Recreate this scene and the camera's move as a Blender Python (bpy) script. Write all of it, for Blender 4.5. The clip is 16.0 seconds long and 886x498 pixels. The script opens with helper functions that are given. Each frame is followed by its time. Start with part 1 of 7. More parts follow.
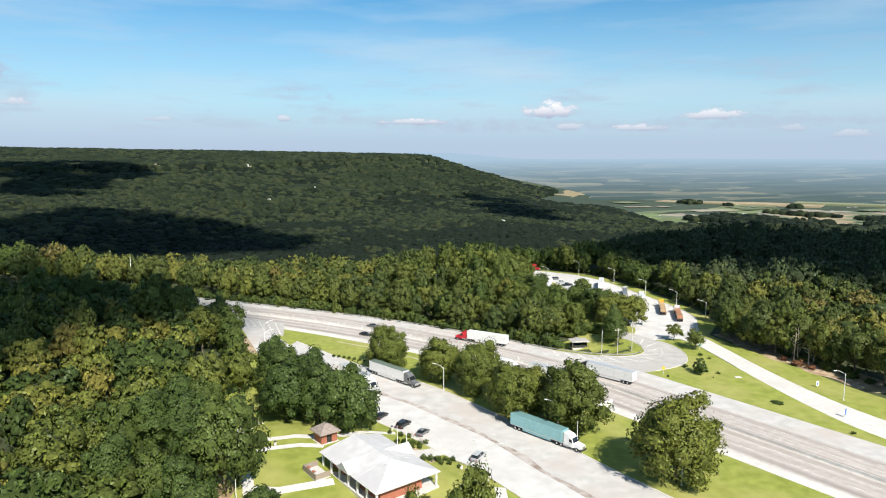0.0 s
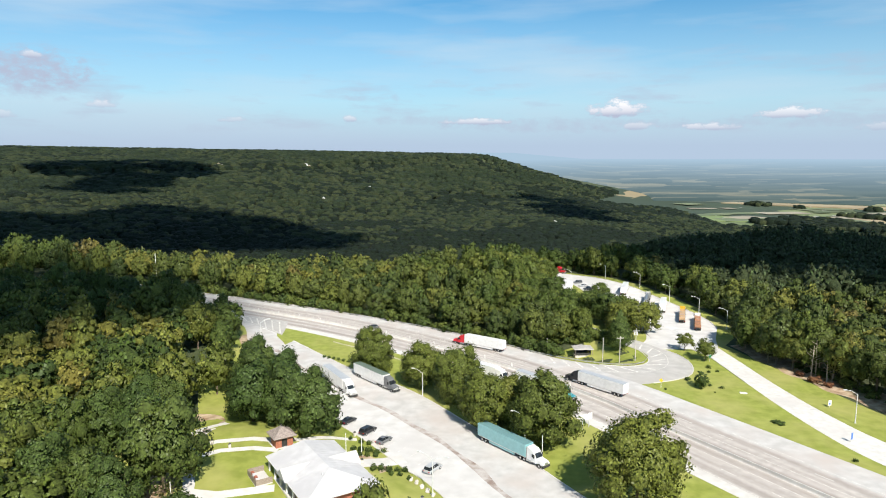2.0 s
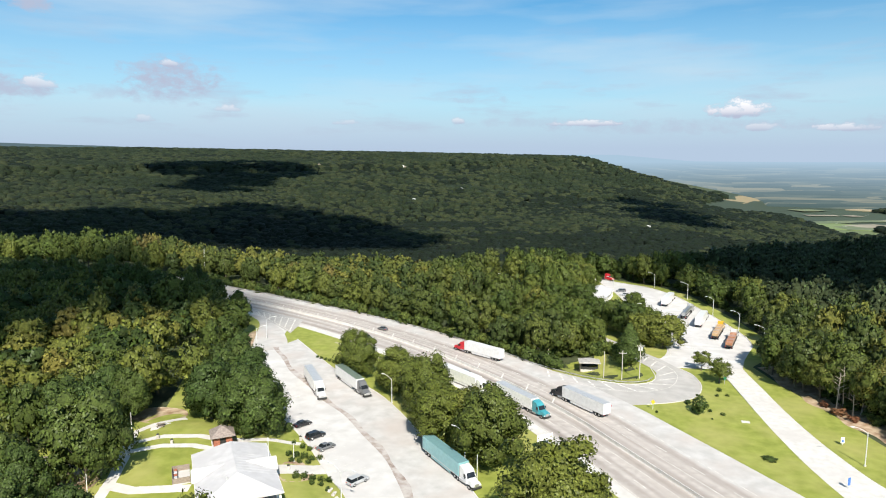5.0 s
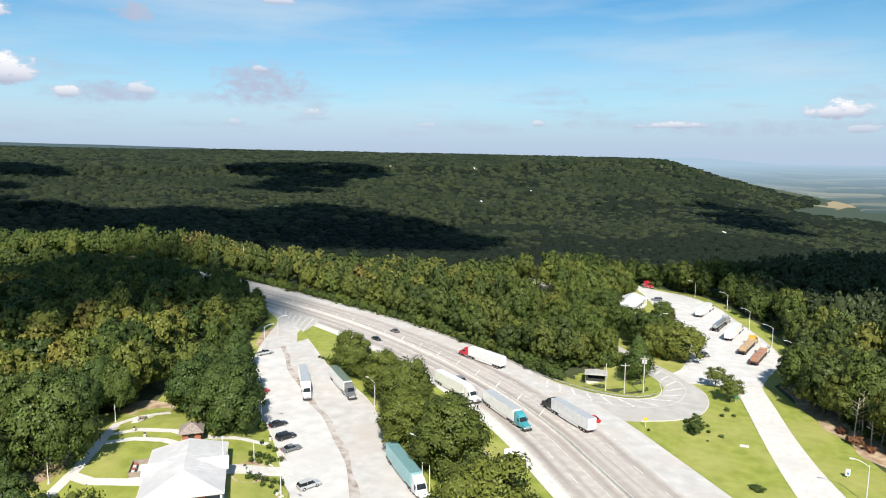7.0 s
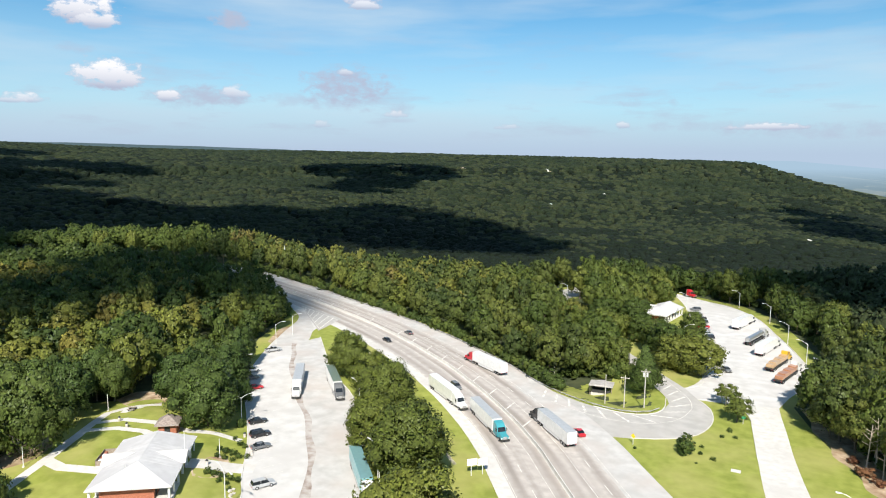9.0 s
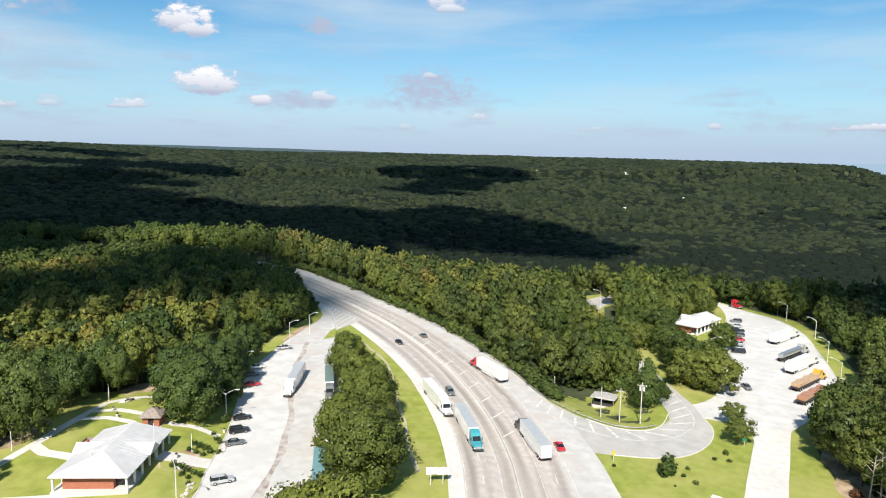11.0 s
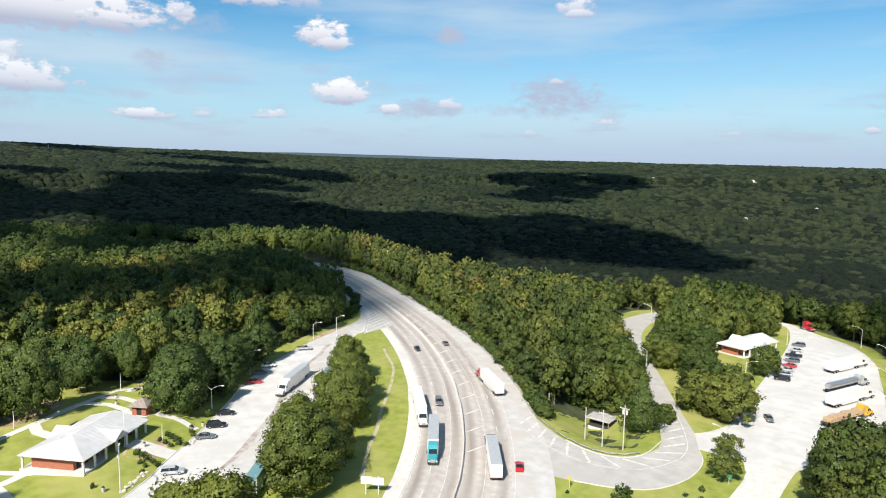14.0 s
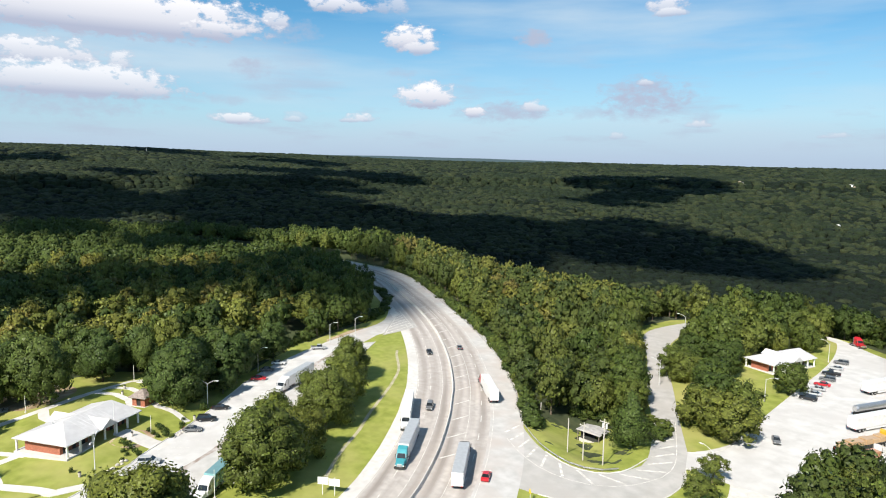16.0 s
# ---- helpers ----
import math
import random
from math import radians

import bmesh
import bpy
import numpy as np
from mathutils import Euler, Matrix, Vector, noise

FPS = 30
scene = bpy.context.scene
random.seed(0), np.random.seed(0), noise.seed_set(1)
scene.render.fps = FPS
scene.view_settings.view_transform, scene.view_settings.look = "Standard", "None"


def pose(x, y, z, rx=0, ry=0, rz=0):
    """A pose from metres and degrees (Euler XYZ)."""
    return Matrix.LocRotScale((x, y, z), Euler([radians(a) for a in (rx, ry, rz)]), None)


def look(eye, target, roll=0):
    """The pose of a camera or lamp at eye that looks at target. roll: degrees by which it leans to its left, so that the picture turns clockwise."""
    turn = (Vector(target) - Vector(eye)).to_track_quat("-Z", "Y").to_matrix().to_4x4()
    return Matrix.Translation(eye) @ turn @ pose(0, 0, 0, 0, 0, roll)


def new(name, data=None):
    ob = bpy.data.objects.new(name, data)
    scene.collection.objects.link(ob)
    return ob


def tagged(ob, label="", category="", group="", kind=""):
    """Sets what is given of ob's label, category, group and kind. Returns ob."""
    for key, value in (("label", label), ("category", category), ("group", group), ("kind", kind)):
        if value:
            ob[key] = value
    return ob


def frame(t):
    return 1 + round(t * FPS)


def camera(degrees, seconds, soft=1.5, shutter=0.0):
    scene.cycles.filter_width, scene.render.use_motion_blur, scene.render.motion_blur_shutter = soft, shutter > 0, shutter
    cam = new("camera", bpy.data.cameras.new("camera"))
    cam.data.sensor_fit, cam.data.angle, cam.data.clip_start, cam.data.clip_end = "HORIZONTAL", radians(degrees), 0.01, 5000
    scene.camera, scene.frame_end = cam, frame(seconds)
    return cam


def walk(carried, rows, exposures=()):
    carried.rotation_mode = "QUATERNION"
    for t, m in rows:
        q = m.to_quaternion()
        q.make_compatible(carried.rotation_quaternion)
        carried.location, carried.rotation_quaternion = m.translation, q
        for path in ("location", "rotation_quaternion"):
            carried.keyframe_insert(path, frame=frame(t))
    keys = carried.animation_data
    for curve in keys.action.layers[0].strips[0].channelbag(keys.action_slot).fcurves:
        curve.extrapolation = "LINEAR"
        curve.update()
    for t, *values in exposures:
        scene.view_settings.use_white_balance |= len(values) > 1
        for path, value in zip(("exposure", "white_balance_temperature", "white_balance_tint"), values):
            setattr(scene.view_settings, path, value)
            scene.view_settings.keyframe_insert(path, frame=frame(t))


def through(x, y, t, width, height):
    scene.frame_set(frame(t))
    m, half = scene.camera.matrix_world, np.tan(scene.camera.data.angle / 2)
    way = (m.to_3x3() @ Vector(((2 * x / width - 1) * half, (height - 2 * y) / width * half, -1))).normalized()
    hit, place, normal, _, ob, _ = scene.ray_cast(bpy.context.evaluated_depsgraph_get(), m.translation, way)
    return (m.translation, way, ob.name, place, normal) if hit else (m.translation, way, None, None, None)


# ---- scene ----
cam = camera(67.9, 16.0, soft=1.05)
METRES, EYE, TILT, LEAN, TURN = 200.0, 69.0, -8.0, 0.0, 0.0
ROWS = [
    (0.0, 0.0, 0.0, 0.0, 0.0, 0.0, -0.0),
    (0.5, 0.0265, 0.0087, 0.0005, 1.13, -0.02, -0.15),
    (1.0, 0.0577, 0.0194, 0.0014, 2.57, -0.04, -0.39),
    (1.5, 0.0848, 0.0284, 0.0018, 3.86, -0.05, -0.57),
    (2.0, 0.1166, 0.0394, 0.0027, 5.4, -0.05, -0.81),
    (2.5, 0.1435, 0.0491, 0.004, 6.73, -0.08, -1.05),
    (3.0, 0.1754, 0.0611, 0.0048, 8.33, -0.08, -1.29),
    (3.5, 0.2017, 0.0718, 0.0058, 9.7, -0.1, -1.52),
    (4.0, 0.233, 0.0848, 0.0066, 11.36, -0.1, -1.78),
    (6.5, 0.3727, 0.1532, 0.0135, 19.34, -0.21, -3.02),
    (7.0, 0.4019, 0.1704, 0.0153, 21.21, -0.25, -3.34),
    (7.5, 0.4263, 0.1855, 0.0169, 22.82, -0.31, -3.6),
    (8.0, 0.4543, 0.2038, 0.0191, 24.67, -0.38, -3.93),
    (8.5, 0.4778, 0.2201, 0.021, 26.25, -0.44, -4.18),
    (9.0, 0.5051, 0.2396, 0.0233, 28.08, -0.54, -4.48),
    (11.5, 0.624, 0.3378, 0.0376, 36.86, -1.03, -5.68),
    (12.0, 0.6467, 0.3591, 0.0407, 38.67, -1.09, -5.89),
    (12.5, 0.669, 0.3811, 0.0441, 40.48, -1.18, -6.08),
    (13.0, 0.6908, 0.4034, 0.0475, 42.26, -1.28, -6.31),
    (13.5, 0.712, 0.4264, 0.0508, 44.02, -1.37, -6.48),
    (14.0, 0.7322, 0.4499, 0.0543, 45.76, -1.49, -6.68),
    (14.5, 0.7522, 0.4741, 0.0582, 47.52, -1.62, -6.86),
    (15.0, 0.7713, 0.4987, 0.062, 49.31, -1.77, -7.05),
    (15.5, 0.7896, 0.524, 0.0659, 51.12, -1.94, -7.22),
    (16.0, 0.8073, 0.5497, 0.0698, 52.96, -2.11, -7.41),
]
walk(cam, [(t, pose(0, 0, EYE, TILT, LEAN, TURN) @ pose(METRES * x, METRES * y, METRES * z, 90 + pitch, roll, yaw)) for t, x, y, z, yaw, pitch, roll in ROWS])

# ---- world, sun, exposure ----
scene.view_settings.exposure = 0.62
SUN_ELEV, SUN_AZ = radians(43), math.atan2(0.41, -0.91)      # azimuth from +y towards +x
SUN_DIR = Vector((math.sin(SUN_AZ) * math.cos(SUN_ELEV), math.cos(SUN_AZ) * math.cos(SUN_ELEV), math.sin(SUN_ELEV)))


def build_world():
    w = bpy.data.worlds.new("sky")
    scene.world = w
    w.use_nodes = True
    nt = w.node_tree
    nt.nodes.clear()
    N, L = nt.nodes.new, nt.links.new
    out, bg = N("ShaderNodeOutputWorld"), N("ShaderNodeBackground")
    sky = N("ShaderNodeTexSky")
    sky.sky_type, sky.sun_disc = "NISHITA", False
    sky.sun_elevation, sky.sun_rotation = SUN_ELEV, SUN_AZ
    sky.altitude, sky.air_density, sky.dust_density, sky.ozone_density = 400, 1.0, 0.6, 2.0
    tc = N("ShaderNodeTexCoord")
    sep = N("ShaderNodeSeparateXYZ")
    L(tc.outputs["Generated"], sep.inputs[0])

    def m(op, a, b=None, c=None, clamp=False):
        n = N("ShaderNodeMath")
        n.operation, n.use_clamp = op, clamp
        for i, v in enumerate((a, b, c)):
            if v is None:
                continue
            if isinstance(v, (int, float)):
                n.inputs[i].default_value = v
            else:
                L(v, n.inputs[i])
        return n.outputs[0]

    az = m("MULTIPLY", m("ARCTAN2", sep.outputs[0], sep.outputs[1]), 57.29578)      # degrees, right of +y
    el = m("MULTIPLY", m("ARCSINE", sep.outputs[2]), 57.29578)
    comb = N("ShaderNodeCombineXYZ")
    L(az, comb.inputs[0])
    L(m("MULTIPLY", el, 1.7), comb.inputs[1])
    puff = N("ShaderNodeTexNoise")
    puff.inputs["Scale"].default_value, puff.inputs["Detail"].default_value, puff.inputs["Roughness"].default_value = 0.8, 8, 0.62
    L(comb.outputs[0], puff.inputs["Vector"])
    pn = m("SUBTRACT", puff.outputs["Fac"], 0.5)
    total, shade = None, None
    # cumulus: azimuth left of +y, elevation of the middle, half width, half height, density
    for a, e, hw, hh, d in CLOUDS:
        dx = m("DIVIDE", m("ADD", az, a), hw)
        dy = m("DIVIDE", m("SUBTRACT", el, e), hh)
        up = m("MULTIPLY", m("MINIMUM", dy, 0.0), 0.8)
        dy = m("ADD", dy, up)
        q = m("ADD", m("MULTIPLY", dx, dx), m("MULTIPLY", dy, dy))
        v = m("MULTIPLY_ADD", pn, 4.2, m("SUBTRACT", 1.5 if hw > 6 else 1.15, q))
        v = m("MULTIPLY", m("MULTIPLY", v, 1.25, clamp=True), d)
        sh = m("MULTIPLY", v, m("MULTIPLY_ADD", dy, 0.75, 0.5, clamp=True))
        total = v if total is None else m("MAXIMUM", total, v)
        shade = sh if shade is None else m("MAXIMUM", shade, sh)
    wisp = N("ShaderNodeTexNoise")
    wisp.inputs["Scale"].default_value, wisp.inputs["Detail"].default_value = 0.055, 6
    stretch = N("ShaderNodeVectorMath")
    stretch.operation = "MULTIPLY"
    stretch.inputs[1].default_value = (0.55, 2.2, 1)
    L(comb.outputs[0], stretch.inputs[0])
    L(stretch.outputs[0], wisp.inputs["Vector"])
    veil = m("MULTIPLY", m("MULTIPLY_ADD", wisp.outputs["Fac"], 4.4, -2.0, clamp=True), 0.75)

    def mix(f, a, b):
        n = N("ShaderNodeMix")
        n.data_type = "RGBA"
        L(f, n.inputs["Factor"])
        for s, v in (("A", a), ("B", b)):
            if isinstance(v, tuple):
                n.inputs[6 if s == "A" else 7].default_value = (*v, 1)
            else:
                L(v, n.inputs[6 if s == "A" else 7])
        return n.outputs[2]

    tint = N("ShaderNodeMix")
    tint.data_type, tint.blend_type = "RGBA", "MULTIPLY"
    tint.inputs["Factor"].default_value = 1
    L(sky.outputs[0], tint.inputs[6])
    tint.inputs[7].default_value = SKY_TINT
    c = mix(veil, tint.outputs[2], VEIL)
    c = mix(m("MULTIPLY", m("MULTIPLY_ADD", el, -0.085, 1.05, clamp=True), 0.85), c, MILK)
    c = mix(m("MULTIPLY", m("MULTIPLY_ADD", el, -0.28, 1.25, clamp=True), 0.9), c, LOW_AIR)
    # broken grey-lilac bank low over the horizon
    bank = N("ShaderNodeTexNoise")
    bank.inputs["Scale"].default_value, bank.inputs["Detail"].default_value, bank.inputs["Roughness"].default_value = 0.16, 7, 0.6
    flat = N("ShaderNodeVectorMath")
    flat.operation = "MULTIPLY"
    flat.inputs[1].default_value = (0.8, 2.4, 1)
    L(comb.outputs[0], flat.inputs[0])
    L(flat.outputs[0], bank.inputs["Vector"])
    band = m("MULTIPLY", m("MULTIPLY_ADD", el, 0.5, -0.5, clamp=True), m("MULTIPLY_ADD", el, -0.14, 1.7, clamp=True))
    b1 = m("MULTIPLY", m("MULTIPLY_ADD", bank.outputs["Fac"], 6.0, -3.1, clamp=True), band)
    c = mix(m("MULTIPLY", b1, 0.5), c, CLOUD_DARK)
    for a, e, hw, hh, d in GREYS:
        dx, dy = m("DIVIDE", m("ADD", az, a), hw), m("DIVIDE", m("SUBTRACT", el, e), hh)
        q = m("ADD", m("MULTIPLY", dx, dx), m("MULTIPLY", dy, dy))
        v = m("MULTIPLY", m("MULTIPLY_ADD", pn, 3.6, m("SUBTRACT", 0.9, q)), 0.9, clamp=True)
        c = mix(m("MULTIPLY", v, d), c, CLOUD_DARK)
    white = mix(shade, CLOUD_DARK, CLOUD_LIGHT)
    c = mix(total, c, white)
    L(c, bg.inputs[0])
    bg.inputs[1].default_value = SKY_STRENGTH
    L(bg.outputs[0], out.inputs[0])


SKY_STRENGTH = 0.0645
SKY_TINT = (0.58, 1.12, 1.30, 1)
VEIL, CLOUD_DARK, CLOUD_LIGHT = (6.2, 7.6, 8.8), (4.9, 5.4, 6.9), (10.4, 10.4, 10.7)
MILK, LOW_AIR = (6.1, 7.7, 8.8), (4.75, 5.9, 7.6)
# grey flat clouds: azimuth, elevation, half width, half height, density
GREYS = [(36.6, 6.2, 4.3, 1.5, 0.7), (41.1, 4.9, 2.5, 0.7, 0.4), (12.9, 4.9, 1.3, 0.4, 0.4), (9.5, 4.9, 0.5, 0.4, 0.4), (-4.7, 2.6, 11.8, 0.7, 0.45), (48.3, 4.8, 5, 1, 0.55), (45.6, 10.9, 1.5, 0.8, 0.5), (36.8, 5.4, 3.6, 1.7, 0.6), (31.9, 4.4, 1.4, 0.6, 0.4), (45.7, 10.8, 1.8, 0.9, 0.5), (69, 8, 1.9, 0.9, 0.45)]
GREYS += [(66.2, 11, 2.7, 1.1, 0.5), (47.8, 5, 3.2, 1, 0.6), (36.8, 6.4, 3.6, 1.5, 0.55), (57, 8, 1.5, 0.5, 0.35), (45.9, 11, 2, 0.8, 0.5), (69.5, 7.9, 1.8, 1, 0.4), (71.3, 5.2, 2.3, 0.6, 0.4), (83.3, 4.5, 7.7, 1.4, 0.5), (6, 3, 8.2, 0.5, 0.35), (-24.7, 2.7, 10, 0.6, 0.4)]
CLOUDS = [
    (-9.1, 3.7, 2.2, 0.9, 1), (2.6, 2.9, 3.2, 0.4, 0.8), (-10.6, 2.4, 1.6, 0.4, 0.6), (-16.3, 2.3, 2.3, 0.4, 0.75), (-22, 3.2, 2.2, 0.6, 0.85), (13.4, 3.1, 0.7, 0.4, 0.7), (32.6, 3.9, 0.8, 0.4, 0.7), (36.6, 7.2, 0.6, 0.4, 0.6), (38.7, 2.9, 0.8, 0.4, 0.5), (23, 2.9, 1.1, 0.3, 0.5), (32.6, 3.8, 1.1, 0.3, 0.5), (-27.5, 2.1, 1.4, 0.4, 0.5), (-31.6, 1.6, 1.8, 0.4, 0.5),
]
CLOUDS += [
    (54.8, 5.9, 2.5, 1.6, 1), (50.7, 4.8, 1.1, 0.8, 0.95), (45.6, 5.2, 1.4, 0.7, 0.75), (35, 12.5, 1.5, 0.5, 0.8), (55.4, 10, 1.6, 1, 0.9), (36.7, 7.2, 0.7, 0.4, 0.7), (56.2, 10.5, 2.3, 1.5, 1), (45.5, 5.2, 1.2, 0.7, 0.75), (35.3, 12.9, 1.7, 1, 0.85), (69.8, 3.7, 1.7, 0.6, 0.85), (61, 4, 1.2, 0.4, 0.7), (65.9, 4.1, 1.1, 0.5, 0.4), (72.2, 10.6, 2.8, 0.9, 0.9),
]
CLOUDS += [
    (79.7, 10.9, 10.7, 2.4, 1), (84.6, 7.7, 5, 1.4, 0.9), (78.9, 7.5, 1.1, 1, 0.8), (82.2, 5.8, 6.8, 1.6, 0.9), (77, 5.7, 1.2, 1.5, 0.8), (67.4, 11.5, 1.2, 1.1, 0.85), (62.3, 13, 2.7, 0.9, 0.9), (58, 13.1, 1.5, 0.9, 0.6), (70.5, 3.7, 2.1, 0.6, 0.85), (66.2, 3.9, 0.8, 0.4, 0.6), (60.3, 4.1, 1.5, 0.5, 0.8),
]
build_world()
sun = bpy.data.lights.new("sun", "SUN")
sun.energy, sun.angle, sun.color = 5.0, radians(1.2), (1.0, 0.94, 0.84)
sun_ob = new("sun", sun)
sun_ob.matrix_world = look((0, 0, 300), Vector((0, 0, 300)) - SUN_DIR)

# ---- mesh helpers ----


def empty(name, x=0, y=0, z=0, turn=0):
    ob = new(name)
    ob.matrix_world = pose(x, y, z, 0, 0, turn)
    return ob


def part(name, bm, material, parent, label=""):
    """One mesh object under a thing or a part; the bmesh is in the thing's own frame."""
    me = bpy.data.meshes.new(name)
    bm.to_mesh(me)
    bm.free()
    me.materials.append(material)
    ob = new(name, me)
    ob.parent = parent
    if label:
        ob["label"] = label
    return ob


def solo(name, bm, material):
    me = bpy.data.meshes.new(name)
    bm.to_mesh(me)
    bm.free()
    me.materials.append(material)
    return new(name, me)


def box(bm, x0, x1, y0, y1, z0, z1, bevel=0.0):
    vs = [bm.verts.new(v) for v in ((x0, y0, z0), (x1, y0, z0), (x1, y1, z0), (x0, y1, z0), (x0, y0, z1), (x1, y0, z1), (x1, y1, z1), (x0, y1, z1))]
    fs = [bm.faces.new([vs[i] for i in f]) for f in ((3, 2, 1, 0), (4, 5, 6, 7), (0, 1, 5, 4), (1, 2, 6, 5), (2, 3, 7, 6), (3, 0, 4, 7))]
    if bevel:
        es = list({e for f in fs for e in f.edges})
        bmesh.ops.bevel(bm, geom=es, offset=bevel, segments=1, affect="EDGES")
    return bm


def tube(bm, a, b, r0, r1=None, n=8, caps=True):
    """A tapered round bar from a to b."""
    a, b = Vector(a), Vector(b)
    r1 = r0 if r1 is None else r1
    q = (b - a).to_track_quat("Z", "Y")
    rings = []
    for p, r in ((a, r0), (b, r1)):
        rings.append([bm.verts.new(p + q @ Vector((r * math.cos(k * math.tau / n), r * math.sin(k * math.tau / n), 0))) for k in range(n)])
    for k in range(n):
        bm.faces.new((rings[0][k], rings[0][(k + 1) % n], rings[1][(k + 1) % n], rings[1][k]))
    if caps:
        bm.faces.new(rings[0][::-1])
        bm.faces.new(rings[1])
    return bm


def prism(bm, pts, z0, z1):
    """A vertical prism over a polygon, counter-clockwise."""
    area = sum(a[0] * b[1] - b[0] * a[1] for a, b in zip(pts, pts[1:] + pts[:1]))
    if area < 0:
        pts = pts[::-1]
    lo = [bm.verts.new((x, y, z0)) for x, y in pts]
    hi = [bm.verts.new((x, y, z1)) for x, y in pts]
    top = bm.faces.new(hi)
    top.normal_update()
    for i in range(len(pts)):
        j = (i + 1) % len(pts)
        bm.faces.new((lo[i], lo[j], hi[j], hi[i]))
    bmesh.ops.triangulate(bm, faces=[top])
    return bm


def smooth_line(pts, step=3.0):
    """Catmull-Rom through the points, resampled at even steps."""
    p = [Vector(q) for q in pts]
    p = [2 * p[0] - p[1], *p, 2 * p[-1] - p[-2]]
    fine = []
    for i in range(1, len(p) - 2):
        for k in range(12):
            t = k / 12
            a, b, c, d = p[i - 1:i + 3]
            fine.append(0.5 * (2 * b + (c - a) * t + (2 * a - 5 * b + 4 * c - d) * t * t + (3 * b - a - 3 * c + d) * t ** 3))
    fine.append(p[-2])
    out, left = [fine[0]], step
    for a, b in zip(fine, fine[1:]):
        d = (b - a).length
        while d >= left:
            a = a + (b - a) * (left / d)
            out.append(a)
            d, left = (b - a).length, step
        left -= d
    if (out[-1] - fine[-1]).length > step * 0.3:
        out.append(fine[-1])
    return [(v[0], v[1]) for v in out]


def offset_line(pts, d):
    """The line moved d to its left (minus: right); d may be a function of the index's share."""
    out = []
    for i, (x, y) in enumerate(pts):
        a, b = pts[max(i - 1, 0)], pts[min(i + 1, len(pts) - 1)]
        dx, dy = b[0] - a[0], b[1] - a[1]
        n = math.hypot(dx, dy) or 1
        k = d(i / (len(pts) - 1)) if callable(d) else d
        out.append((x - dy / n * k, y + dx / n * k))
    return out


def ribbon(name, left, right, z, material, base=-0.3):
    """A strip of paving between two lines of as many points, with a thickness and u across, v along in metres."""
    n = len(left)
    verts = [(*p, z) for p in left] + [(*p, z) for p in right] + [(*p, base) for p in left] + [(*p, base) for p in right]
    faces, L, R, l, r = [], 0, n, 2 * n, 3 * n
    for i in range(n - 1):
        faces += [(R + i, R + i + 1, L + i + 1, L + i), (L + i, L + i + 1, l + i + 1, l + i), (R + i + 1, R + i, r + i, r + i + 1)]
    me = bpy.data.meshes.new(name)
    me.from_pydata(verts, [], faces)
    uv = me.uv_layers.new(name="across")
    run = [0.0]
    for a, b in zip(left, left[1:]):
        run.append(run[-1] + math.dist(a, b))
    width = [math.dist(a, b) for a, b in zip(left, right)]
    for lp in me.loops:
        i = lp.vertex_index
        k = i % n
        uv.data[lp.index].uv = (0 if i // n in (0, 2) else width[k], run[k])
    me.materials.append(material)
    return new(name, me)


def slab(name, pts, z, material, base=-0.3):
    bm = bmesh.new()
    prism(bm, list(pts), base, z)
    return solo(name, bm, material)


def bar_along(name, pts, profile, material):
    """A solid bar with a cross profile (offset to the left, height) along a line."""
    lines = [offset_line(pts, o) for o, _ in profile]
    n, k = len(pts), len(profile)
    verts = [(*lines[j][i], profile[j][1]) for i in range(n) for j in range(k)]
    faces = [(i * k + j, i * k + (j + 1) % k, (i + 1) * k + (j + 1) % k, (i + 1) * k + j) for i in range(n - 1) for j in range(k)]
    faces += [tuple(range(k))[::-1], tuple((n - 1) * k + j for j in range(k))]
    me = bpy.data.meshes.new(name)
    me.from_pydata(verts, [], faces)
    me.materials.append(material)
    me.update()
    return new(name, me)


def inside(pts, poly):
    """Which of the points (n, 2) lie in the polygon."""
    x, y = pts[:, 0], pts[:, 1]
    ins = np.zeros(len(pts), bool)
    for (x0, y0), (x1, y1) in zip(poly, poly[1:] + poly[:1]):
        c = ((y0 > y) != (y1 > y)) & (x < (x1 - x0) * (y - y0) / ((y1 - y0) or 1e-9) + x0)
        ins ^= c
    return ins


def far_from(pts, poly, closed=True):
    """Distance of the points to the line."""
    d = np.full(len(pts), 1e9)
    for a, b in zip(poly, poly[1:] + (poly[:1] if closed else [])):
        a, b = np.array(a, float), np.array(b, float)
        t = np.clip(((pts - a) @ (b - a)) / max((b - a) @ (b - a), 1e-9), 0, 1)
        d = np.minimum(d, np.linalg.norm(pts - (a + t[:, None] * (b - a)), axis=1))
    return d


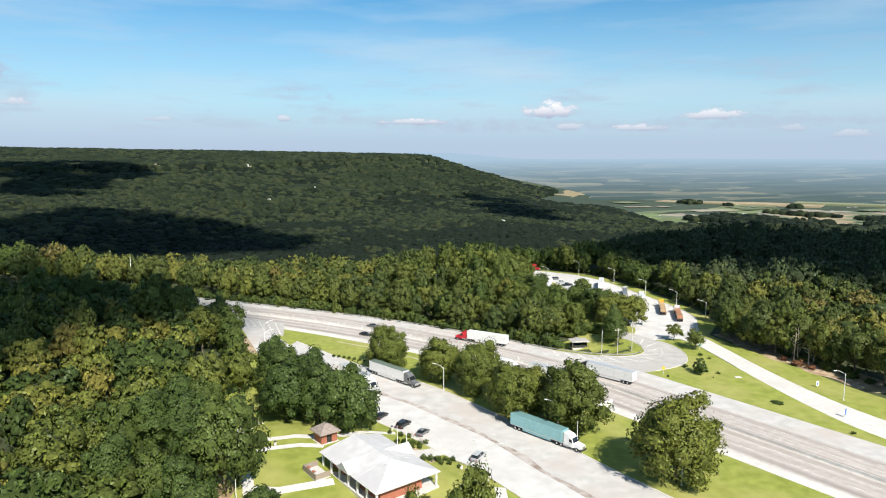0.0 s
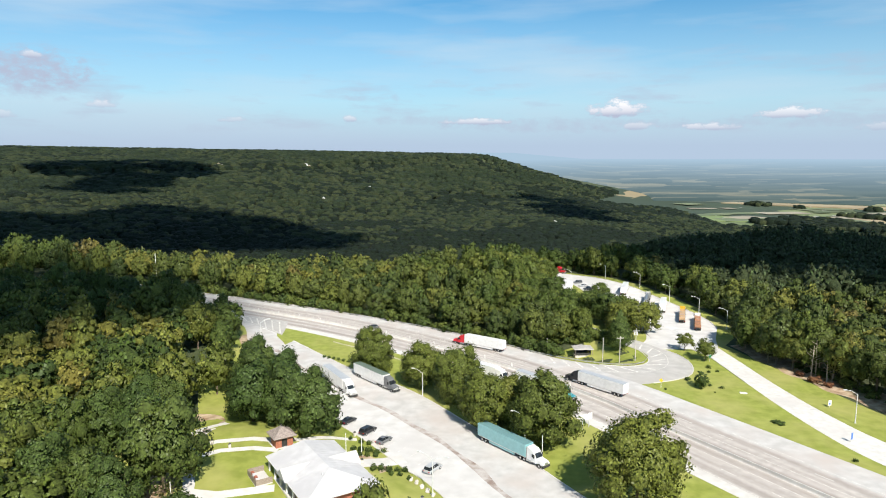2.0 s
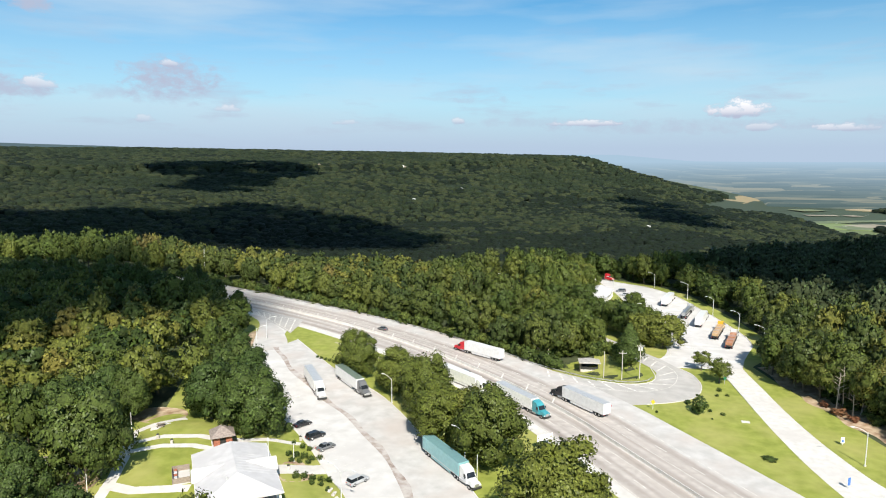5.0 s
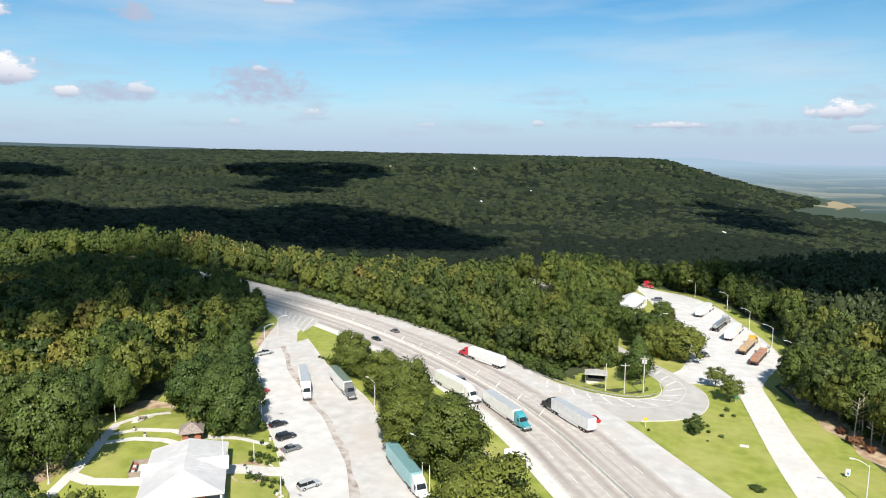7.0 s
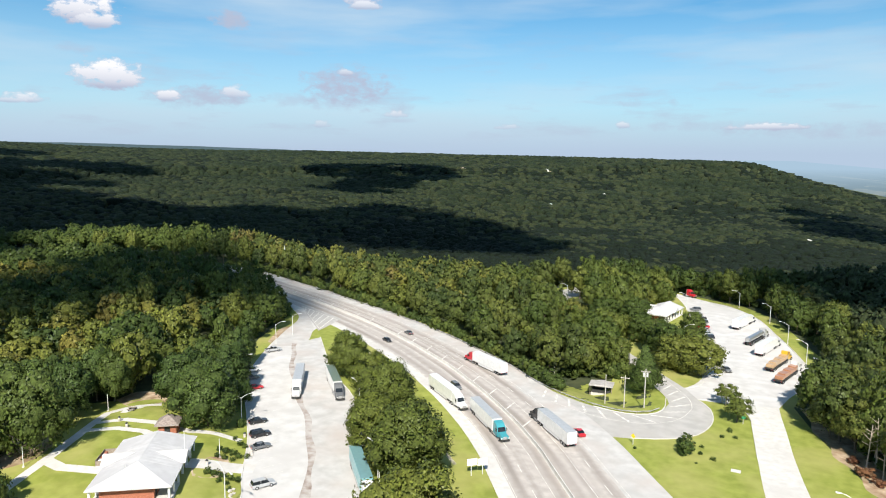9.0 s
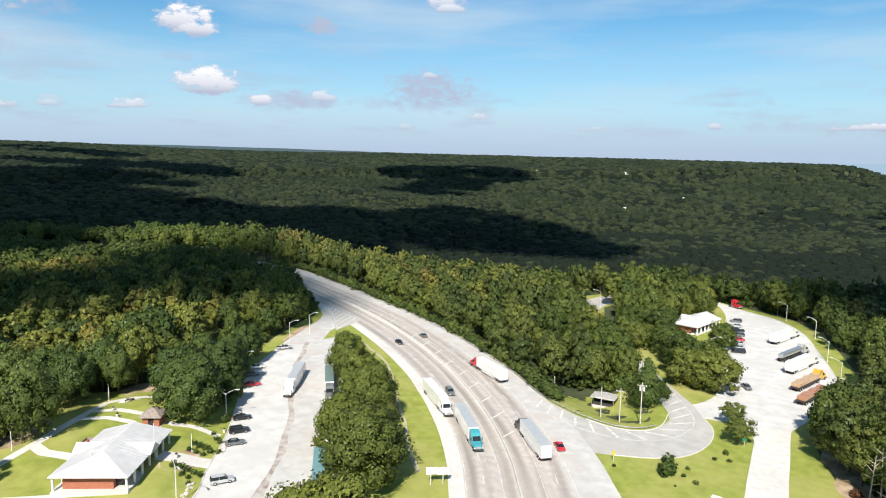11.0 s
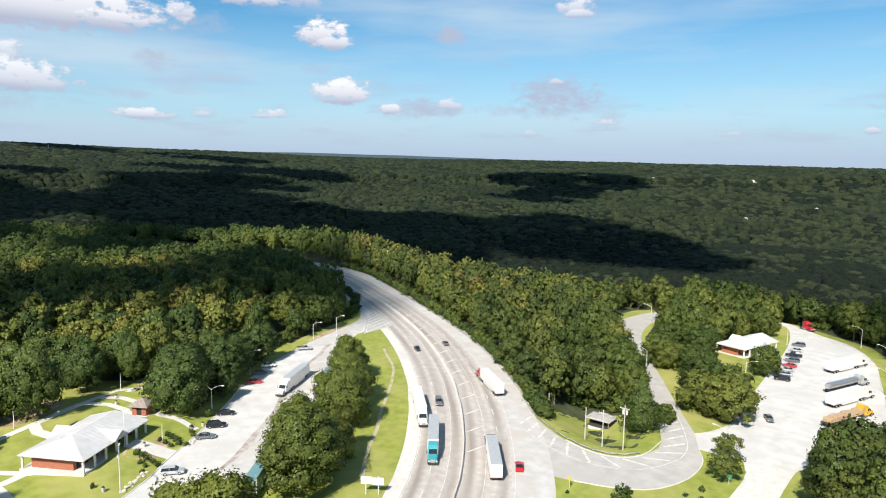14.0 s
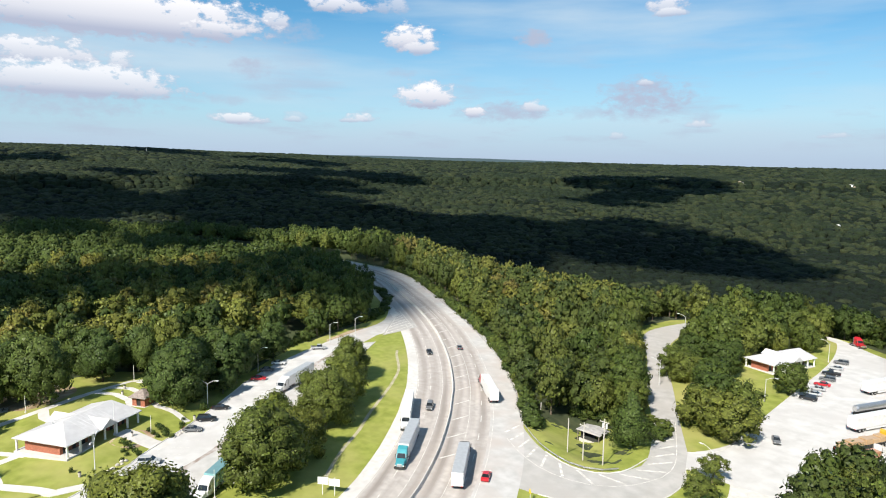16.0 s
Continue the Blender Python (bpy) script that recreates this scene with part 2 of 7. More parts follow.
# ---- materials ----
def material(name, a, b, scale=1.0, rough=0.8, bump=0.0, c=None, big=0.1, metal=0.0, spread=(0.35, 0.65), coat=0.0, each=0.0):
    """Two colours mixed by fine noise, a third by a broad one; scales in 1/metre."""
    mt = bpy.data.materials.new(name)
    mt.use_nodes = True
    nt = mt.node_tree
    N, L = nt.nodes.new, nt.links.new
    bs = nt.nodes["Principled BSDF"]
    geo = N("ShaderNodeNewGeometry")
    fine = N("ShaderNodeTexNoise")
    fine.inputs["Scale"].default_value, fine.inputs["Detail"].default_value = scale, 5
    L(geo.outputs["Position"], fine.inputs["Vector"])
    ramp = N("ShaderNodeValToRGB")
    ramp.color_ramp.elements[0].position, ramp.color_ramp.elements[1].position = spread
    ramp.color_ramp.elements[0].color, ramp.color_ramp.elements[1].color = (*a, 1), (*b, 1)
    L(fine.outputs["Fac"], ramp.inputs[0])
    col = ramp.outputs[0]
    if c:
        broad = N("ShaderNodeTexNoise")
        broad.inputs["Scale"].default_value, broad.inputs["Detail"].default_value = big, 4
        L(geo.outputs["Position"], broad.inputs["Vector"])
        r2 = N("ShaderNodeValToRGB")
        r2.color_ramp.elements[0].position, r2.color_ramp.elements[1].position = 0.45, 0.7
        L(broad.outputs["Fac"], r2.inputs[0])
        mx = N("ShaderNodeMix")
        mx.data_type = "RGBA"
        L(r2.outputs[0], mx.inputs["Factor"])
        L(col, mx.inputs[6])
        mx.inputs[7].default_value = (*c, 1)
        col = mx.outputs[2]
    if each:
        info = N("ShaderNodeObjectInfo")
        hs = N("ShaderNodeHueSaturation")
        mr = N("ShaderNodeMapRange")
        mr.inputs["To Min"].default_value, mr.inputs["To Max"].default_value = 1 - each, 1 + each
        L(info.outputs["Random"], mr.inputs["Value"])
        L(mr.outputs[0], hs.inputs["Value"])
        L(col, hs.inputs["Color"])
        col = hs.outputs[0]
    L(col, bs.inputs["Base Color"])
    bs.inputs["Roughness"].default_value, bs.inputs["Metallic"].default_value = rough, metal
    bs.inputs["Coat Weight"].default_value = coat
    if bump:
        bp = N("ShaderNodeBump")
        bp.inputs["Strength"].default_value, bp.inputs["Distance"].default_value = bump, 0.05
        L(fine.outputs["Fac"], bp.inputs["Height"])
        L(bp.outputs[0], bs.inputs["Normal"])
    return mt


def foliage(name, tones, gloss=0.5, through=0.15, clumps=False):
    """Leaves: tones from dark to light by the tree's own tint, varied leaf by leaf, or in clumps for massed leaves,
    whose darks put crevice shade into the colour.
    """
    mt = bpy.data.materials.new(name)
    mt.use_nodes = True
    nt = mt.node_tree
    N, L = nt.nodes.new, nt.links.new
    bs = nt.nodes["Principled BSDF"]
    at = N("ShaderNodeAttribute")
    at.attribute_name = "tint"
    info = N("ShaderNodeObjectInfo")
    geo = N("ShaderNodeNewGeometry")
    add = N("ShaderNodeMath")
    add.operation = "MULTIPLY_ADD"
    L(info.outputs["Random"], add.inputs[0])
    add.inputs[1].default_value = 0.7
    L(at.outputs["Fac"], add.inputs[2])
    fr = N("ShaderNodeMath")
    fr.operation = "FRACT"
    L(add.outputs[0], fr.inputs[0])
    ramp = N("ShaderNodeValToRGB")
    els = ramp.color_ramp.elements
    while len(els) < len(tones):
        els.new(0.5)
    for i, (p, t) in enumerate(tones):
        els[i].position, els[i].color = p, (*t, 1)
    L(fr.outputs[0], ramp.inputs[0])
    hs = N("ShaderNodeHueSaturation")
    mr = N("ShaderNodeMapRange")
    mr.inputs["To Min"].default_value, mr.inputs["To Max"].default_value = 0.6, 1.4
    L(geo.outputs["Random Per Island"], mr.inputs["Value"])
    L(mr.outputs[0], hs.inputs["Value"])
    L(ramp.outputs[0], hs.inputs["Color"])
    L(hs.outputs[0], bs.inputs["Base Color"])
    bs.inputs["Roughness"].default_value = gloss
    bs.inputs["Specular IOR Level"].default_value = 0.25
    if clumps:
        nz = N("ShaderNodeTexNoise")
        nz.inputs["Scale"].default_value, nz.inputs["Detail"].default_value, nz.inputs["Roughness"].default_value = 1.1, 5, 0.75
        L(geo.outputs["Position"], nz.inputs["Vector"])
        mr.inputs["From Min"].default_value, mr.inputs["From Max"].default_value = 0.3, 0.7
        # low end of the noise paints the shade of crevices into the leaf mass
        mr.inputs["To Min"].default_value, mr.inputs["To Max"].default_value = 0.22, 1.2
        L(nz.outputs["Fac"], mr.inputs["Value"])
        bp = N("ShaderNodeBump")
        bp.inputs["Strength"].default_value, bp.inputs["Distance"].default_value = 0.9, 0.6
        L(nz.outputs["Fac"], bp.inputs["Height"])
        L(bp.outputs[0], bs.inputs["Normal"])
    if through:
        tr = N("ShaderNodeBsdfTranslucent")
        L(hs.outputs[0], tr.inputs[0])
        mx = N("ShaderNodeMixShader")
        mx.inputs[0].default_value = through
        L(bs.outputs[0], mx.inputs[1])
        L(tr.outputs[0], mx.inputs[2])
        L(mx.outputs[0], nt.nodes["Material Output"].inputs[0])
    return mt


LEAF_TONES = [(0.0, (0.043, 0.070, 0.014)), (0.3, (0.064, 0.095, 0.017)), (0.6, (0.095, 0.124, 0.022)), (0.85, (0.141, 0.158, 0.028)), (0.96, (0.180, 0.165, 0.031)), (1.0, (0.155, 0.132, 0.032))]
M_LEAF = foliage("broad leaves", LEAF_TONES)
M_PINE = foliage("pine needles", [(0, (0.03, 0.055, 0.018)), (0.6, (0.05, 0.075, 0.025)), (1, (0.07, 0.085, 0.03))], 0.6, 0.05)
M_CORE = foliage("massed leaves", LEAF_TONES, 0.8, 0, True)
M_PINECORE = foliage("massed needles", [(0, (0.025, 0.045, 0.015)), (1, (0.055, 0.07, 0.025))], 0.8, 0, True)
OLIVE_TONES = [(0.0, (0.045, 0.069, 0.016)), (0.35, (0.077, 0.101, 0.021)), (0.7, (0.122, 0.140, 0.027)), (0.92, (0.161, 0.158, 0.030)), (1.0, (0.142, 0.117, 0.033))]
SHADE_TONES = [(0.0, (0.083, 0.109, 0.020)), (0.5, (0.124, 0.149, 0.025)), (1.0, (0.162, 0.171, 0.030))]
LAWN_TONES = [(0.0, (0.049, 0.083, 0.019)), (0.5, (0.070, 0.106, 0.023)), (1.0, (0.093, 0.123, 0.025))]
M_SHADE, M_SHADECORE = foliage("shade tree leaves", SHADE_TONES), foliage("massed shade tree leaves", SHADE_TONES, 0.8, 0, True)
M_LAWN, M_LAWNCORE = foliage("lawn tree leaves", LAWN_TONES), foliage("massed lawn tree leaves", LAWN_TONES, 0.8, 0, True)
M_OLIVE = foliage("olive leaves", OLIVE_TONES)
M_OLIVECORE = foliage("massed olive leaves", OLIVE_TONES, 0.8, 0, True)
M_BARK = material("bark", (0.07, 0.05, 0.035), (0.2, 0.16, 0.12), 6, 0.9, 0.5)
M_FLOOR = material("forest floor", (0.03, 0.035, 0.012), (0.1, 0.085, 0.045), 0.3, 0.95, 0.3, (0.06, 0.075, 0.025), 0.03)
M_GRASS = material("mown grass", (0.19, 0.22, 0.03), (0.27, 0.30, 0.055), 0.35, 0.95, 0.2, (0.34, 0.32, 0.10), 0.05)
M_DIRT = material("bare soil and leaf litter", (0.27, 0.17, 0.10), (0.52, 0.41, 0.29), 0.4, 0.95, 0.2, (0.20, 0.16, 0.08), 0.12)
M_TRACK = material("dry trodden earth", (0.36, 0.32, 0.22), (0.48, 0.43, 0.31), 0.8, 0.95, 0.1, (0.3, 0.29, 0.14), 0.3)
M_CONC = material("pale concrete", (0.53, 0.51, 0.48), (0.64, 0.62, 0.59), 0.6, 0.85, 0.1, (0.51, 0.48, 0.455), 0.05)
M_LOT = material("worn pale paving", (0.49, 0.475, 0.46), (0.60, 0.585, 0.57), 0.25, 0.85, 0.1, (0.50, 0.48, 0.465), 0.06)
M_SEAM = material("broken reddish joint", (0.24, 0.18, 0.15), (0.46, 0.42, 0.39), 0.5, 0.9, 0.2, (0.5, 0.47, 0.45), 0.12)
M_ASPH = material("weathered asphalt", (0.43, 0.415, 0.40), (0.53, 0.515, 0.50), 0.3, 0.9, 0.1, (0.46, 0.41, 0.38), 0.08)
M_RAMP = material("grey ramp paving", (0.37, 0.355, 0.335), (0.46, 0.44, 0.42), 0.3, 0.85, 0.1, (0.40, 0.375, 0.35), 0.07)
M_WHITE = material("worn road paint", (0.44, 0.415, 0.385), (0.72, 0.70, 0.65), 0.7, 0.7)

# ---- the land ----
EDGE = [(-1000, 120), (-562, 268), (-291, 372), (-143, 380), (-25, 376), (60, 398), (112, 404), (150, 470), (240, 515), (330, 450), (480, 330), (700, 100), (900, -300), (900, -1500), (-1000, -1500)]
RIM = [(-900, 4600), (-380, 3300), (-55, 2750), (-605, 2046), (-765, 1795), (-1132, 1463), (-1180, 1000), (-1040, 500), (-1060, 100), (-1400, -700), (-1800, -2500)]
MESA = RIM + [(-6000, -2500), (-6000, 4600)]
PLAIN, VALLEY = -108.0, -66.0
# the bank that falls away behind the guardrail and the ramp
BANK = [(-240, 348), (-178, 342), (-140, 328), (-75, 301.5), (-45, 288), (-15, 272), (7, 258), (21, 248.5), (31, 239.5), (36, 234.8), (46, 229.6), (55, 226), (61.5, 225), (66.5, 227), (68.5, 231), (67, 239), (50, 262), (33, 283), (14, 309), (-8, 335), (-16, 352), (-16, 374), (-4, 400)]
BANK_AREA = BANK + [(-25, 440), (-240, 440)]


def soft_noise(x, y, s, seed):
    """Smooth value noise, 0 to 1."""
    x, y = x / s + seed * 17.3, y / s - seed * 9.1
    ix, iy = np.floor(x).astype(np.int64), np.floor(y).astype(np.int64)
    fx, fy = x - ix, y - iy
    fx, fy = fx * fx * (3 - 2 * fx), fy * fy * (3 - 2 * fy)

    def r(a, b):
        h = (a * 374761393 + b * 668265263 + seed * 1442695) & 0x7FFFFFFF
        h = ((h ^ (h >> 13)) * 1274126177) & 0x7FFFFFFF
        return ((h ^ (h >> 16)) & 0xFFFF) / 65535.0
    return (r(ix, iy) * (1 - fx) + r(ix + 1, iy) * fx) * (1 - fy) + (r(ix, iy + 1) * (1 - fx) + r(ix + 1, iy + 1) * fx) * fy


def land(p):
    """Height of the ground at the points (n, 2)."""
    x, y = p[:, 0], p[:, 1]
    n1, n2 = soft_noise(x, y, 260, 3) - 0.5, soft_noise(x, y, 90, 5) - 0.5
    out = np.where(inside(p, EDGE), 0.0, far_from(p, EDGE))
    ours = -np.clip(out - 10, 0, None) * 0.36 * (1 + 0.4 * n1)
    far = np.hypot(x - 40, y - 200)
    ours = ours + np.clip((far - 330) / 300, 0, 1) * (8 * n1 + 3 * n2) + np.clip(-(x + 320) / 400, 0, 1) * 6 * inside(p, EDGE)
    ramp = np.clip(far_from(p, BANK[15:], False) / 30 + np.clip((258 - y) / 8, 0, 1), 0, 1)
    ours = ours - np.clip(far_from(p, BANK, False) * 0.32, 0, 6.5) * ramp * inside(p, BANK_AREA) * np.clip((x + 240) / 60, 0, 1)
    d = far_from(p, RIM, False)
    m = inside(p, MESA)
    crest = 34 + 31 * np.clip((y - 2046) / 650, 0, 1)
    up = crest + 62 * (96 - crest) / 62 * np.clip(d / 1500, 0, 1) ** 0.8 + 6 * n1 + 30 * np.clip((-x - 1500) / 1500, 0, 1) * np.clip((2200 - y) / 1500, 0, 1)
    floor = VALLEY + (PLAIN - VALLEY) * np.clip((x - 60) / 500, 0, 1) * np.clip((y - 300) / 800, 0, 1)
    nose = np.clip((x + 500) / 500, 0, 1)
    k = np.clip(d / (900 - 380 * nose), 0, 1)
    fall = (1 - nose) * (0.12 * np.clip(d / 60, 0, 1) + 0.88 * k) + nose * (0.75 * k + 0.25 * (1 - (1 - k) ** 2))
    down = crest + (floor - crest) * fall + (14 * n1 + 8 * n2) * np.sin(np.pi * k)
    mesa = np.where(m, up, np.where(k < 1, down, floor))
    r = np.hypot(x - 60, y)
    rise = np.clip((r - 2300) / 2550, 0, 1)
    base = floor + rise ** 1.3 * 148
    h = np.maximum(np.maximum(ours, mesa), base)
    return np.where(ours > -0.01, ours, h)


def grid_mesh(name, azimuths, radii, centre, lift, material_):
    a, r = np.meshgrid(np.radians(azimuths), radii)
    x, y = centre[0] - np.sin(a) * r, centre[1] + np.cos(a) * r
    p = np.stack([x.ravel(), y.ravel()], 1)
    z = lift(p)
    v = np.column_stack([p, z]).astype(np.float32)
    nr, na = a.shape
    i = (np.arange(nr - 1)[:, None] * na + np.arange(na - 1)[None, :]).ravel()
    q = np.stack([i, i + na, i + na + 1, i + 1], 1)
    return v, q


def fast_mesh(name, v, quads, mats, tris=None, mat_q=None, mat_t=None, tint=None, smooth=False, normals=None):
    """A mesh from arrays: quads (n, 4), tris (m, 3), material indices and a tint at each vertex."""
    me = bpy.data.meshes.new(name)
    nq, ntri = (0 if quads is None else len(quads)), (0 if tris is None else len(tris))
    me.vertices.add(len(v))
    me.vertices.foreach_set("co", np.asarray(v, np.float32).ravel())
    loops = np.concatenate([a.ravel() for a in (quads, tris) if a is not None]).astype(np.int32)
    me.loops.add(len(loops))
    me.loops.foreach_set("vertex_index", loops)
    me.polygons.add(nq + ntri)
    starts = np.concatenate([np.arange(nq) * 4, nq * 4 + np.arange(ntri) * 3]).astype(np.int32)
    me.polygons.foreach_set("loop_start", starts)
    for mt in mats:
        me.materials.append(mt)
    if mat_q is not None or mat_t is not None:
        idx = np.concatenate([np.full(nq, mat_q or 0), np.full(ntri, mat_t or 0)]).astype(np.int32)
        me.polygons.foreach_set("material_index", idx)
    me.update(calc_edges=True)
    me.validate()
    if tint is not None:
        me.attributes.new("tint", "FLOAT", "POINT").data.foreach_set("value", np.asarray(tint, np.float32))
    me.polygons.foreach_set("use_smooth", np.full(nq + ntri, bool(smooth) or normals is not None))
    if normals is not None:
        me.normals_split_custom_set_from_vertices(np.asarray(normals, np.float32).tolist())
    return me


def build_ground():
    az = np.concatenate([np.arange(-180, -50, 5.0), np.arange(-50, 105, 0.75), np.arange(105, 180.1, 5.0)])
    rad = np.concatenate([[0, 50], np.arange(60, 330, 4.5), np.geomspace(330, 4850, 110)])
    v, q = grid_mesh("ground", az, rad, (60, 150), land, M_FLOOR)
    v[:, 2] -= 0.02
    me = fast_mesh("ground", v, q, [M_LAND], smooth=True)
    tagged(new("ground", me), "forest floor and distant fields reaching the horizon", "ground", kind="structure")


def land_material():
    """Forest floor near; fields, woods and pasture of the far lowland by a cell pattern in the world's metres."""
    mt = material("land", (0.025, 0.038, 0.012), (0.06, 0.07, 0.028), 0.3, 0.95, 0.0, (0.05, 0.07, 0.02), 0.03)
    nt = mt.node_tree
    N, L = nt.nodes.new, nt.links.new
    bs = nt.nodes["Principled BSDF"]
    near = bs.inputs["Base Color"].links[0].from_socket
    geo = N("ShaderNodeNewGeometry")
    sc = N("ShaderNodeMapping")
    sc.inputs["Scale"].default_value = (0.0042, 0.0030, 0.0)
    sc.inputs["Rotation"].default_value = (0, 0, 0.35)
    L(geo.outputs["Position"], sc.inputs["Vector"])
    wob = N("ShaderNodeTexNoise")
    wob.inputs["Scale"].default_value = 1.2
    L(sc.outputs[0], wob.inputs["Vector"])
    ad = N("ShaderNodeMix")
    ad.data_type = "VECTOR"
    ad.inputs["Factor"].default_value = 0.3
    L(sc.outputs[0], ad.inputs[4])
    L(wob.outputs["Color"], ad.inputs[5])
    vor = N("ShaderNodeTexVoronoi")
    vor.feature, vor.distance = "F1", "CHEBYCHEV"
    vor.inputs["Scale"].default_value = 1.4
    L(ad.outputs[1], vor.inputs["Vector"])
    sepc = N("ShaderNodeSeparateColor")
    L(vor.outputs["Color"], sepc.inputs[0])
    ramp = N("ShaderNodeValToRGB")
    ramp.color_ramp.interpolation = "CONSTANT"
    els = ramp.color_ramp.elements
    tones = [(0, (0.028, 0.045, 0.024)), (0.45, (0.035, 0.055, 0.03)), (0.72, (0.11, 0.14, 0.055)), (0.79, (0.03, 0.05, 0.027)), (0.90, (0.25, 0.20, 0.11)), (0.96, (0.15, 0.18, 0.08))]
    while len(els) < len(tones):
        els.new(0.5)
    for i, (p_, c_) in enumerate(tones):
        els[i].position, els[i].color = p_, (*c_, 1)
    L(sepc.outputs[0], ramp.inputs[0])
    sep = N("ShaderNodeSeparateXYZ")
    L(geo.outputs["Position"], sep.inputs[0])
    mr = N("ShaderNodeMapRange")
    mr.inputs["From Min"].default_value, mr.inputs["From Max"].default_value = 1150, 1300
    L(sep.outputs[1], mr.inputs["Value"])
    mx = N("ShaderNodeMix")
    mx.data_type = "RGBA"
    low = N("ShaderNodeMapRange")
    low.inputs["From Min"].default_value, low.inputs["From Max"].default_value = -62, -78
    L(sep.outputs[2], low.inputs["Value"])
    both = N("ShaderNodeMath")
    both.operation = "MULTIPLY"
    L(mr.outputs[0], both.inputs[0])
    L(low.outputs[0], both.inputs[1])
    L(both.outputs[0], mx.inputs["Factor"])
    L(near, mx.inputs[6])
    L(ramp.outputs[0], mx.inputs[7])
    L(mx.outputs[2], bs.inputs["Base Color"])
    return mt


def backdrop():
    """The lowland and its last hills, too far to shift as one flies past; its haze is painted in and it glows."""
    mt = bpy.data.materials.new("distance with painted haze")
    mt.use_nodes = True
    nt = mt.node_tree
    N, L = nt.nodes.new, nt.links.new
    nt.nodes.remove(nt.nodes["Principled BSDF"])
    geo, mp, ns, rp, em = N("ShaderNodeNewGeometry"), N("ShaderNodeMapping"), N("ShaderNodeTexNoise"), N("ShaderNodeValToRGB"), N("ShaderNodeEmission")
    mp.inputs["Scale"].default_value = (0.0022, 0.0052, 0.0)
    ns.inputs["Scale"].default_value, ns.inputs["Detail"].default_value = 1.6, 6
    L(geo.outputs["Position"], mp.inputs["Vector"])
    L(mp.outputs[0], ns.inputs["Vector"])
    vo, mm = N("ShaderNodeTexVoronoi"), N("ShaderNodeMix")
    vo.distance = "CHEBYCHEV"
    vo.inputs["Scale"].default_value = 2.2
    L(mp.outputs[0], vo.inputs["Vector"])
    sc_ = N("ShaderNodeSeparateColor")
    L(vo.outputs["Color"], sc_.inputs[0])
    mm.inputs["Factor"].default_value = 0.42
    L(ns.outputs["Fac"], mm.inputs[2])
    L(sc_.outputs[0], mm.inputs[3])
    L(mm.outputs[0], rp.inputs[0])
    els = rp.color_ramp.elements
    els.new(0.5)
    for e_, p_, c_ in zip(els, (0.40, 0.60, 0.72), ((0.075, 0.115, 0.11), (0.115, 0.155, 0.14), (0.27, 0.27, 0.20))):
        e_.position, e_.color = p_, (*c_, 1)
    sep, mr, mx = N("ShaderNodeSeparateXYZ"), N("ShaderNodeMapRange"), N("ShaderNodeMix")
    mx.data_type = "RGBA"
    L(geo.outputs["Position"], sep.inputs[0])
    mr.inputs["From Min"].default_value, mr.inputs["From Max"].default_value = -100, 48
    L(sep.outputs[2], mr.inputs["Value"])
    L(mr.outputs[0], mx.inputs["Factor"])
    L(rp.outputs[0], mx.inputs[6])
    # blue-grey haze painted into the glow, stronger with height
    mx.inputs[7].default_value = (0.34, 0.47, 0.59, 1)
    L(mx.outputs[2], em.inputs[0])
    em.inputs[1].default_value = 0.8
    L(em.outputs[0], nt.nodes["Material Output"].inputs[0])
    az, rad = np.arange(-46, 20, 0.5), np.linspace(2550, 4880, 50)

    def lift(p):
        r = np.hypot(p[:, 0] - 60, p[:, 1])
        h = land(p)
        return np.maximum(h, PLAIN) - 70 * np.where(inside(p, MESA), 1, np.clip((660 - far_from(p, RIM, False)) / 120, 0, 1)) + 1.5 + 8 * np.clip((r - 3000) / 600, 0, 1) - 14 * np.clip((2680 - r) / 130, 0, 1) + 5 * soft_noise(p[:, 0], p[:, 1], 500, 12)
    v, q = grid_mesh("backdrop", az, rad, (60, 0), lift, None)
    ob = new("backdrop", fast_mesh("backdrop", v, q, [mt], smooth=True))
    tagged(ob, "glowing blue lowland of woods and fields with painted haze at the horizon", "backdrop", kind="structure")


def far_ridge():
    """The last blue ridge, behind the mesa's top; its haze is painted as a flat glow."""
    mt = bpy.data.materials.new("ridge with painted blue haze")
    mt.use_nodes = True
    nt = mt.node_tree
    nt.nodes.remove(nt.nodes["Principled BSDF"])
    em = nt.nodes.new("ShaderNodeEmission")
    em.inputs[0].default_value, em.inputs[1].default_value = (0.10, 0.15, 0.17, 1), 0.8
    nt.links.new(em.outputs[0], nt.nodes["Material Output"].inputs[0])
    az = np.arange(38.4, 104, 0.3)
    el = np.interp(az, [38.4, 39.4, 42, 49, 57, 70, 104], [0.3, 0.72, 0.86, 1.0, 1.1, 1.05, 1.2]) + 0.03 * (soft_noise(az * 40, az * 0, 60, 71) - 0.5)
    a = np.radians(az)
    x, y = 118 - np.sin(a) * 4780, 70 + np.cos(a) * 4780
    top = 64 + 4780 * np.tan(np.radians(el))
    v = np.concatenate([np.column_stack([x, y, top]), np.column_stack([x, y, top * 0 - 120])])
    n = len(az)
    i = np.arange(n - 1)
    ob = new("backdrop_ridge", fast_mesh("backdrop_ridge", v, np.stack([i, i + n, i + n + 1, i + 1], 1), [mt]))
    tagged(ob, "glowing blue ridge with painted haze at the horizon", "backdrop", kind="structure")


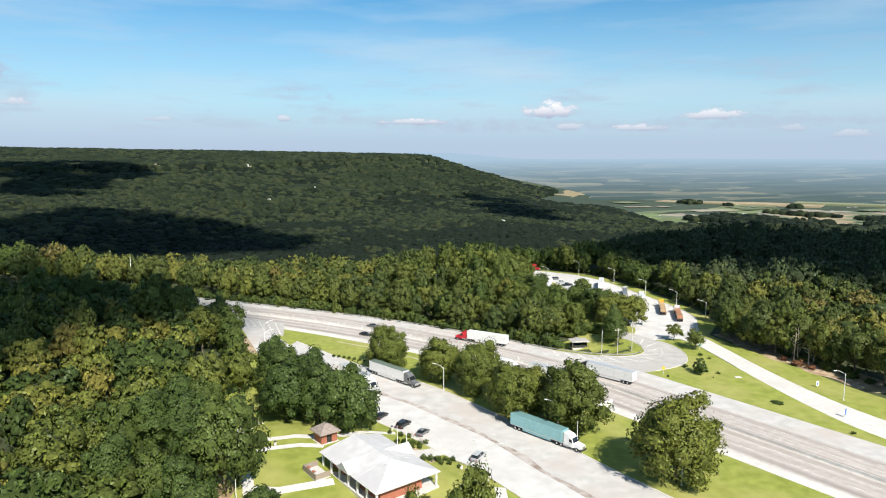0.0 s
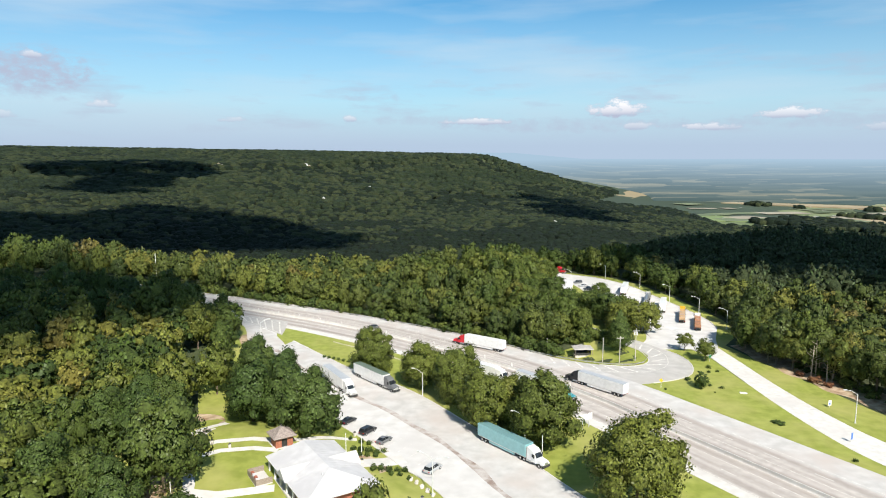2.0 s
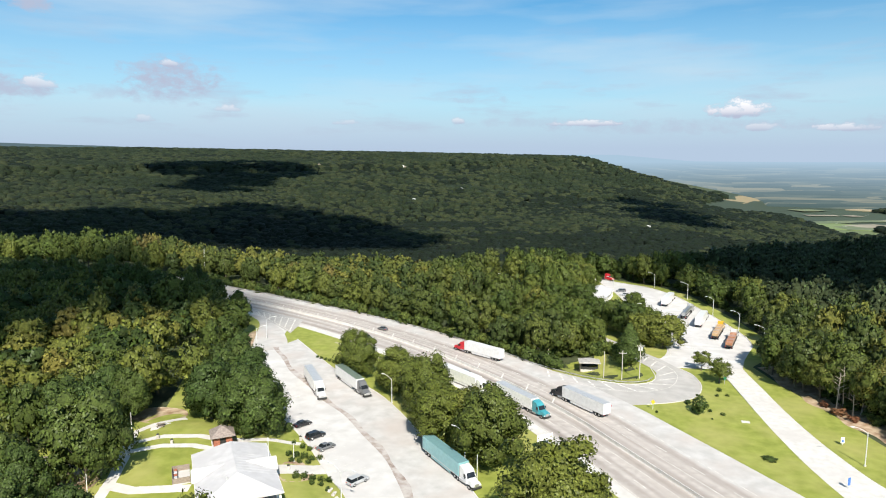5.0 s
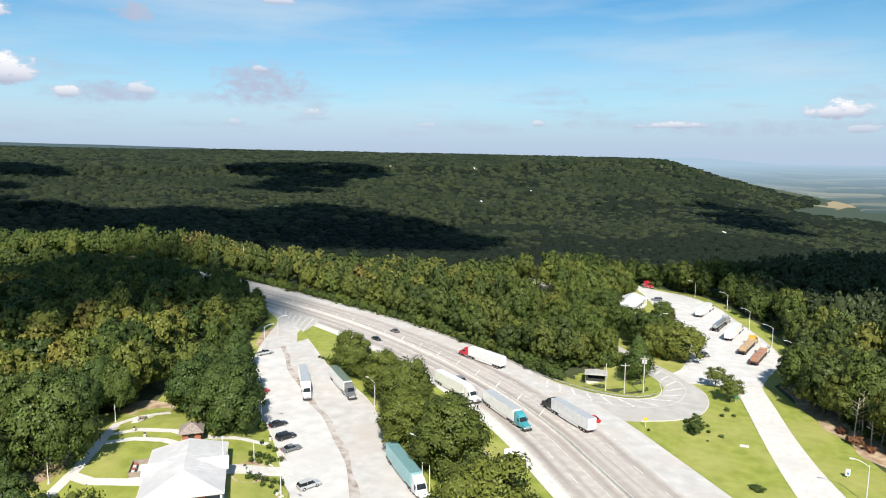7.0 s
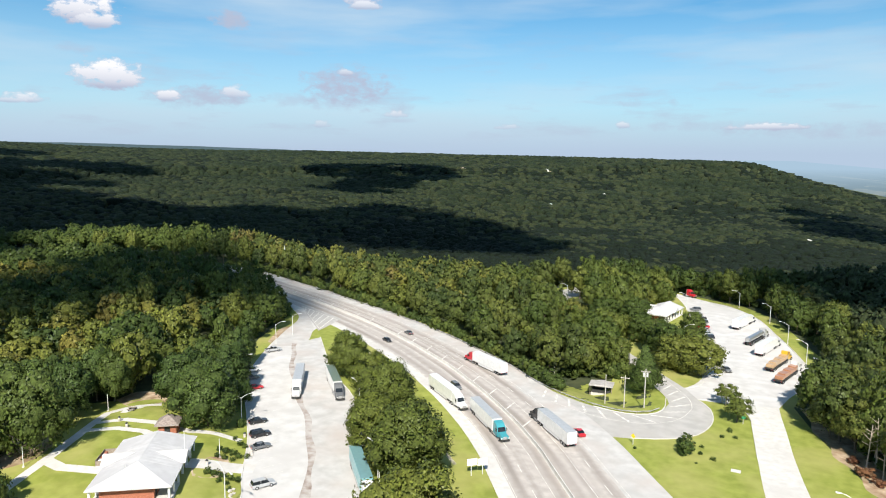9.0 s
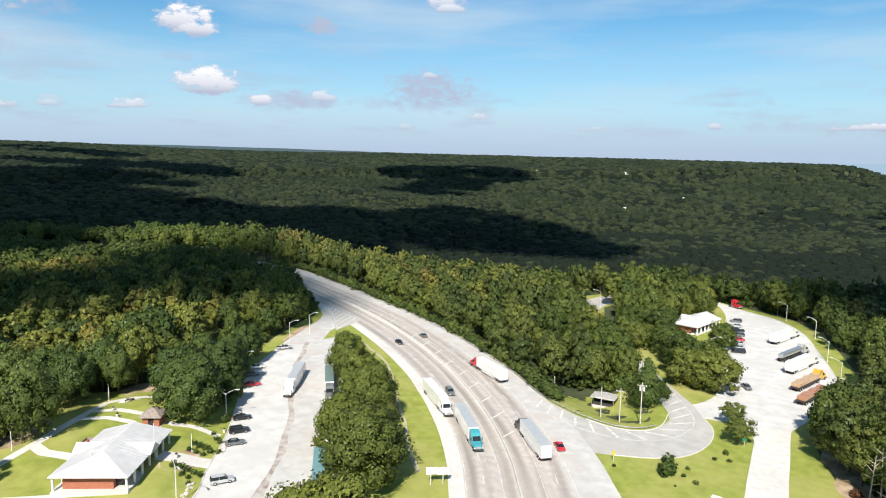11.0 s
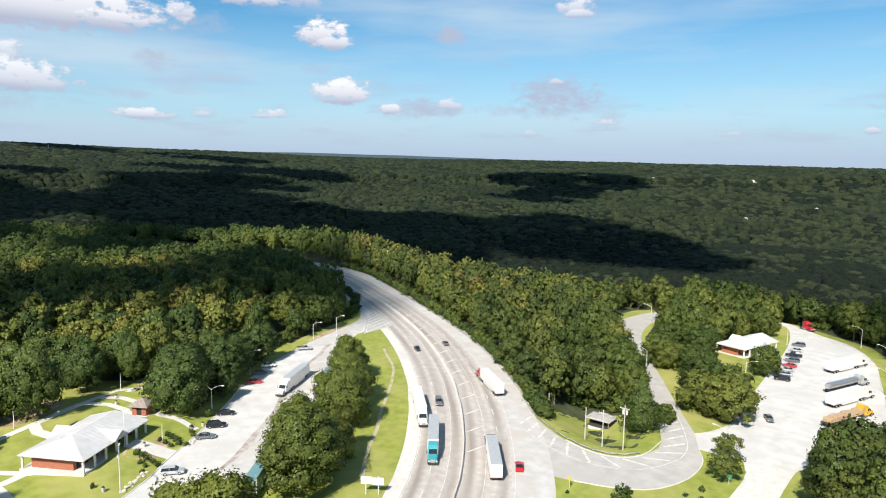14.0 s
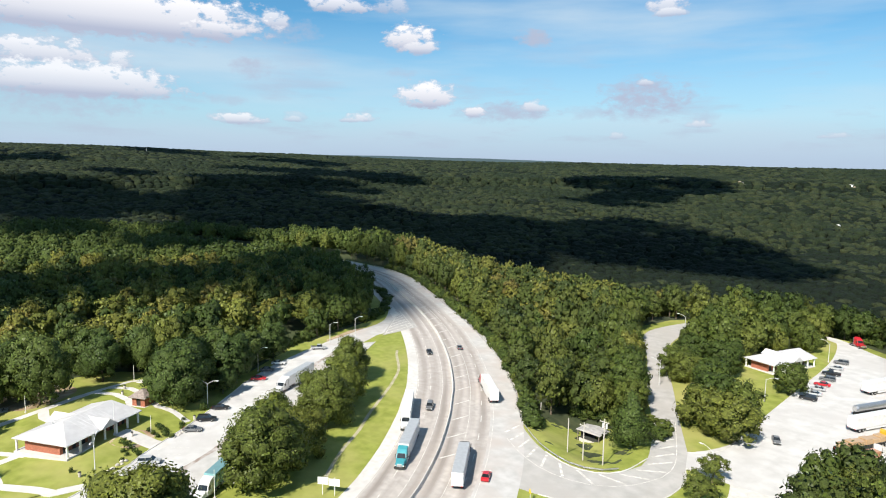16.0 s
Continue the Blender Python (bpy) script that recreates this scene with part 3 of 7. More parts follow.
M_LAND = land_material()
build_ground()
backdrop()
far_ridge()
for n_, a_, b_, pts_ in (("field_1", (0.14, 0.19, 0.07), (0.18, 0.23, 0.09), [(530, 1885), (745, 1850), (770, 1965), (610, 2085)]), ("field_2", (0.28, 0.22, 0.13), (0.36, 0.29, 0.18), [(800, 2480), (935, 2600), (1340, 2300), (1265, 2205)]),
                         ("field_3", (0.28, 0.22, 0.13), (0.36, 0.29, 0.18), [(930, 2000), (1045, 1740), (1330, 1900), (1190, 2160)]), ("field_4", (0.18, 0.2, 0.11), (0.24, 0.25, 0.14), [(1240, 2330), (1500, 2160), (1660, 2320), (1370, 2500)])):
    mid_ = np.array([[sum(p[0] for p in pts_) / 4, sum(p[1] for p in pts_) / 4]])
    top_ = float(land(mid_)[0]) + 1.6
    tagged(slab(n_, pts_, top_, material(n_ + " crop", a_, b_, 0.012, 0.95, 0, tuple(0.55 * k for k in a_), 0.006), top_ - 6), "distant pale field in the lowland", "field", kind="structure")


def far_fields():
    """Strips of pasture, stubble and roofs scattered over the lowland."""
    rng = np.random.default_rng(91)
    for name, n, lo, hi, mt in (("pasture", 26, 50, 200, material("far pasture", (0.10, 0.135, 0.07), (0.15, 0.17, 0.09), 0.01, 0.95)), ("stubble", 22, 40, 160, material("far stubble", (0.22, 0.19, 0.14), (0.30, 0.27, 0.2), 0.01, 0.95)), ("roofs", 40, 8, 22, M_CONC)):
        V, Q = [], []
        for k in range(n):
            a, r = math.radians(rng.uniform(-40, -14)), rng.uniform(1900, 2560)
            x, y = 60 - math.sin(a) * r, math.cos(a) * r
            w, d, t = rng.uniform(lo, hi), rng.uniform(lo, hi) * 0.6, 0.3 + rng.normal() * 0.15
            q = np.array([(-w, -d), (w, -d), (w, d), (-w, d)]) / 2 @ np.array([[math.cos(t), math.sin(t)], [-math.sin(t), math.cos(t)]]) + (x, y)
            z = float(land(np.array([[x, y]]))[0]) + 1.4 + rng.uniform(0, 1.2)
            Q.append(np.arange(4) + 4 * k)
            V.append(np.column_stack([q, np.full(4, z)]))
        tagged(new(name, fast_mesh(name, np.concatenate(V), np.array(Q), [mt])), "scattered distant " + name + " in the hazy lowland", "fields", kind="stuff")


far_fields()

# ---- paving ----
BARRIER = smooth_line([(-420, 262), (-350, 296), (-290, 315), (-230, 324), (-180, 319), (-134, 303.5), (-93, 287.5), (-57, 271), (-24, 252.5), (2, 235), (15, 224.5), (25, 216), (40, 201.5), (52, 188), (58, 180), (76, 156), (110, 110), (180, 15), (300, -150)], 4)
LOT_L = [(192, -66), (122, -12), (60, 62), (30, 105), (9, 136), (2, 143.5), (-7, 154), (-14, 161.5), (-27, 174), (-36, 182), (-50, 199), (-65, 224.5), (-72, 240), (-83, 261), (-106, 279), (-122, 290)]
LOT_R = [(206, -58), (152, -4), (112, 40), (72, 92), (40, 135), (30, 149.5), (16, 168), (1, 187), (-10, 198), (-26, 210.5), (-55, 240.5), (-66, 254), (-78, 264)]
STRIP = [(84, 52), (55, 92), (26, 131), (17, 146), (5, 162), (-9, 177), (-21, 188), (-40, 207), (-58, 229)]
LOOP_OUT = [(30, 236), (35, 232), (46, 226), (55, 222.6), (63, 221.6), (69.5, 224), (72.5, 230), (71.5, 240), (56, 263), (40, 282), (21, 309), (0, 335), (-7, 350), (-7, 372), (-2, 395)]
LOOP_IN = [(50, 212), (61, 204.5), (69, 206), (77, 210), (83, 216), (85.5, 226), (84, 236), (80, 242.5)]
RAMP_B = [(75, 251), (63, 266), (46, 288), (25, 315), (12, 336), (5, 358), (7, 372), (12, 392)]
EXIT_L = [(165, 40), (124, 124), (108, 156.5), (103, 172), (99.6, 190), (97.2, 208), (95.2, 225), (93.6, 236), (90, 244)]
EXIT_R = [(174, 45), (134, 130), (116, 167), (111, 181), (107.4, 196), (104.6, 213), (102.8, 228), (101.2, 240), (100.5, 247), (103, 258), (108, 269)]
LOT2_OUT = [(109, 276), (108.5, 290), (104, 311), (97, 336), (89, 362), (77, 381), (64, 390), (48, 402), (38, 404)]
LOT2_IN = [(45, 398), (50, 393), (60, 362), (71, 305), (78, 268), (77, 256)]


def highway_material(name, flip):
    """Concrete lanes of 3.7 m with darker wheel tracks along them, patchy along the run."""
    mt = material(name, (0.40, 0.362, 0.335), (0.51, 0.468, 0.435), 0.5, 0.85, 0.1, (0.44, 0.395, 0.365), 0.06)
    nt = mt.node_tree
    N, L = nt.nodes.new, nt.links.new
    bs = nt.nodes["Principled BSDF"]
    col = bs.inputs["Base Color"].links[0].from_socket
    uv = N("ShaderNodeUVMap")
    uv.uv_map = "across"
    sep = N("ShaderNodeSeparateXYZ")
    L(uv.outputs[0], sep.inputs[0])

    def m(op, a, b=None, clamp=False):
        n = N("ShaderNodeMath")
        n.operation, n.use_clamp = op, clamp
        for i, v in enumerate((a, b)):
            if isinstance(v, (int, float)):
                n.inputs[i].default_value = v
            elif v is not None:
                L(v, n.inputs[i])
        return n.outputs[0]
    track = m("MULTIPLY_ADD", m("COSINE", m("MULTIPLY", sep.outputs[0], 2 * math.tau / 3.7)), -0.5)
    track.node.inputs[2].default_value = 0.5
    lane = m("MULTIPLY_ADD", m("COSINE", m("MULTIPLY", sep.outputs[0], math.tau / 3.7)), -0.5)
    lane.node.inputs[2].default_value = 0.5
    cmb = N("ShaderNodeCombineXYZ")
    L(m("MULTIPLY", sep.outputs[0], 0.28), cmb.inputs[0])
    L(m("MULTIPLY", sep.outputs[1], 0.012), cmb.inputs[1])
    long = N("ShaderNodeTexNoise")
    long.inputs["Scale"].default_value, long.inputs["Detail"].default_value = 1.0, 4
    L(cmb.outputs[0], long.inputs["Vector"])
    f = m("MULTIPLY", m("ADD", m("MULTIPLY", track, 0.14), m("MULTIPLY", lane, 0.85)), m("MULTIPLY_ADD", long.outputs["Fac"], 3.4), True)
    f.node.inputs[1].links[0].from_node.inputs[2].default_value = -1.1
    mx = N("ShaderNodeMix")
    mx.data_type = "RGBA"
    L(f, mx.inputs["Factor"])
    L(col, mx.inputs[6])
    mx.inputs[7].default_value = (0.262, 0.228, 0.205, 1)
    L(mx.outputs[2], bs.inputs["Base Color"])
    return mt


def build_paving():
    s = lambda pts: smooth_line(pts, 4)
    hw = highway_material("highway concrete", False)
    # grass under and around all paving
    tagged(slab("lawn_south", Z1, 0.030, M_GRASS), "mown yellow-green grass round the rest area", "lawn", kind="structure")
    wide = offset_line(BARRIER, 20.2) + offset_line(BARRIER, -22)[::-1]
    tagged(slab("lawn_highway", wide, 0.024, M_GRASS), "mown grass verge along the highway", "lawn", kind="structure")
    tagged(slab("lawn_strip", STRIP_LAWN, 0.033, M_GRASS), "narrow mown grass strip between the trees", "lawn", kind="structure")
    tagged(slab("lawn_north", Z3, 0.036, M_GRASS), "mown grass round the ramp and truck lot", "lawn", kind="structure")
    taper = lambda k: 19.0 + 1.5 * min(max((k - 0.44) / 0.1, 0), 1)
    o1, o2 = offset_line(BARRIER, taper), offset_line(BARRIER, 11.2)
    i1, i2 = offset_line(BARRIER, -14.6), offset_line(BARRIER, -11.2)
    c = offset_line(BARRIER, 0.0)
    tagged(ribbon("road_outbound", o2, c, 0.075, hw), "curved concrete highway with dark wheel tracks", "road", kind="structure")
    tagged(ribbon("road_inbound", c, i2, 0.075, hw), "curved concrete highway with dark wheel tracks", "road", kind="structure")
    tagged(ribbon("shoulder_outbound", o1, o2, 0.070, M_ASPH), "pale concrete shoulder of the highway", "shoulder", kind="structure")
    tagged(ribbon("shoulder_inbound", i2, i1, 0.070, M_CONC), "pale concrete shoulder of the highway", "shoulder", kind="structure")
    tagged(slab("parking_lot", s(LOT_L) + [(-66, 254), (-58, 229)] + s(STRIP)[::-1][1:], 0.060, M_LOT), "sun-bleached pale car park", "parking lot", kind="structure")
    tagged(slab("truck_lane", s(STRIP) + s(LOT_R[:-2])[::-1], 0.064, M_ASPH), "worn grey asphalt truck lane with reddish patches", "road", kind="structure")
    tagged(slab("merge_lane", smooth_line([(-62, 222), (-66, 227), (-73, 241), (-84, 262), (-107, 280), (-123, 291)], 4) + [(-112, 293), (-97, 280), (-80, 264), (-66, 250), (-58, 238), (-53, 229)], 0.066, M_ASPH), "dark grey lane leading from the car park to the highway", "road", kind="structure")
    tagged(slab("gore", [(-100, 282), (-66.5, 268.5), (-64, 258.5), (-62, 248), (-80, 263.5)], 0.079, M_RAMP), "paved gore between lane and highway", "road", kind="structure")
    seam = s(STRIP[1:])
    tagged(ribbon("paving_joint", offset_line(seam, lambda k: 0.5 + 0.3 * math.sin(k * 40)), offset_line(seam, lambda k: -1.1 - 0.4 * math.sin(k * 57)), 0.069, M_SEAM), "broken reddish joint between car park and truck lane", "joint", kind="structure")
    tagged(slab("ramp_loop", s(LOOP_OUT) + s(RAMP_B)[::-1] + [(80, 242.5)] + s(LOOP_IN)[::-1], 0.066, M_RAMP), "grey paved ramp bending round a grass corner", "road", kind="structure")
    tagged(slab("truck_lot", s(LOT2_OUT) + s(LOT2_IN) + [(75, 251), (80, 242.5), (90, 244), (100.5, 247), (103, 258)], 0.056, M_LOT), "sun-bleached truck parking lot", "parking lot", kind="structure")
    tagged(ribbon("exit_road", s2(EXIT_L, 60), s2(EXIT_R[:9], 60), 0.062, M_CONC), "pale concrete exit road", "road", kind="structure")


def grass_bank():
    """The mown slope that falls from the kerb to the shed."""
    x, y = np.meshgrid(np.arange(34, 78, 1.6), np.arange(217, 256, 1.6))
    p = np.stack([x.ravel(), y.ravel()], 1)
    z = land(p) + 0.03
    n = x.shape[1]
    i = (np.arange(x.shape[0] - 1)[:, None] * n + np.arange(n - 1)[None, :]).ravel()
    q = np.stack([i, i + 1, i + n + 1, i + n], 1)
    mid = p[q].mean(1)
    q = q[inside(mid, [(36, 231), (48, 223.5), (63, 219), (75, 226), (75, 238), (66, 249), (57, 252), (46, 250), (38, 241)])]
    tagged(new("lawn_bank", fast_mesh("lawn_bank", np.column_stack([p, z]), q, [M_GRASS], smooth=True)), "mown grass bank between the ramp kerb and the shed", "lawn", kind="structure")


def rise(x, y):
    """Height of the gentle rise on which the restroom building and the kiosk stand."""
    p = np.array([[x, y]], float) if np.isscalar(x) else np.stack([x, y], 1)
    ease = lambda k: np.clip(k, 0, 1) ** 2 * (3 - 2 * np.clip(k, 0, 1))
    d = far_from(p, LOT_L, False) * inside(p, Z1)
    h = 1.5 * ease(d / 11) * ease((p[:, 1] - 112) / 26) * ease((p[:, 0] + 60) / 16) * ease((168 - p[:, 1]) / 12)
    west = p[:, 0] < np.interp(p[:, 1], [96, 136, 162, 200], [48, 9, -14, -50])
    return float((h * west)[0]) if np.isscalar(x) else h * west


def lift(ob):
    """Lays the points of a flat piece over the rise."""
    for v in ob.data.vertices:
        v.co.z += rise(v.co.x, v.co.y)
    return ob


def lawn_rise():
    x, y = np.meshgrid(np.arange(-62, 12, 1.5), np.arange(108, 172, 1.5))
    z = rise(x.ravel(), y.ravel())
    n = x.shape[1]
    i = (np.arange(x.shape[0] - 1)[:, None] * n + np.arange(n - 1)[None, :]).ravel()
    q = np.stack([i, i + 1, i + n + 1, i + n], 1)
    q = q[z[q].max(1) > 0.0]
    me = fast_mesh("lawn_rise", np.column_stack([x.ravel(), y.ravel(), z + np.where(z > 0, 0.034, -0.05)]), q, [M_GRASS], smooth=True)
    tagged(new("lawn_rise", me), "mown grass rise round the restroom building", "lawn", kind="structure")


def s2(pts, n):
    """n points evenly along the smoothed line."""
    fine = smooth_line(pts, 0.5)
    return [fine[round(i * (len(fine) - 1) / (n - 1))] for i in range(n)]


Z1 = [(240, -100), (196, -84), (112, -24), (48, 46), (20, 60), (-20, 95), (-46, 106), (-70, 128), (-68, 152), (-56, 166), (-46, 172), (-42, 178), (-46, 188), (-60, 204), (-74, 228), (-82, 246), (-91, 265), (-114, 284), (-100, 292), (-40, 250), (40, 190), (140, 60), (222, -60)]
STRIP_LAWN = [(-45, 162), (-55, 163), (-66, 186), (-79, 212), (-68, 219), (-54, 192)]
Z3 = [(50, 208), (30, 237), (36, 233), (46, 227.8), (55, 224.4), (62, 223.4), (68, 226), (70.3, 230.6), (69, 239), (52, 262), (35, 283), (16, 309), (-6, 335), (-14, 352), (-14, 374), (-2, 398), (14, 396), (6, 358), (14, 338), (27, 317), (36, 312), (38, 330), (45, 365), (36, 405), (50, 404), (66, 395), (82, 386), (96, 366), (104, 338), (111, 312), (115, 290), (115, 268), (104, 250), (109, 232), (117, 210), (124, 188), (132, 172), (185, 50), (160, 36), (110, 140)]
build_paving()
grass_bank()
lawn_rise()

# ---- trees ----
ICO = bmesh.new()
bmesh.ops.create_icosphere(ICO, subdivisions=1, radius=1)
ICO_V = np.array([v.co[:] for v in ICO.verts])
ICO_F = np.array([[v.index for v in f.verts] for f in ICO.faces])
ICO.free()
ICO2 = bmesh.new()
bmesh.ops.create_icosphere(ICO2, subdivisions=2, radius=1)
ICO2_V = np.array([v.co[:] for v in ICO2.verts])
ICO2_F = np.array([[v.index for v in f.verts] for f in ICO2.faces])
ICO2.free()


OCT_V = np.array([(1, 0, 0), (0, 1, 0), (-1, 0, 0), (0, -1, 0), (0, 0, 1), (0, 0, -1)], float)
OCT_F = np.array([(0, 1, 4), (1, 2, 4), (2, 3, 4), (3, 0, 4), (1, 0, 5), (2, 1, 5), (3, 2, 5), (0, 3, 5)])


def unit(a):
    return a / np.maximum(np.linalg.norm(a, axis=-1, keepdims=True), 1e-9)


def crown(rng, lobes, leaves, size, kind="broad", foot=0.22, big=1.0, coarse=False):
    """Leaf clumps of a crown of height 1 (from the ground) and radius 0.5, and its inner core: verts, quads, core verts, core tris."""
    if kind == "pine":
        zs = np.linspace(0.16, 0.95, lobes)
        rad = 0.46 * (1 - zs) ** 0.8 + 0.05
        ang = rng.uniform(0, math.tau, lobes)
        cen = np.stack([np.cos(ang) * rad * 0.35, np.sin(ang) * rad * 0.35, zs], 1)
        rx, rzz = rad * 0.75, np.full(lobes, 0.09)
    else:
        k = np.arange(lobes) + 0.5
        up = 1 - 1.6 * k / lobes
        ang = k * 2.39996 + rng.uniform(-0.6, 0.6, lobes)
        flat = np.sqrt(np.clip(1 - up * up, 0, 1))
        d = np.stack([np.cos(ang) * flat, np.sin(ang) * flat, up], 1)
        mid = foot + (1 - foot) * 0.42
        lop = 1 + 0.10 * np.sin(ang * 2 + rng.uniform(0, 6)) + 0.07 * np.sin(ang * 3 + rng.uniform(0, 6))
        cen = d * (rng.uniform(0.84, 1.2, lobes) * lop)[:, None] * np.array([0.36, 0.36, (1 - foot) * 0.43]) + np.array([0, 0, mid])
        cen = np.concatenate([[(0, 0, mid)], cen])
        lobes += 1
        rx = rng.uniform(0.07, 0.165, lobes) * big
        rx[0] = 0.35
        rzz = rx * rng.uniform(0.7, 1.0, lobes) * (1 - foot)
        rzz[0] = 0.42 * (1 - foot)
    w = rx * rx
    pick = rng.choice(lobes, leaves * 2, p=w / w.sum())
    n = unit(rng.normal(size=(leaves * 2, 3)))
    jit = rng.triangular(0.82, 1.0, 1.3, leaves * 2)[:, None]
    skew = rng.uniform(0.78, 1.25, (lobes, 3))
    p = cen[pick] + n * skew[pick] * np.stack([rx[pick], rx[pick], rzz[pick]], 1) * jit
    deep = np.zeros(len(p), bool)
    for i in range(lobes):
        q = (p - cen[i]) / np.array([rx[i], rx[i], rzz[i]])
        deep |= (np.einsum("ij,ij->i", q, q) < 0.72)
    keep = np.where(~deep & (p[:, 2] > foot * 0.6))[0][:leaves]
    p, n, pick = p[keep], n[keep], pick[keep]
    nn = unit(n * 1.0 + rng.normal(size=n.shape) * 0.42 + np.array([0, 0, 0.2]))
    nn *= np.where(np.einsum('ij,ij->i', nn, n) < 0, -1.0, 1.0)[:, None]
    t = unit(np.cross(nn, rng.normal(size=nn.shape)))
    b = np.cross(nn, t)
    s = size * rng.uniform(0.5, 1.45, len(p))[:, None]
    v = np.stack([p + t * s, p + b * s * 0.7 + nn * s * 0.15, p - t * s, p - b * s * 0.7 - nn * s * 0.1], 1).reshape(-1, 3)
    q = np.arange(len(p) * 4).reshape(-1, 4)
    whole = unit((p - np.array([0, 0, 0.45])) * np.array([1, 1, 0.7]))
    soft = unit(n * 0.7 + whole * 1.0 + rng.normal(size=n.shape) * 0.42 + np.array([0, 0, 0.15]))
    normals = [np.repeat(soft, 4, axis=0)]
    cv, cf, nv = [], [], 0
    for i in range(lobes):
        ball, tri = (OCT_V, OCT_F) if coarse and i else (ICO_V, ICO_F)
        lump = ball * np.array([rx[i], rx[i], rzz[i]]) * skew[i] * rng.uniform(0.62, 0.97, (len(ball), 1)) + cen[i]
        normals.append(unit(ball * 0.75 + unit(lump - np.array([0, 0, 0.45])) * 0.65))
        cf.append(tri + nv)
        cv.append(lump)
        nv += len(ball)
    return v, q, np.concatenate(cv), np.concatenate(cf), np.concatenate(normals)


def crown_mesh(name, rng, lobes, leaves, size, kind="broad", foot=0.22, mat=None, big=1.0, core=None, tone=0.0):
    v, q, cv, cf, nm = crown(rng, lobes, leaves, size, kind, foot, big)
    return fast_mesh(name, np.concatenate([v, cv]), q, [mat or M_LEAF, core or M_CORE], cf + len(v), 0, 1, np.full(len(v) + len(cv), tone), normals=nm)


def trunk_mesh(name, rng, foot, limbs=5, lean=0.02):
    """Tapered trunk with limbs, for a tree of height 1 and radius 0.5."""
    bm = bmesh.new()
    fork = foot + 0.18
    tube(bm, (0, 0, -0.01), (lean, 0, fork), 0.026, 0.016, 8)
    tube(bm, (lean, 0, fork), (0, lean, 0.8), 0.016, 0.004, 6)
    for k in range(limbs):
        a = k * math.tau / limbs + rng.uniform(-0.4, 0.4)
        z = fork - 0.08 + 0.05 * k * 0.6
        tube(bm, (lean * 0.8, 0, z), (0.28 * math.cos(a), 0.28 * math.sin(a), z + rng.uniform(0.15, 0.3)), 0.011, 0.003, 5)
    me = bpy.data.meshes.new(name)
    bm.to_mesh(me)
    bm.free()
    me.materials.append(M_BARK)
    return me


def tree(x, y, h, r, crown_me, trunk_me, label, z=0.0, name="tree", group="", turn=None):
    e = empty(name, x, y, z, random.uniform(0, 360) if turn is None else turn)
    e.scale = (2 * r, 2 * r, h)
    for nm, me in (("trunk", trunk_me), ("crown", crown_me)):
        o = new(nm, me)
        o.parent = e
    tagged(e, label, "tree", group)
    return e


R1 = np.random.default_rng(11)
HERO = [crown_mesh("crown", R1, 54, 7200, 0.0142, foot=0.02, mat=M_SHADE, core=M_SHADECORE, tone=0.1) for _ in range(4)]
YOUNG = [crown_mesh("crown", R1, 20, 1500, 0.021, foot=0.26, mat=M_SHADE, core=M_SHADECORE, tone=0.1, big=0.85) for _ in range(2)]
HERO_TRUNK = [trunk_mesh("trunk", R1, 0.08) for _ in range(2)]
LAWN_CROWN = [crown_mesh("crown", R1, 46, 4800, 0.0168, foot=0.1, mat=M_LAWN, core=M_LAWNCORE, tone=0.1) for _ in range(3)]
LAWN_TRUNK = [trunk_mesh("trunk", R1, 0.12) for _ in range(2)]
CEDAR = crown_mesh("crown", R1, 34, 4200, 0.018, "pine", 0.02, M_LAWN, core=M_LAWNCORE)
BEND = [crown_mesh("crown", R1, 44, 3600, 0.0165, foot=0.22, mat=M_OLIVE, core=M_OLIVECORE, tone=0.3) for _ in range(3)]
MID = [crown_mesh("crown", R1, 40, 2700, 0.021, foot=0.02, tone=0.2) for _ in range(3)]
WOOD = [crown_mesh("crown", R1, 26, 1080, 0.026, foot=0.16, tone=0.12) for _ in range(5)]
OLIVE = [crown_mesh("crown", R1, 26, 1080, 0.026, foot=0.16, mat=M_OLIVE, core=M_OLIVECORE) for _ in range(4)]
WOOD_TRUNK = trunk_mesh("trunk", R1, 0.2, 4)


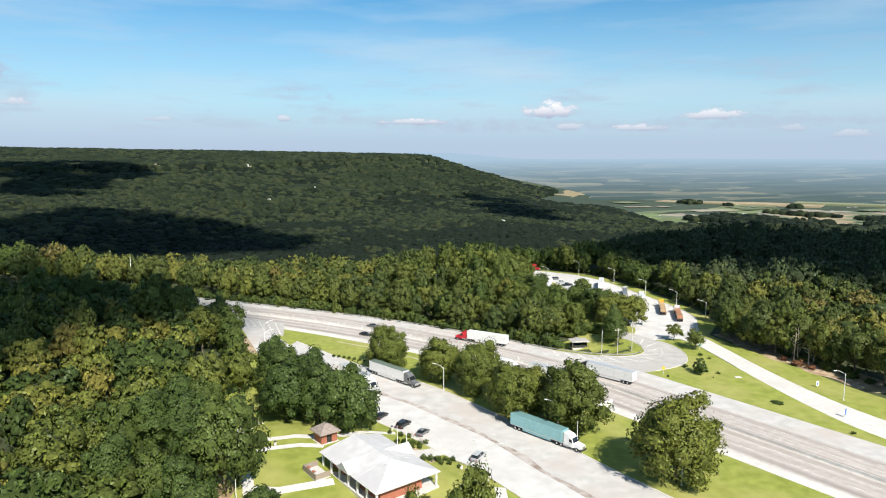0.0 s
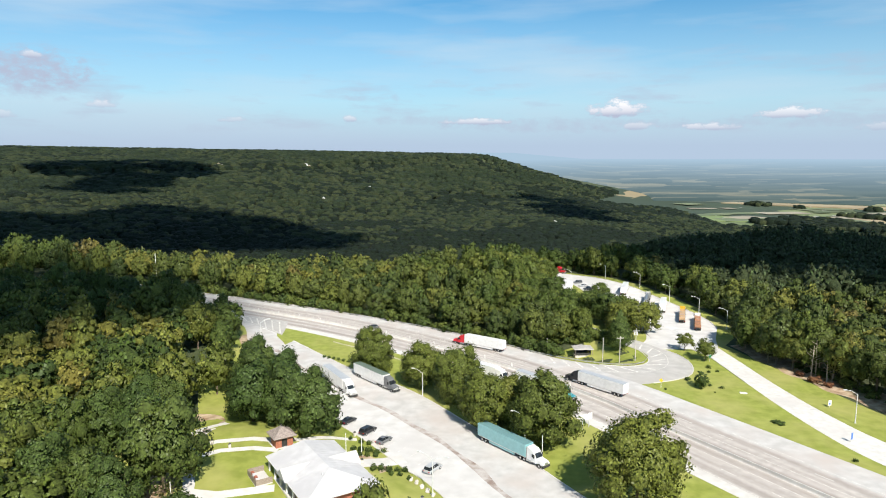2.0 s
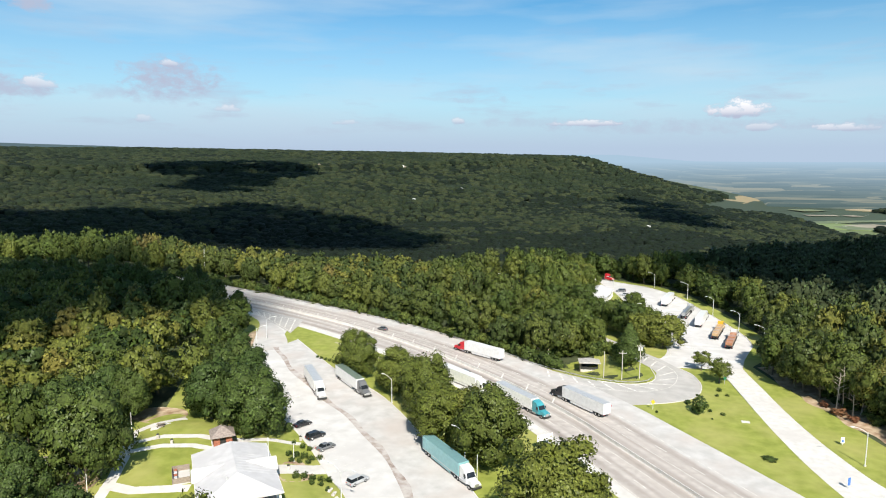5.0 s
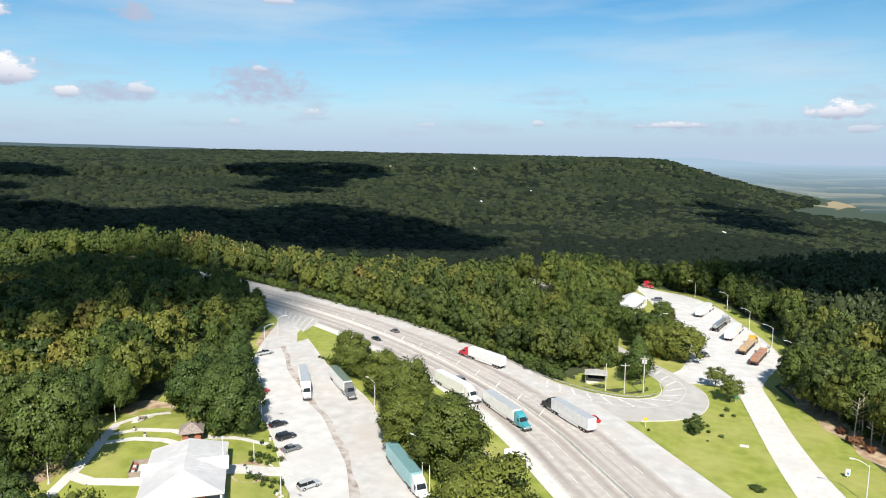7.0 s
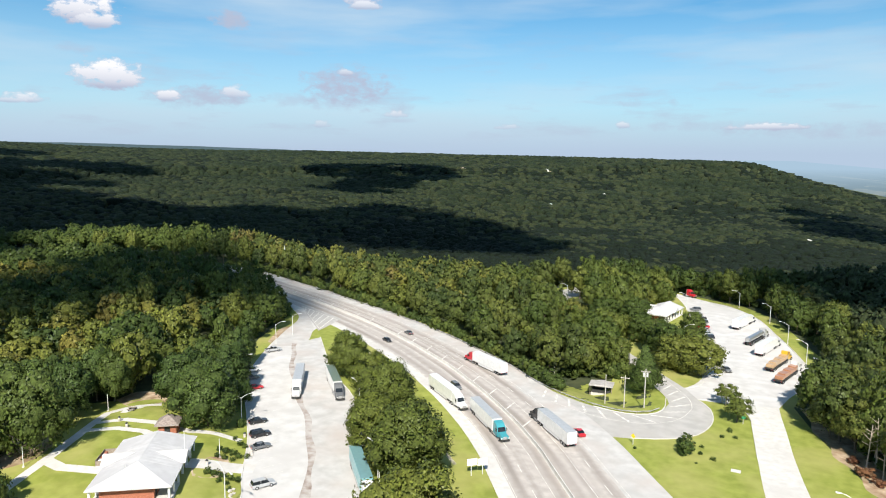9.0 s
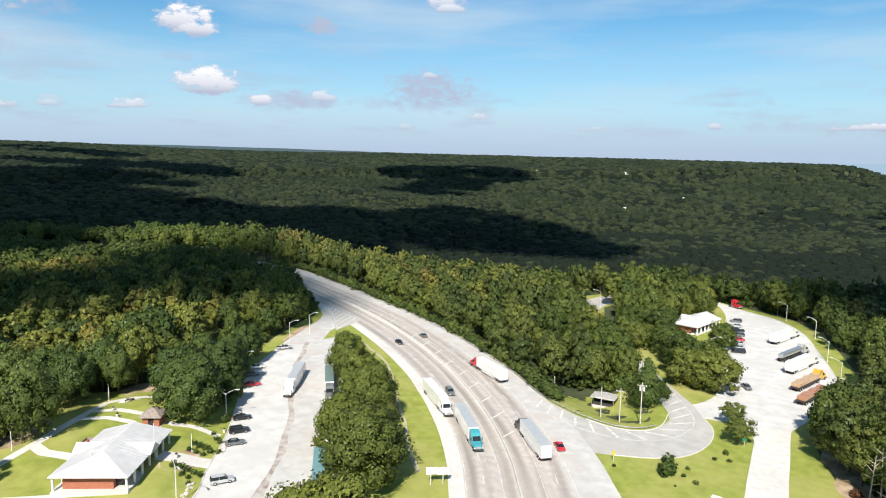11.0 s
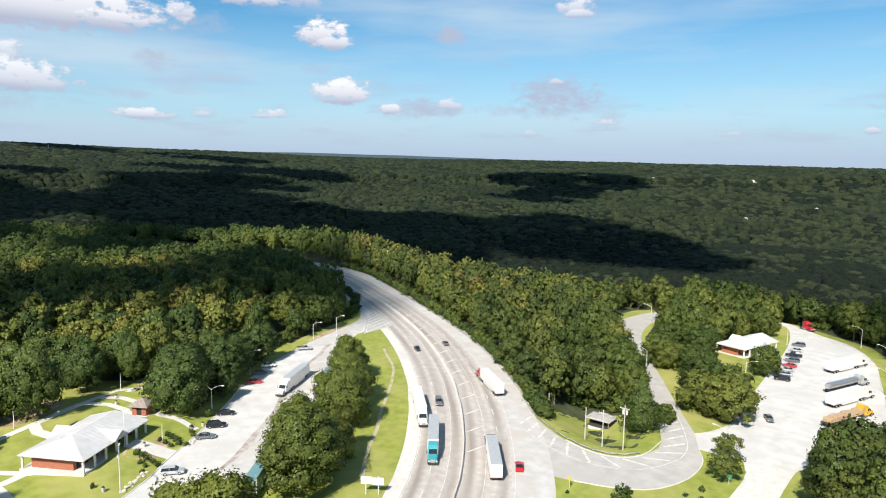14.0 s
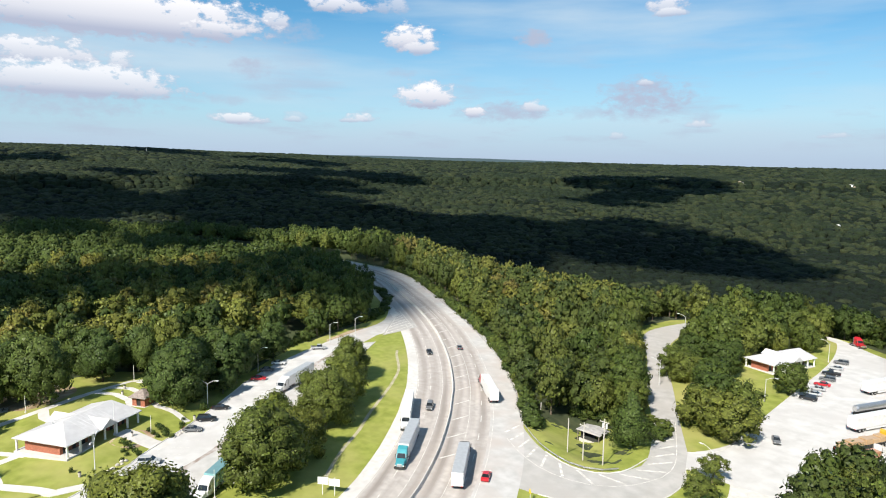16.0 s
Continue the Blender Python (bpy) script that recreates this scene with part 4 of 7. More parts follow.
def place_trees():
    # row in the grass between truck lane and highway
    for i, (x, y, h, r) in enumerate([(50, 133.2, 20.2, 9.6), (32.8, 160.2, 18.4, 9.2), (18.8, 168.4, 15, 7.7), (10.5, 186.0, 15.8, 7.4), (-1.0, 197.2, 14.6, 7.1), (-18.2, 209.4, 14.8, 6.8), (24.6, 172.4, 13.0, 6.2)]):
        tree(x, y, h, r, HERO[i % 4], HERO_TRUNK[i % 2], "full green shade tree on the grass beside the truck lane", group="trees beside the truck lane")
    for i, (x, y, h, r) in enumerate([(-23.8, 157.8, 17.5, 7.8), (-32, 163.5, 16.5, 7.0), (-41, 165, 17, 7.2), (-37, 178, 16, 6.5), (-44.5, 175, 16.5, 6.6), (-61, 159, 15, 5.6), (-44.8, 127.2, 21.5, 8.0), (-49, 116, 14, 5.2), (-55, 118.5, 15, 5.6), (-64, 119, 16, 6.4), (-43, 108, 13, 5.2), (-60, 145.4, 16.5, 6.4), (-68, 144, 16, 6.5), (-66, 157, 15.5, 6), (-46.5, 187, 15, 5.8), (-53, 198, 14, 5.2), (-32, 110, 11, 4.6), (-28.7, 172.3, 8.6, 3.8)]):
        tree(x, y, h, r, LAWN_CROWN[i % 3], LAWN_TRUNK[i % 2], "broad green shade tree with a short trunk on the lawn", group="trees on the lawn")
    for i, (x, y, h, r) in enumerate([(4.5, 92.5, 23.5, 5.8), (-3.4, 91.2, 21, 4.2)]):
        tree(x, y, h, r, HERO[(i + 1) % 4], HERO_TRUNK[i % 2], "light green young tree beside the restroom building", group="trees by the building")
    tree(64.8, 242.4, 14, 5.9, CEDAR, HERO_TRUNK[0], "dense dark green conifer on the bank beside the ramp", z=float(land(np.array([[64.8, 242.4]]))[0]), name="conifer")
    tree(87.2, 241.6, 7.0, 3.7, YOUNG[0], LAWN_TRUNK[0], "small green tree on the ramp island", group="trees on the island")
    tree(91.0, 230.5, 7.6, 4.2, YOUNG[1], LAWN_TRUNK[0], "small spreading tree with a pale trunk on the island", group="trees on the island")
    for i, (x, y, h, r) in enumerate([(77, 266, 13, 7.4), (69, 268, 12.5, 7.0), (66, 277, 14, 7.4), (72.5, 279, 12.5, 6.2), (60, 287, 13, 6.6), (68.3, 316.5, 10.5, 5.4), (36, 303, 11, 6.2), (43, 300, 10, 6.2), (33, 318, 12, 6.5), (52, 299, 11, 5.6), (46, 316, 13, 6.6), (40, 326, 13, 6.4), (40, 338, 13, 6), (47, 372, 12, 5.4), (45, 384, 12, 5.2), (38, 392, 13, 6), (41, 360, 12, 5)]):
        tree(x, y, h, r, MID[i % 3], LAWN_TRUNK[i % 2], "dark green tree beside the truck lot", group="trees beside the truck lot")
    for i, (x, y, h, r) in enumerate([(47, 264, 15, 5.6), (41, 271.5, 16, 5.8), (35, 279, 15, 5.4), (29, 287, 16.5, 5.8), (22.5, 296, 15.5, 5.6), (16, 304, 16, 5.6), (9, 313, 15, 5.4), (2, 322, 15, 5.2), (53, 257.5, 12, 4.8)]):
        tree(x, y, h, r, MID[i % 3], WOOD_TRUNK, "dark green tree leaning over the edge of the ramp", z=float(land(np.array([[x, y]], float))[0]), group="trees along the ramp")
    for i, (x, y, h, r) in enumerate([(112, 232, 12, 5.4), (113, 241, 13, 5.8), (111.5, 250, 13, 5.6), (117, 224, 13, 5.6), (119, 236, 15, 6.4), (119, 248, 15, 6.4), (123.5, 221, 15, 6.2), (127.5, 212, 15.5, 6.4), (131, 202, 16, 6.4), (134, 192, 15, 6)]):
        tree(x, y, h, r, BEND[i % 3], HERO_TRUNK[i % 2], "olive green tree at the bend of the exit road", group="trees by the exit road")


place_trees()


def forest():
    rng = np.random.default_rng(5)
    step = 9.7
    gx, gy = np.meshgrid(np.arange(-700, 420, step), np.arange(-125, 640, step))
    p = np.stack([gx.ravel(), gy.ravel()], 1) + rng.uniform(-0.42, 0.42, (gx.size, 2)) * step
    zone2 = offset_line(BARRIER, 21.6) + offset_line(BARRIER, -22)[::-1]
    free = ~(inside(p, Z1) | inside(p, Z3) | inside(p, zone2))
    near = np.minimum(far_from(p, Z1), np.minimum(far_from(p, Z3), far_from(p, zone2)))
    hut, shed = [(36, 316), (64, 316), (70, 366), (40, 372)], [(30, 236), (55, 222), (76, 226), (72, 240), (60, 254), (44, 253), (34, 243)]
    free &= (near > 1.2) & ~inside(p, hut) & ~inside(p, shed) & (far_from(p, STRIP_LAWN) > 4.5)
    # what can come into view
    a0 = np.degrees(np.arctan2(-p[:, 0], p[:, 1]))
    a1 = np.degrees(np.arctan2(-(p[:, 0] - 161), p[:, 1] - 110))
    seen = (a0 > -38) & (a1 < 92) & (np.hypot(p[:, 0], p[:, 1]) > 70) & (p[:, 1] > 30)
    under = ~seen & (np.abs(p[:, 0] - 90) < 240) & (p[:, 1] < 170) & (rng.uniform(0, 1, len(p)) < 0.36)
    free &= seen | under
    out = np.where(inside(p, EDGE), 0, far_from(p, EDGE))
    free &= out < 90
    r0 = np.hypot(p[:, 0] - 40, p[:, 1] - 120)
    free &= r0 < 540
    p, near, r0, under = p[free], near[free], r0[free], under[free]
    r0 = np.where(under, 400, r0)
    near = np.where(under, 99, near)
    z = land(p)
    h = rng.uniform(12, 19.5, len(p)) * (0.85 + 0.3 * soft_noise(p[:, 0], p[:, 1], 45, 9))
    h = h * (1 + 0.28 * np.exp(-((p[:, 0] + 210) / 90) ** 2 - ((p[:, 1] - 345) / 60) ** 2))
    r = rng.uniform(4.5, 7.0, len(p))
    tint = np.clip(soft_noise(p[:, 0], p[:, 1], 40, 21) * 0.35 + rng.uniform(-0.1, 0.72, len(p)), 0, 0.99)
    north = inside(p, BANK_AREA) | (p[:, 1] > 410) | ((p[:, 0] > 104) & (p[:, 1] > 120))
    order = np.argsort(near + 0.35 * np.clip(r0 - 120, 0, None) / 10)
    count = 200
    for i in order[:count]:
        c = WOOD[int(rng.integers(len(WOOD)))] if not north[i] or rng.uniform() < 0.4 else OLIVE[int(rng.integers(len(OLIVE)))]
        tree(float(p[i, 0]), float(p[i, 1]), float(h[i]), float(r[i]), c, WOOD_TRUNK, "green broadleaf tree at the edge of the wood", float(z[i]), group="trees at the forest edge", turn=float(rng.uniform(0, 360)))
    rest = order[count:]
    kinds = {"near": [crown(rng, 20, 360, 0.038, foot=0.3) for _ in range(5)], "far": [crown(rng, 16, 76, 0.05, foot=0.34, big=1.25, coarse=True) for _ in range(5)]}
    # hill trees are pines; their dark colour also deepens the cloud shade there
    pines = (p[rest, 0] > 112) & (p[rest, 1] > 285)
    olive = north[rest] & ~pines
    lush = ~olive & ~pines
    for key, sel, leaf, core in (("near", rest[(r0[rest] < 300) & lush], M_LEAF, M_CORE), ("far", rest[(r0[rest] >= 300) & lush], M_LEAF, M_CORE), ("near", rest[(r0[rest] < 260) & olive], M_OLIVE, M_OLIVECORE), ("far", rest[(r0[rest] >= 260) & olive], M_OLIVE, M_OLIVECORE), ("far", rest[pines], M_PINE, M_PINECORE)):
        # lowered far tone puts thin cloud shade into the leaf colour
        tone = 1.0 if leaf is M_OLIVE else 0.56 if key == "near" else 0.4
        V, Q, CV, CF, T, CT, NL, NC, nv, nc = [], [], [], [], [], [], [], [], 0, 0
        for i in sel:
            v, q, cv, cf, nm = kinds[key][int(rng.integers(5))]
            a = rng.uniform(0, math.tau)
            turn = np.array([[math.cos(a), -math.sin(a), 0], [math.sin(a), math.cos(a), 0], [0, 0, 1]])
            m = turn @ np.diag([2 * r[i], 2 * r[i], h[i]])
            NL.append(nm[:len(v)] @ turn.T), NC.append(nm[len(v):] @ turn.T)
            o = np.array([p[i, 0], p[i, 1], z[i]])
            V.append(v @ m.T + o), Q.append(q + nv), CV.append(cv @ m.T + o), CF.append(cf + nc)
            T.append(np.full(len(v), tint[i] * tone)), CT.append(np.full(len(cv), tint[i] * tone))
            nv, nc = nv + len(v), nc + len(cv)
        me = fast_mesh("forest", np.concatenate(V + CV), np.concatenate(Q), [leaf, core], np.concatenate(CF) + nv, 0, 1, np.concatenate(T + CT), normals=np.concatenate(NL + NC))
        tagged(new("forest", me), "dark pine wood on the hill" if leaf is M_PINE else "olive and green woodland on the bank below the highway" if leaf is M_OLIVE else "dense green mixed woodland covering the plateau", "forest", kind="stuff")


forest()


def far_forest():
    """Single low crowns over valley, slopes and mesa, past the plateau's edge."""
    rng = np.random.default_rng(77)
    c0 = np.array([70.0, 50.0])
    V, F, T, n = [], [], [], 0
    half = ICO_F[(ICO_V[ICO_F][:, :, 2].mean(1) > -0.5)]
    for r0, r1, step in ((400, 1000, 10.4), (1000, 1650, 13.2), (1650, 2700, 19.5), (2700, 4200, 27.0)):
        g = np.arange(-r1, r1, step)
        gx, gy = np.meshgrid(g, g)
        p = np.stack([gx.ravel(), gy.ravel()], 1) + rng.uniform(-0.5, 0.5, (gx.size, 2)) * step + c0
        d = np.hypot(p[:, 0] - c0[0], p[:, 1] - c0[1])
        az = np.degrees(np.arctan2(-(p[:, 0] - c0[0]), p[:, 1] - c0[1]))
        p = p[(d >= r0) & (d < r1) & (az > -34) & (az < 94)]
        out = np.where(inside(p, EDGE), -1.0, far_from(p, EDGE))
        rim = np.where(inside(p, MESA), -far_from(p, RIM, False), far_from(p, RIM, False))
        plain = (rim > 560 + 160 * soft_noise(p[:, 0], p[:, 1], 120, 4)) & (p[:, 0] > 560) & (p[:, 1] > 1480 + 300 * soft_noise(p[:, 0], p[:, 1], 150, 8))
        plain &= soft_noise(p[:, 0], p[:, 1], 95, 52) * 0.7 + soft_noise(p[:, 0], p[:, 1], 330, 53) * 0.5 < 0.72
        lost = (rim > 545) & (np.hypot(p[:, 0], p[:, 1]) > 2600)
        inner = (out < 85) & (np.hypot(p[:, 0] - 40, p[:, 1] - 120) < 540)
        foot = (p[:, 0] > 300 + 120 * soft_noise(p[:, 0], p[:, 1], 120, 61) - 0.22 * np.clip(p[:, 1] - 2200, 0, 900)) & (p[:, 1] > 2200)
        foot &= soft_noise(p[:, 0], p[:, 1], 95, 52) * 0.7 + soft_noise(p[:, 0], p[:, 1], 330, 53) * 0.5 < 0.72
        foot &= rim > 500
        p = p[~plain & ~lost & ~inner & ~foot]
        z = land(p)
        k = rng.uniform(0.75, 1.35, len(p))
        w = step * 0.62 * k
        h = np.minimum(step * 0.62, 10) * rng.uniform(0.8, 1.5, len(p))
        a = rng.uniform(0, math.tau, len(p))
        lump = 1 + rng.uniform(-0.28, 0.28, (len(p), len(ICO_V)))
        base = ICO_V[None] * lump[:, :, None]
        base[..., 2] = np.minimum(base[..., 2], 0.72)
        x = base[..., 0] * np.cos(a)[:, None] - base[..., 1] * np.sin(a)[:, None]
        y = base[..., 0] * np.sin(a)[:, None] + base[..., 1] * np.cos(a)[:, None]
        v = np.stack([p[:, :1] + x * w[:, None], p[:, 1:] + y * w[:, None], z[:, None] + 6 + base[..., 2] * h[:, None]], 2)
        V.append(v.reshape(-1, 3))
        F.append((half[None] + (np.arange(len(p)) * len(ICO_V))[:, None, None]).reshape(-1, 3) + n)
        n += len(p) * len(ICO_V)
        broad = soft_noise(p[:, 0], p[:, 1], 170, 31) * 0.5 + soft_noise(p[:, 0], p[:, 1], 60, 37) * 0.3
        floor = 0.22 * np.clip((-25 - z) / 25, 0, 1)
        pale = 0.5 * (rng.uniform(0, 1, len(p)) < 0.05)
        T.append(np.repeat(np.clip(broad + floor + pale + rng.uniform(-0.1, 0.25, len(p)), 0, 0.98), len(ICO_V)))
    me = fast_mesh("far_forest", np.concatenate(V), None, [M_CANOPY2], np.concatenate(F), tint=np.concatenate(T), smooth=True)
    tagged(new("far_forest", me), "endless dark green forest over valley and long mesa", "forest", kind="stuff")


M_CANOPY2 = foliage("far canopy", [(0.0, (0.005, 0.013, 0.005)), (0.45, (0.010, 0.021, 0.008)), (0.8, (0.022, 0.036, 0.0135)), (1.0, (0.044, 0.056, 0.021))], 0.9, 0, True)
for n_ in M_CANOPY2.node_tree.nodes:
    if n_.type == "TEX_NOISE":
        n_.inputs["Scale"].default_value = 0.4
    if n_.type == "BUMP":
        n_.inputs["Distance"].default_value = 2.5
for n_ in M_CANOPY2.node_tree.nodes:
    if n_.type == "OBJECT_INFO":
        M_CANOPY2.node_tree.links.remove(n_.outputs["Random"].links[0])
far_forest()

# ---- unseen clouds, added so that their shadows lie on the land ----
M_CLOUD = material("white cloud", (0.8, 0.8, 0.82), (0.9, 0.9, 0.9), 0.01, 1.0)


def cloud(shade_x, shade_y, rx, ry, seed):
    """A flat-bottomed heap of vapour 900 m up, out of view, set between the sun and the place to be shaded."""
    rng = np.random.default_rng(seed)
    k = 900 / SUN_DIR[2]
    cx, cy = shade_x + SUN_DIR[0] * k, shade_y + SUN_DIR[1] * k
    V, F = [], []
    n = 26
    for i in range(n):
        a, q = rng.uniform(0, math.tau), math.sqrt(rng.uniform(0, 1)) * 0.92
        s = rng.uniform(0.16, 0.36) * (1.15 - 0.6 * q)
        c = np.array([math.cos(a) * q * rx, math.sin(a) * q * ry, rng.uniform(0, 20)])
        v = ICO2_V * np.array([s * rx + 12, s * ry + 12, (s * min(rx, ry) + 8) * 0.55])
        v[:, 2] = np.where(v[:, 2] < 0, v[:, 2] * 0.25, v[:, 2])
        F.append(ICO2_F + i * len(ICO2_V))
        V.append(v + c)
    me = fast_mesh("cloud", np.concatenate(V), None, [M_CLOUD], np.concatenate(F), smooth=True)
    ob = new("cloud", me)
    ob.location = (cx, cy, 900)
    tagged(ob, "unseen white heaped fair-weather cloud high up, placed to shade the land", "cloud", "clouds over the valley")


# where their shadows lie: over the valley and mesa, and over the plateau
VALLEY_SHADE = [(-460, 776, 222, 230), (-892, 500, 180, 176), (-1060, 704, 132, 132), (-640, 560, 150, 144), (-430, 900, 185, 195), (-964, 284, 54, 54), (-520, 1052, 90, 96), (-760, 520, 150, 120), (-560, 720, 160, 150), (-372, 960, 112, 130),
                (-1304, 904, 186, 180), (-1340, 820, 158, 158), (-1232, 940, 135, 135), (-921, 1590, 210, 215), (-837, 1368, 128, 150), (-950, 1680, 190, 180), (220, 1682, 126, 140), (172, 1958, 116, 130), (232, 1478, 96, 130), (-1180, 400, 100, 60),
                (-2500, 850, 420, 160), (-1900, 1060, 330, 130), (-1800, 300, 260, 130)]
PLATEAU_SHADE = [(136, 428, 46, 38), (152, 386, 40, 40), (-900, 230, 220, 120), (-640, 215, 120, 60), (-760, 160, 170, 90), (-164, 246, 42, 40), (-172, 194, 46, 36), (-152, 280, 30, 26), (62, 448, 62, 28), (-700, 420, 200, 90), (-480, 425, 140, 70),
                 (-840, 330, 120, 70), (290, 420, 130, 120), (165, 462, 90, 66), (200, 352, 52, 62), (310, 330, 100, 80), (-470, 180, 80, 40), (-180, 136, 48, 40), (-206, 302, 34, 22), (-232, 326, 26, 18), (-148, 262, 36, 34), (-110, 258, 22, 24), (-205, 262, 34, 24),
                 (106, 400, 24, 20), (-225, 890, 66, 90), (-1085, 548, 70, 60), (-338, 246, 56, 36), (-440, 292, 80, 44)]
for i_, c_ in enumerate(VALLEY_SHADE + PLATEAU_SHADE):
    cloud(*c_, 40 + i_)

# ---- materials of things ----
M_BRICK = material("red brick", (0.26, 0.085, 0.05), (0.40, 0.15, 0.09), 5, 0.85, 0.2)
M_ROOF = material("pale metal roof", (0.47, 0.46, 0.465), (0.55, 0.54, 0.545), 0.5, 0.75, 0.05, (0.46, 0.45, 0.46), 0.15)
M_SHINGLE = material("grey-brown shingles", (0.20, 0.16, 0.14), (0.32, 0.27, 0.24), 3, 0.9, 0.3)
M_SHEDROOF = material("weathered grey roof", (0.32, 0.30, 0.29), (0.46, 0.44, 0.42), 1, 0.7, 0.1)
M_TRIM = material("white painted trim", (0.72, 0.71, 0.68), (0.82, 0.81, 0.79), 2, 0.6)
M_DARK = material("dark opening", (0.015, 0.015, 0.015), (0.035, 0.035, 0.035), 2, 0.6)
M_GLASS = material("dark window glass", (0.012, 0.015, 0.018), (0.025, 0.03, 0.035), 1, 0.08)
M_STEEL = material("galvanised steel", (0.54, 0.54, 0.54), (0.68, 0.68, 0.67), 3, 0.5, 0.0, metal=0.15)
M_WOOD = material("weathered timber pole", (0.20, 0.16, 0.12), (0.32, 0.27, 0.22), 5, 0.9, 0.2)
M_POLE = material("bleached timber pole", (0.40, 0.37, 0.33), (0.56, 0.52, 0.48), 5, 0.9, 0.2)
M_TYRE = material("tyre rubber", (0.015, 0.015, 0.015), (0.03, 0.03, 0.03), 8, 0.85)
M_RIM = material("alloy rim", (0.5, 0.5, 0.5), (0.65, 0.65, 0.65), 5, 0.3, metal=0.8)
M_CHASSIS = material("black chassis", (0.02, 0.02, 0.02), (0.05, 0.05, 0.045), 4, 0.7)
M_SIGNY = material("yellow sign face", (0.75, 0.5, 0.02), (0.8, 0.55, 0.03), 4, 0.5)
M_SIGNB = material("blue sign face", (0.05, 0.15, 0.45), (0.06, 0.18, 0.5), 4, 0.5)
M_SIGNG = material("green sign face", (0.02, 0.2, 0.09), (0.03, 0.24, 0.1), 4, 0.5)
M_STONE = material("pale boulders", (0.40, 0.36, 0.32), (0.62, 0.58, 0.53), 1.5, 0.9, 0.4)
M_BUSH = foliage("shrub leaves", [(0, (0.03, 0.06, 0.014)), (0.6, (0.06, 0.1, 0.02)), (1, (0.1, 0.13, 0.03))])
M_DEAD = material("bare weathered wood", (0.26, 0.22, 0.18), (0.42, 0.37, 0.31), 4, 0.9, 0.3)
M_DRY = material("pale dry scrub", (0.30, 0.22, 0.12), (0.42, 0.34, 0.2), 1, 0.95)
M_LENS = material("lamp glass", (0.6, 0.6, 0.58), (0.75, 0.75, 0.72), 4, 0.3)
M_RED = material("red tail lamp", (0.4, 0.01, 0.01), (0.5, 0.02, 0.02), 4, 0.3)
PAINTS = {}


def paint(name, c):
    """Vehicle paint: a clear coat over the colour, with road dust."""
    if name not in PAINTS:
        PAINTS[name] = material(name + " paint", tuple(0.88 * k for k in c), c, 1.2, 0.35, coat=0.4)
    return PAINTS[name]


COL = {"white": (0.74, 0.74, 0.73), "silver": (0.42, 0.43, 0.44), "grey": (0.14, 0.145, 0.15), "black": (0.015, 0.015, 0.017), "red": (0.5, 0.02, 0.03), "navy": (0.02, 0.04, 0.14),
       "teal": (0.05, 0.29, 0.34), "turquoise": (0.24, 0.46, 0.48), "sea": (0.16, 0.30, 0.32), "green": (0.015, 0.22, 0.17), "orange": (0.40, 0.19, 0.10), "yellow": (0.72, 0.42, 0.03), "tan": (0.50, 0.33, 0.18), "moss": (0.15, 0.2, 0.17)}

# ---- barrier, rails, kerbs and paint ----
tagged(bar_along("median_barrier", BARRIER[14:], [(-0.35, 0.0), (-0.14, 0.35), (-0.09, 1.05), (0.09, 1.05), (0.14, 0.35), (0.35, 0.0)], M_CONC), "pale concrete median barrier along the highway", "barrier", kind="structure")
RAIL_LINE = smooth_line([(-300, 334), (-232, 343), (-178, 337.5), (-140, 323.5), (-112, 312.5), (-75, 297), (-45, 283.5), (-15, 268), (7, 254), (21, 244.5), (35, 233), (46, 226.6), (55, 223.2), (63, 222.2), (69, 224.5), (72, 230)], 4)


def guardrail():
    e = empty("guardrail")
    for i in range(len(RAIL_LINE) - 1):
        a, b = RAIL_LINE[i], RAIL_LINE[i + 1]
        if a[0] < -230:
            continue
        bm = bmesh.new()
        dx, dy = b[0] - a[0], b[1] - a[1]
        n = math.hypot(dx, dy)
        nx, ny = -dy / n * 0.06, dx / n * 0.06
        prof = [(-1, 0.45), (1, 0.52), (-1, 0.6), (1, 0.68), (-1, 0.78)]
        lo = [bm.verts.new((a[0] + nx * k, a[1] + ny * k, z)) for k, z in prof]
        hi = [bm.verts.new((b[0] + nx * k, b[1] + ny * k, z)) for k, z in prof]
        for k in range(4):
            bm.faces.new((lo[k], hi[k], hi[k + 1], lo[k + 1]))
        bmesh.ops.solidify(bm, geom=bm.faces[:], thickness=0.02)
        part("rail", bm, M_STEEL, e)
        bm = box(bmesh.new(), a[0] - 0.08 + nx * 2, a[0] + 0.08 + nx * 2, a[1] - 0.08 + ny * 2, a[1] + 0.08 + ny * 2, -0.1, 0.78)
        part("post", bm, M_WOOD, e)
    tagged(e, "galvanised guardrail along the outer edge of the highway", "guardrail")


guardrail()


def kerb(name, pts, label="pale concrete kerb edging the paving"):
    line = smooth_line(pts, 3)
    tagged(bar_along(name, line, [(-0.1, -0.1), (-0.1, 0.2), (0.12, 0.2), (0.14, -0.1)], M_CONC), label, "kerb", kind="structure")


kerb("kerb_1", LOT_L[3:10])
kerb("kerb_2", LOT_R[3:11])
kerb("kerb_3", LOOP_OUT[3:8])
kerb("kerb_4", LOOP_IN[2:])
kerb("kerb_5", [(80, 242.5), (85, 246), (90, 244), (93.6, 236), (95.2, 225), (97.2, 208)])
kerb("kerb_6", [(75, 251), (79, 257), (78, 268), (71, 305), (62, 355)])
kerb("kerb_7", LOT2_OUT)


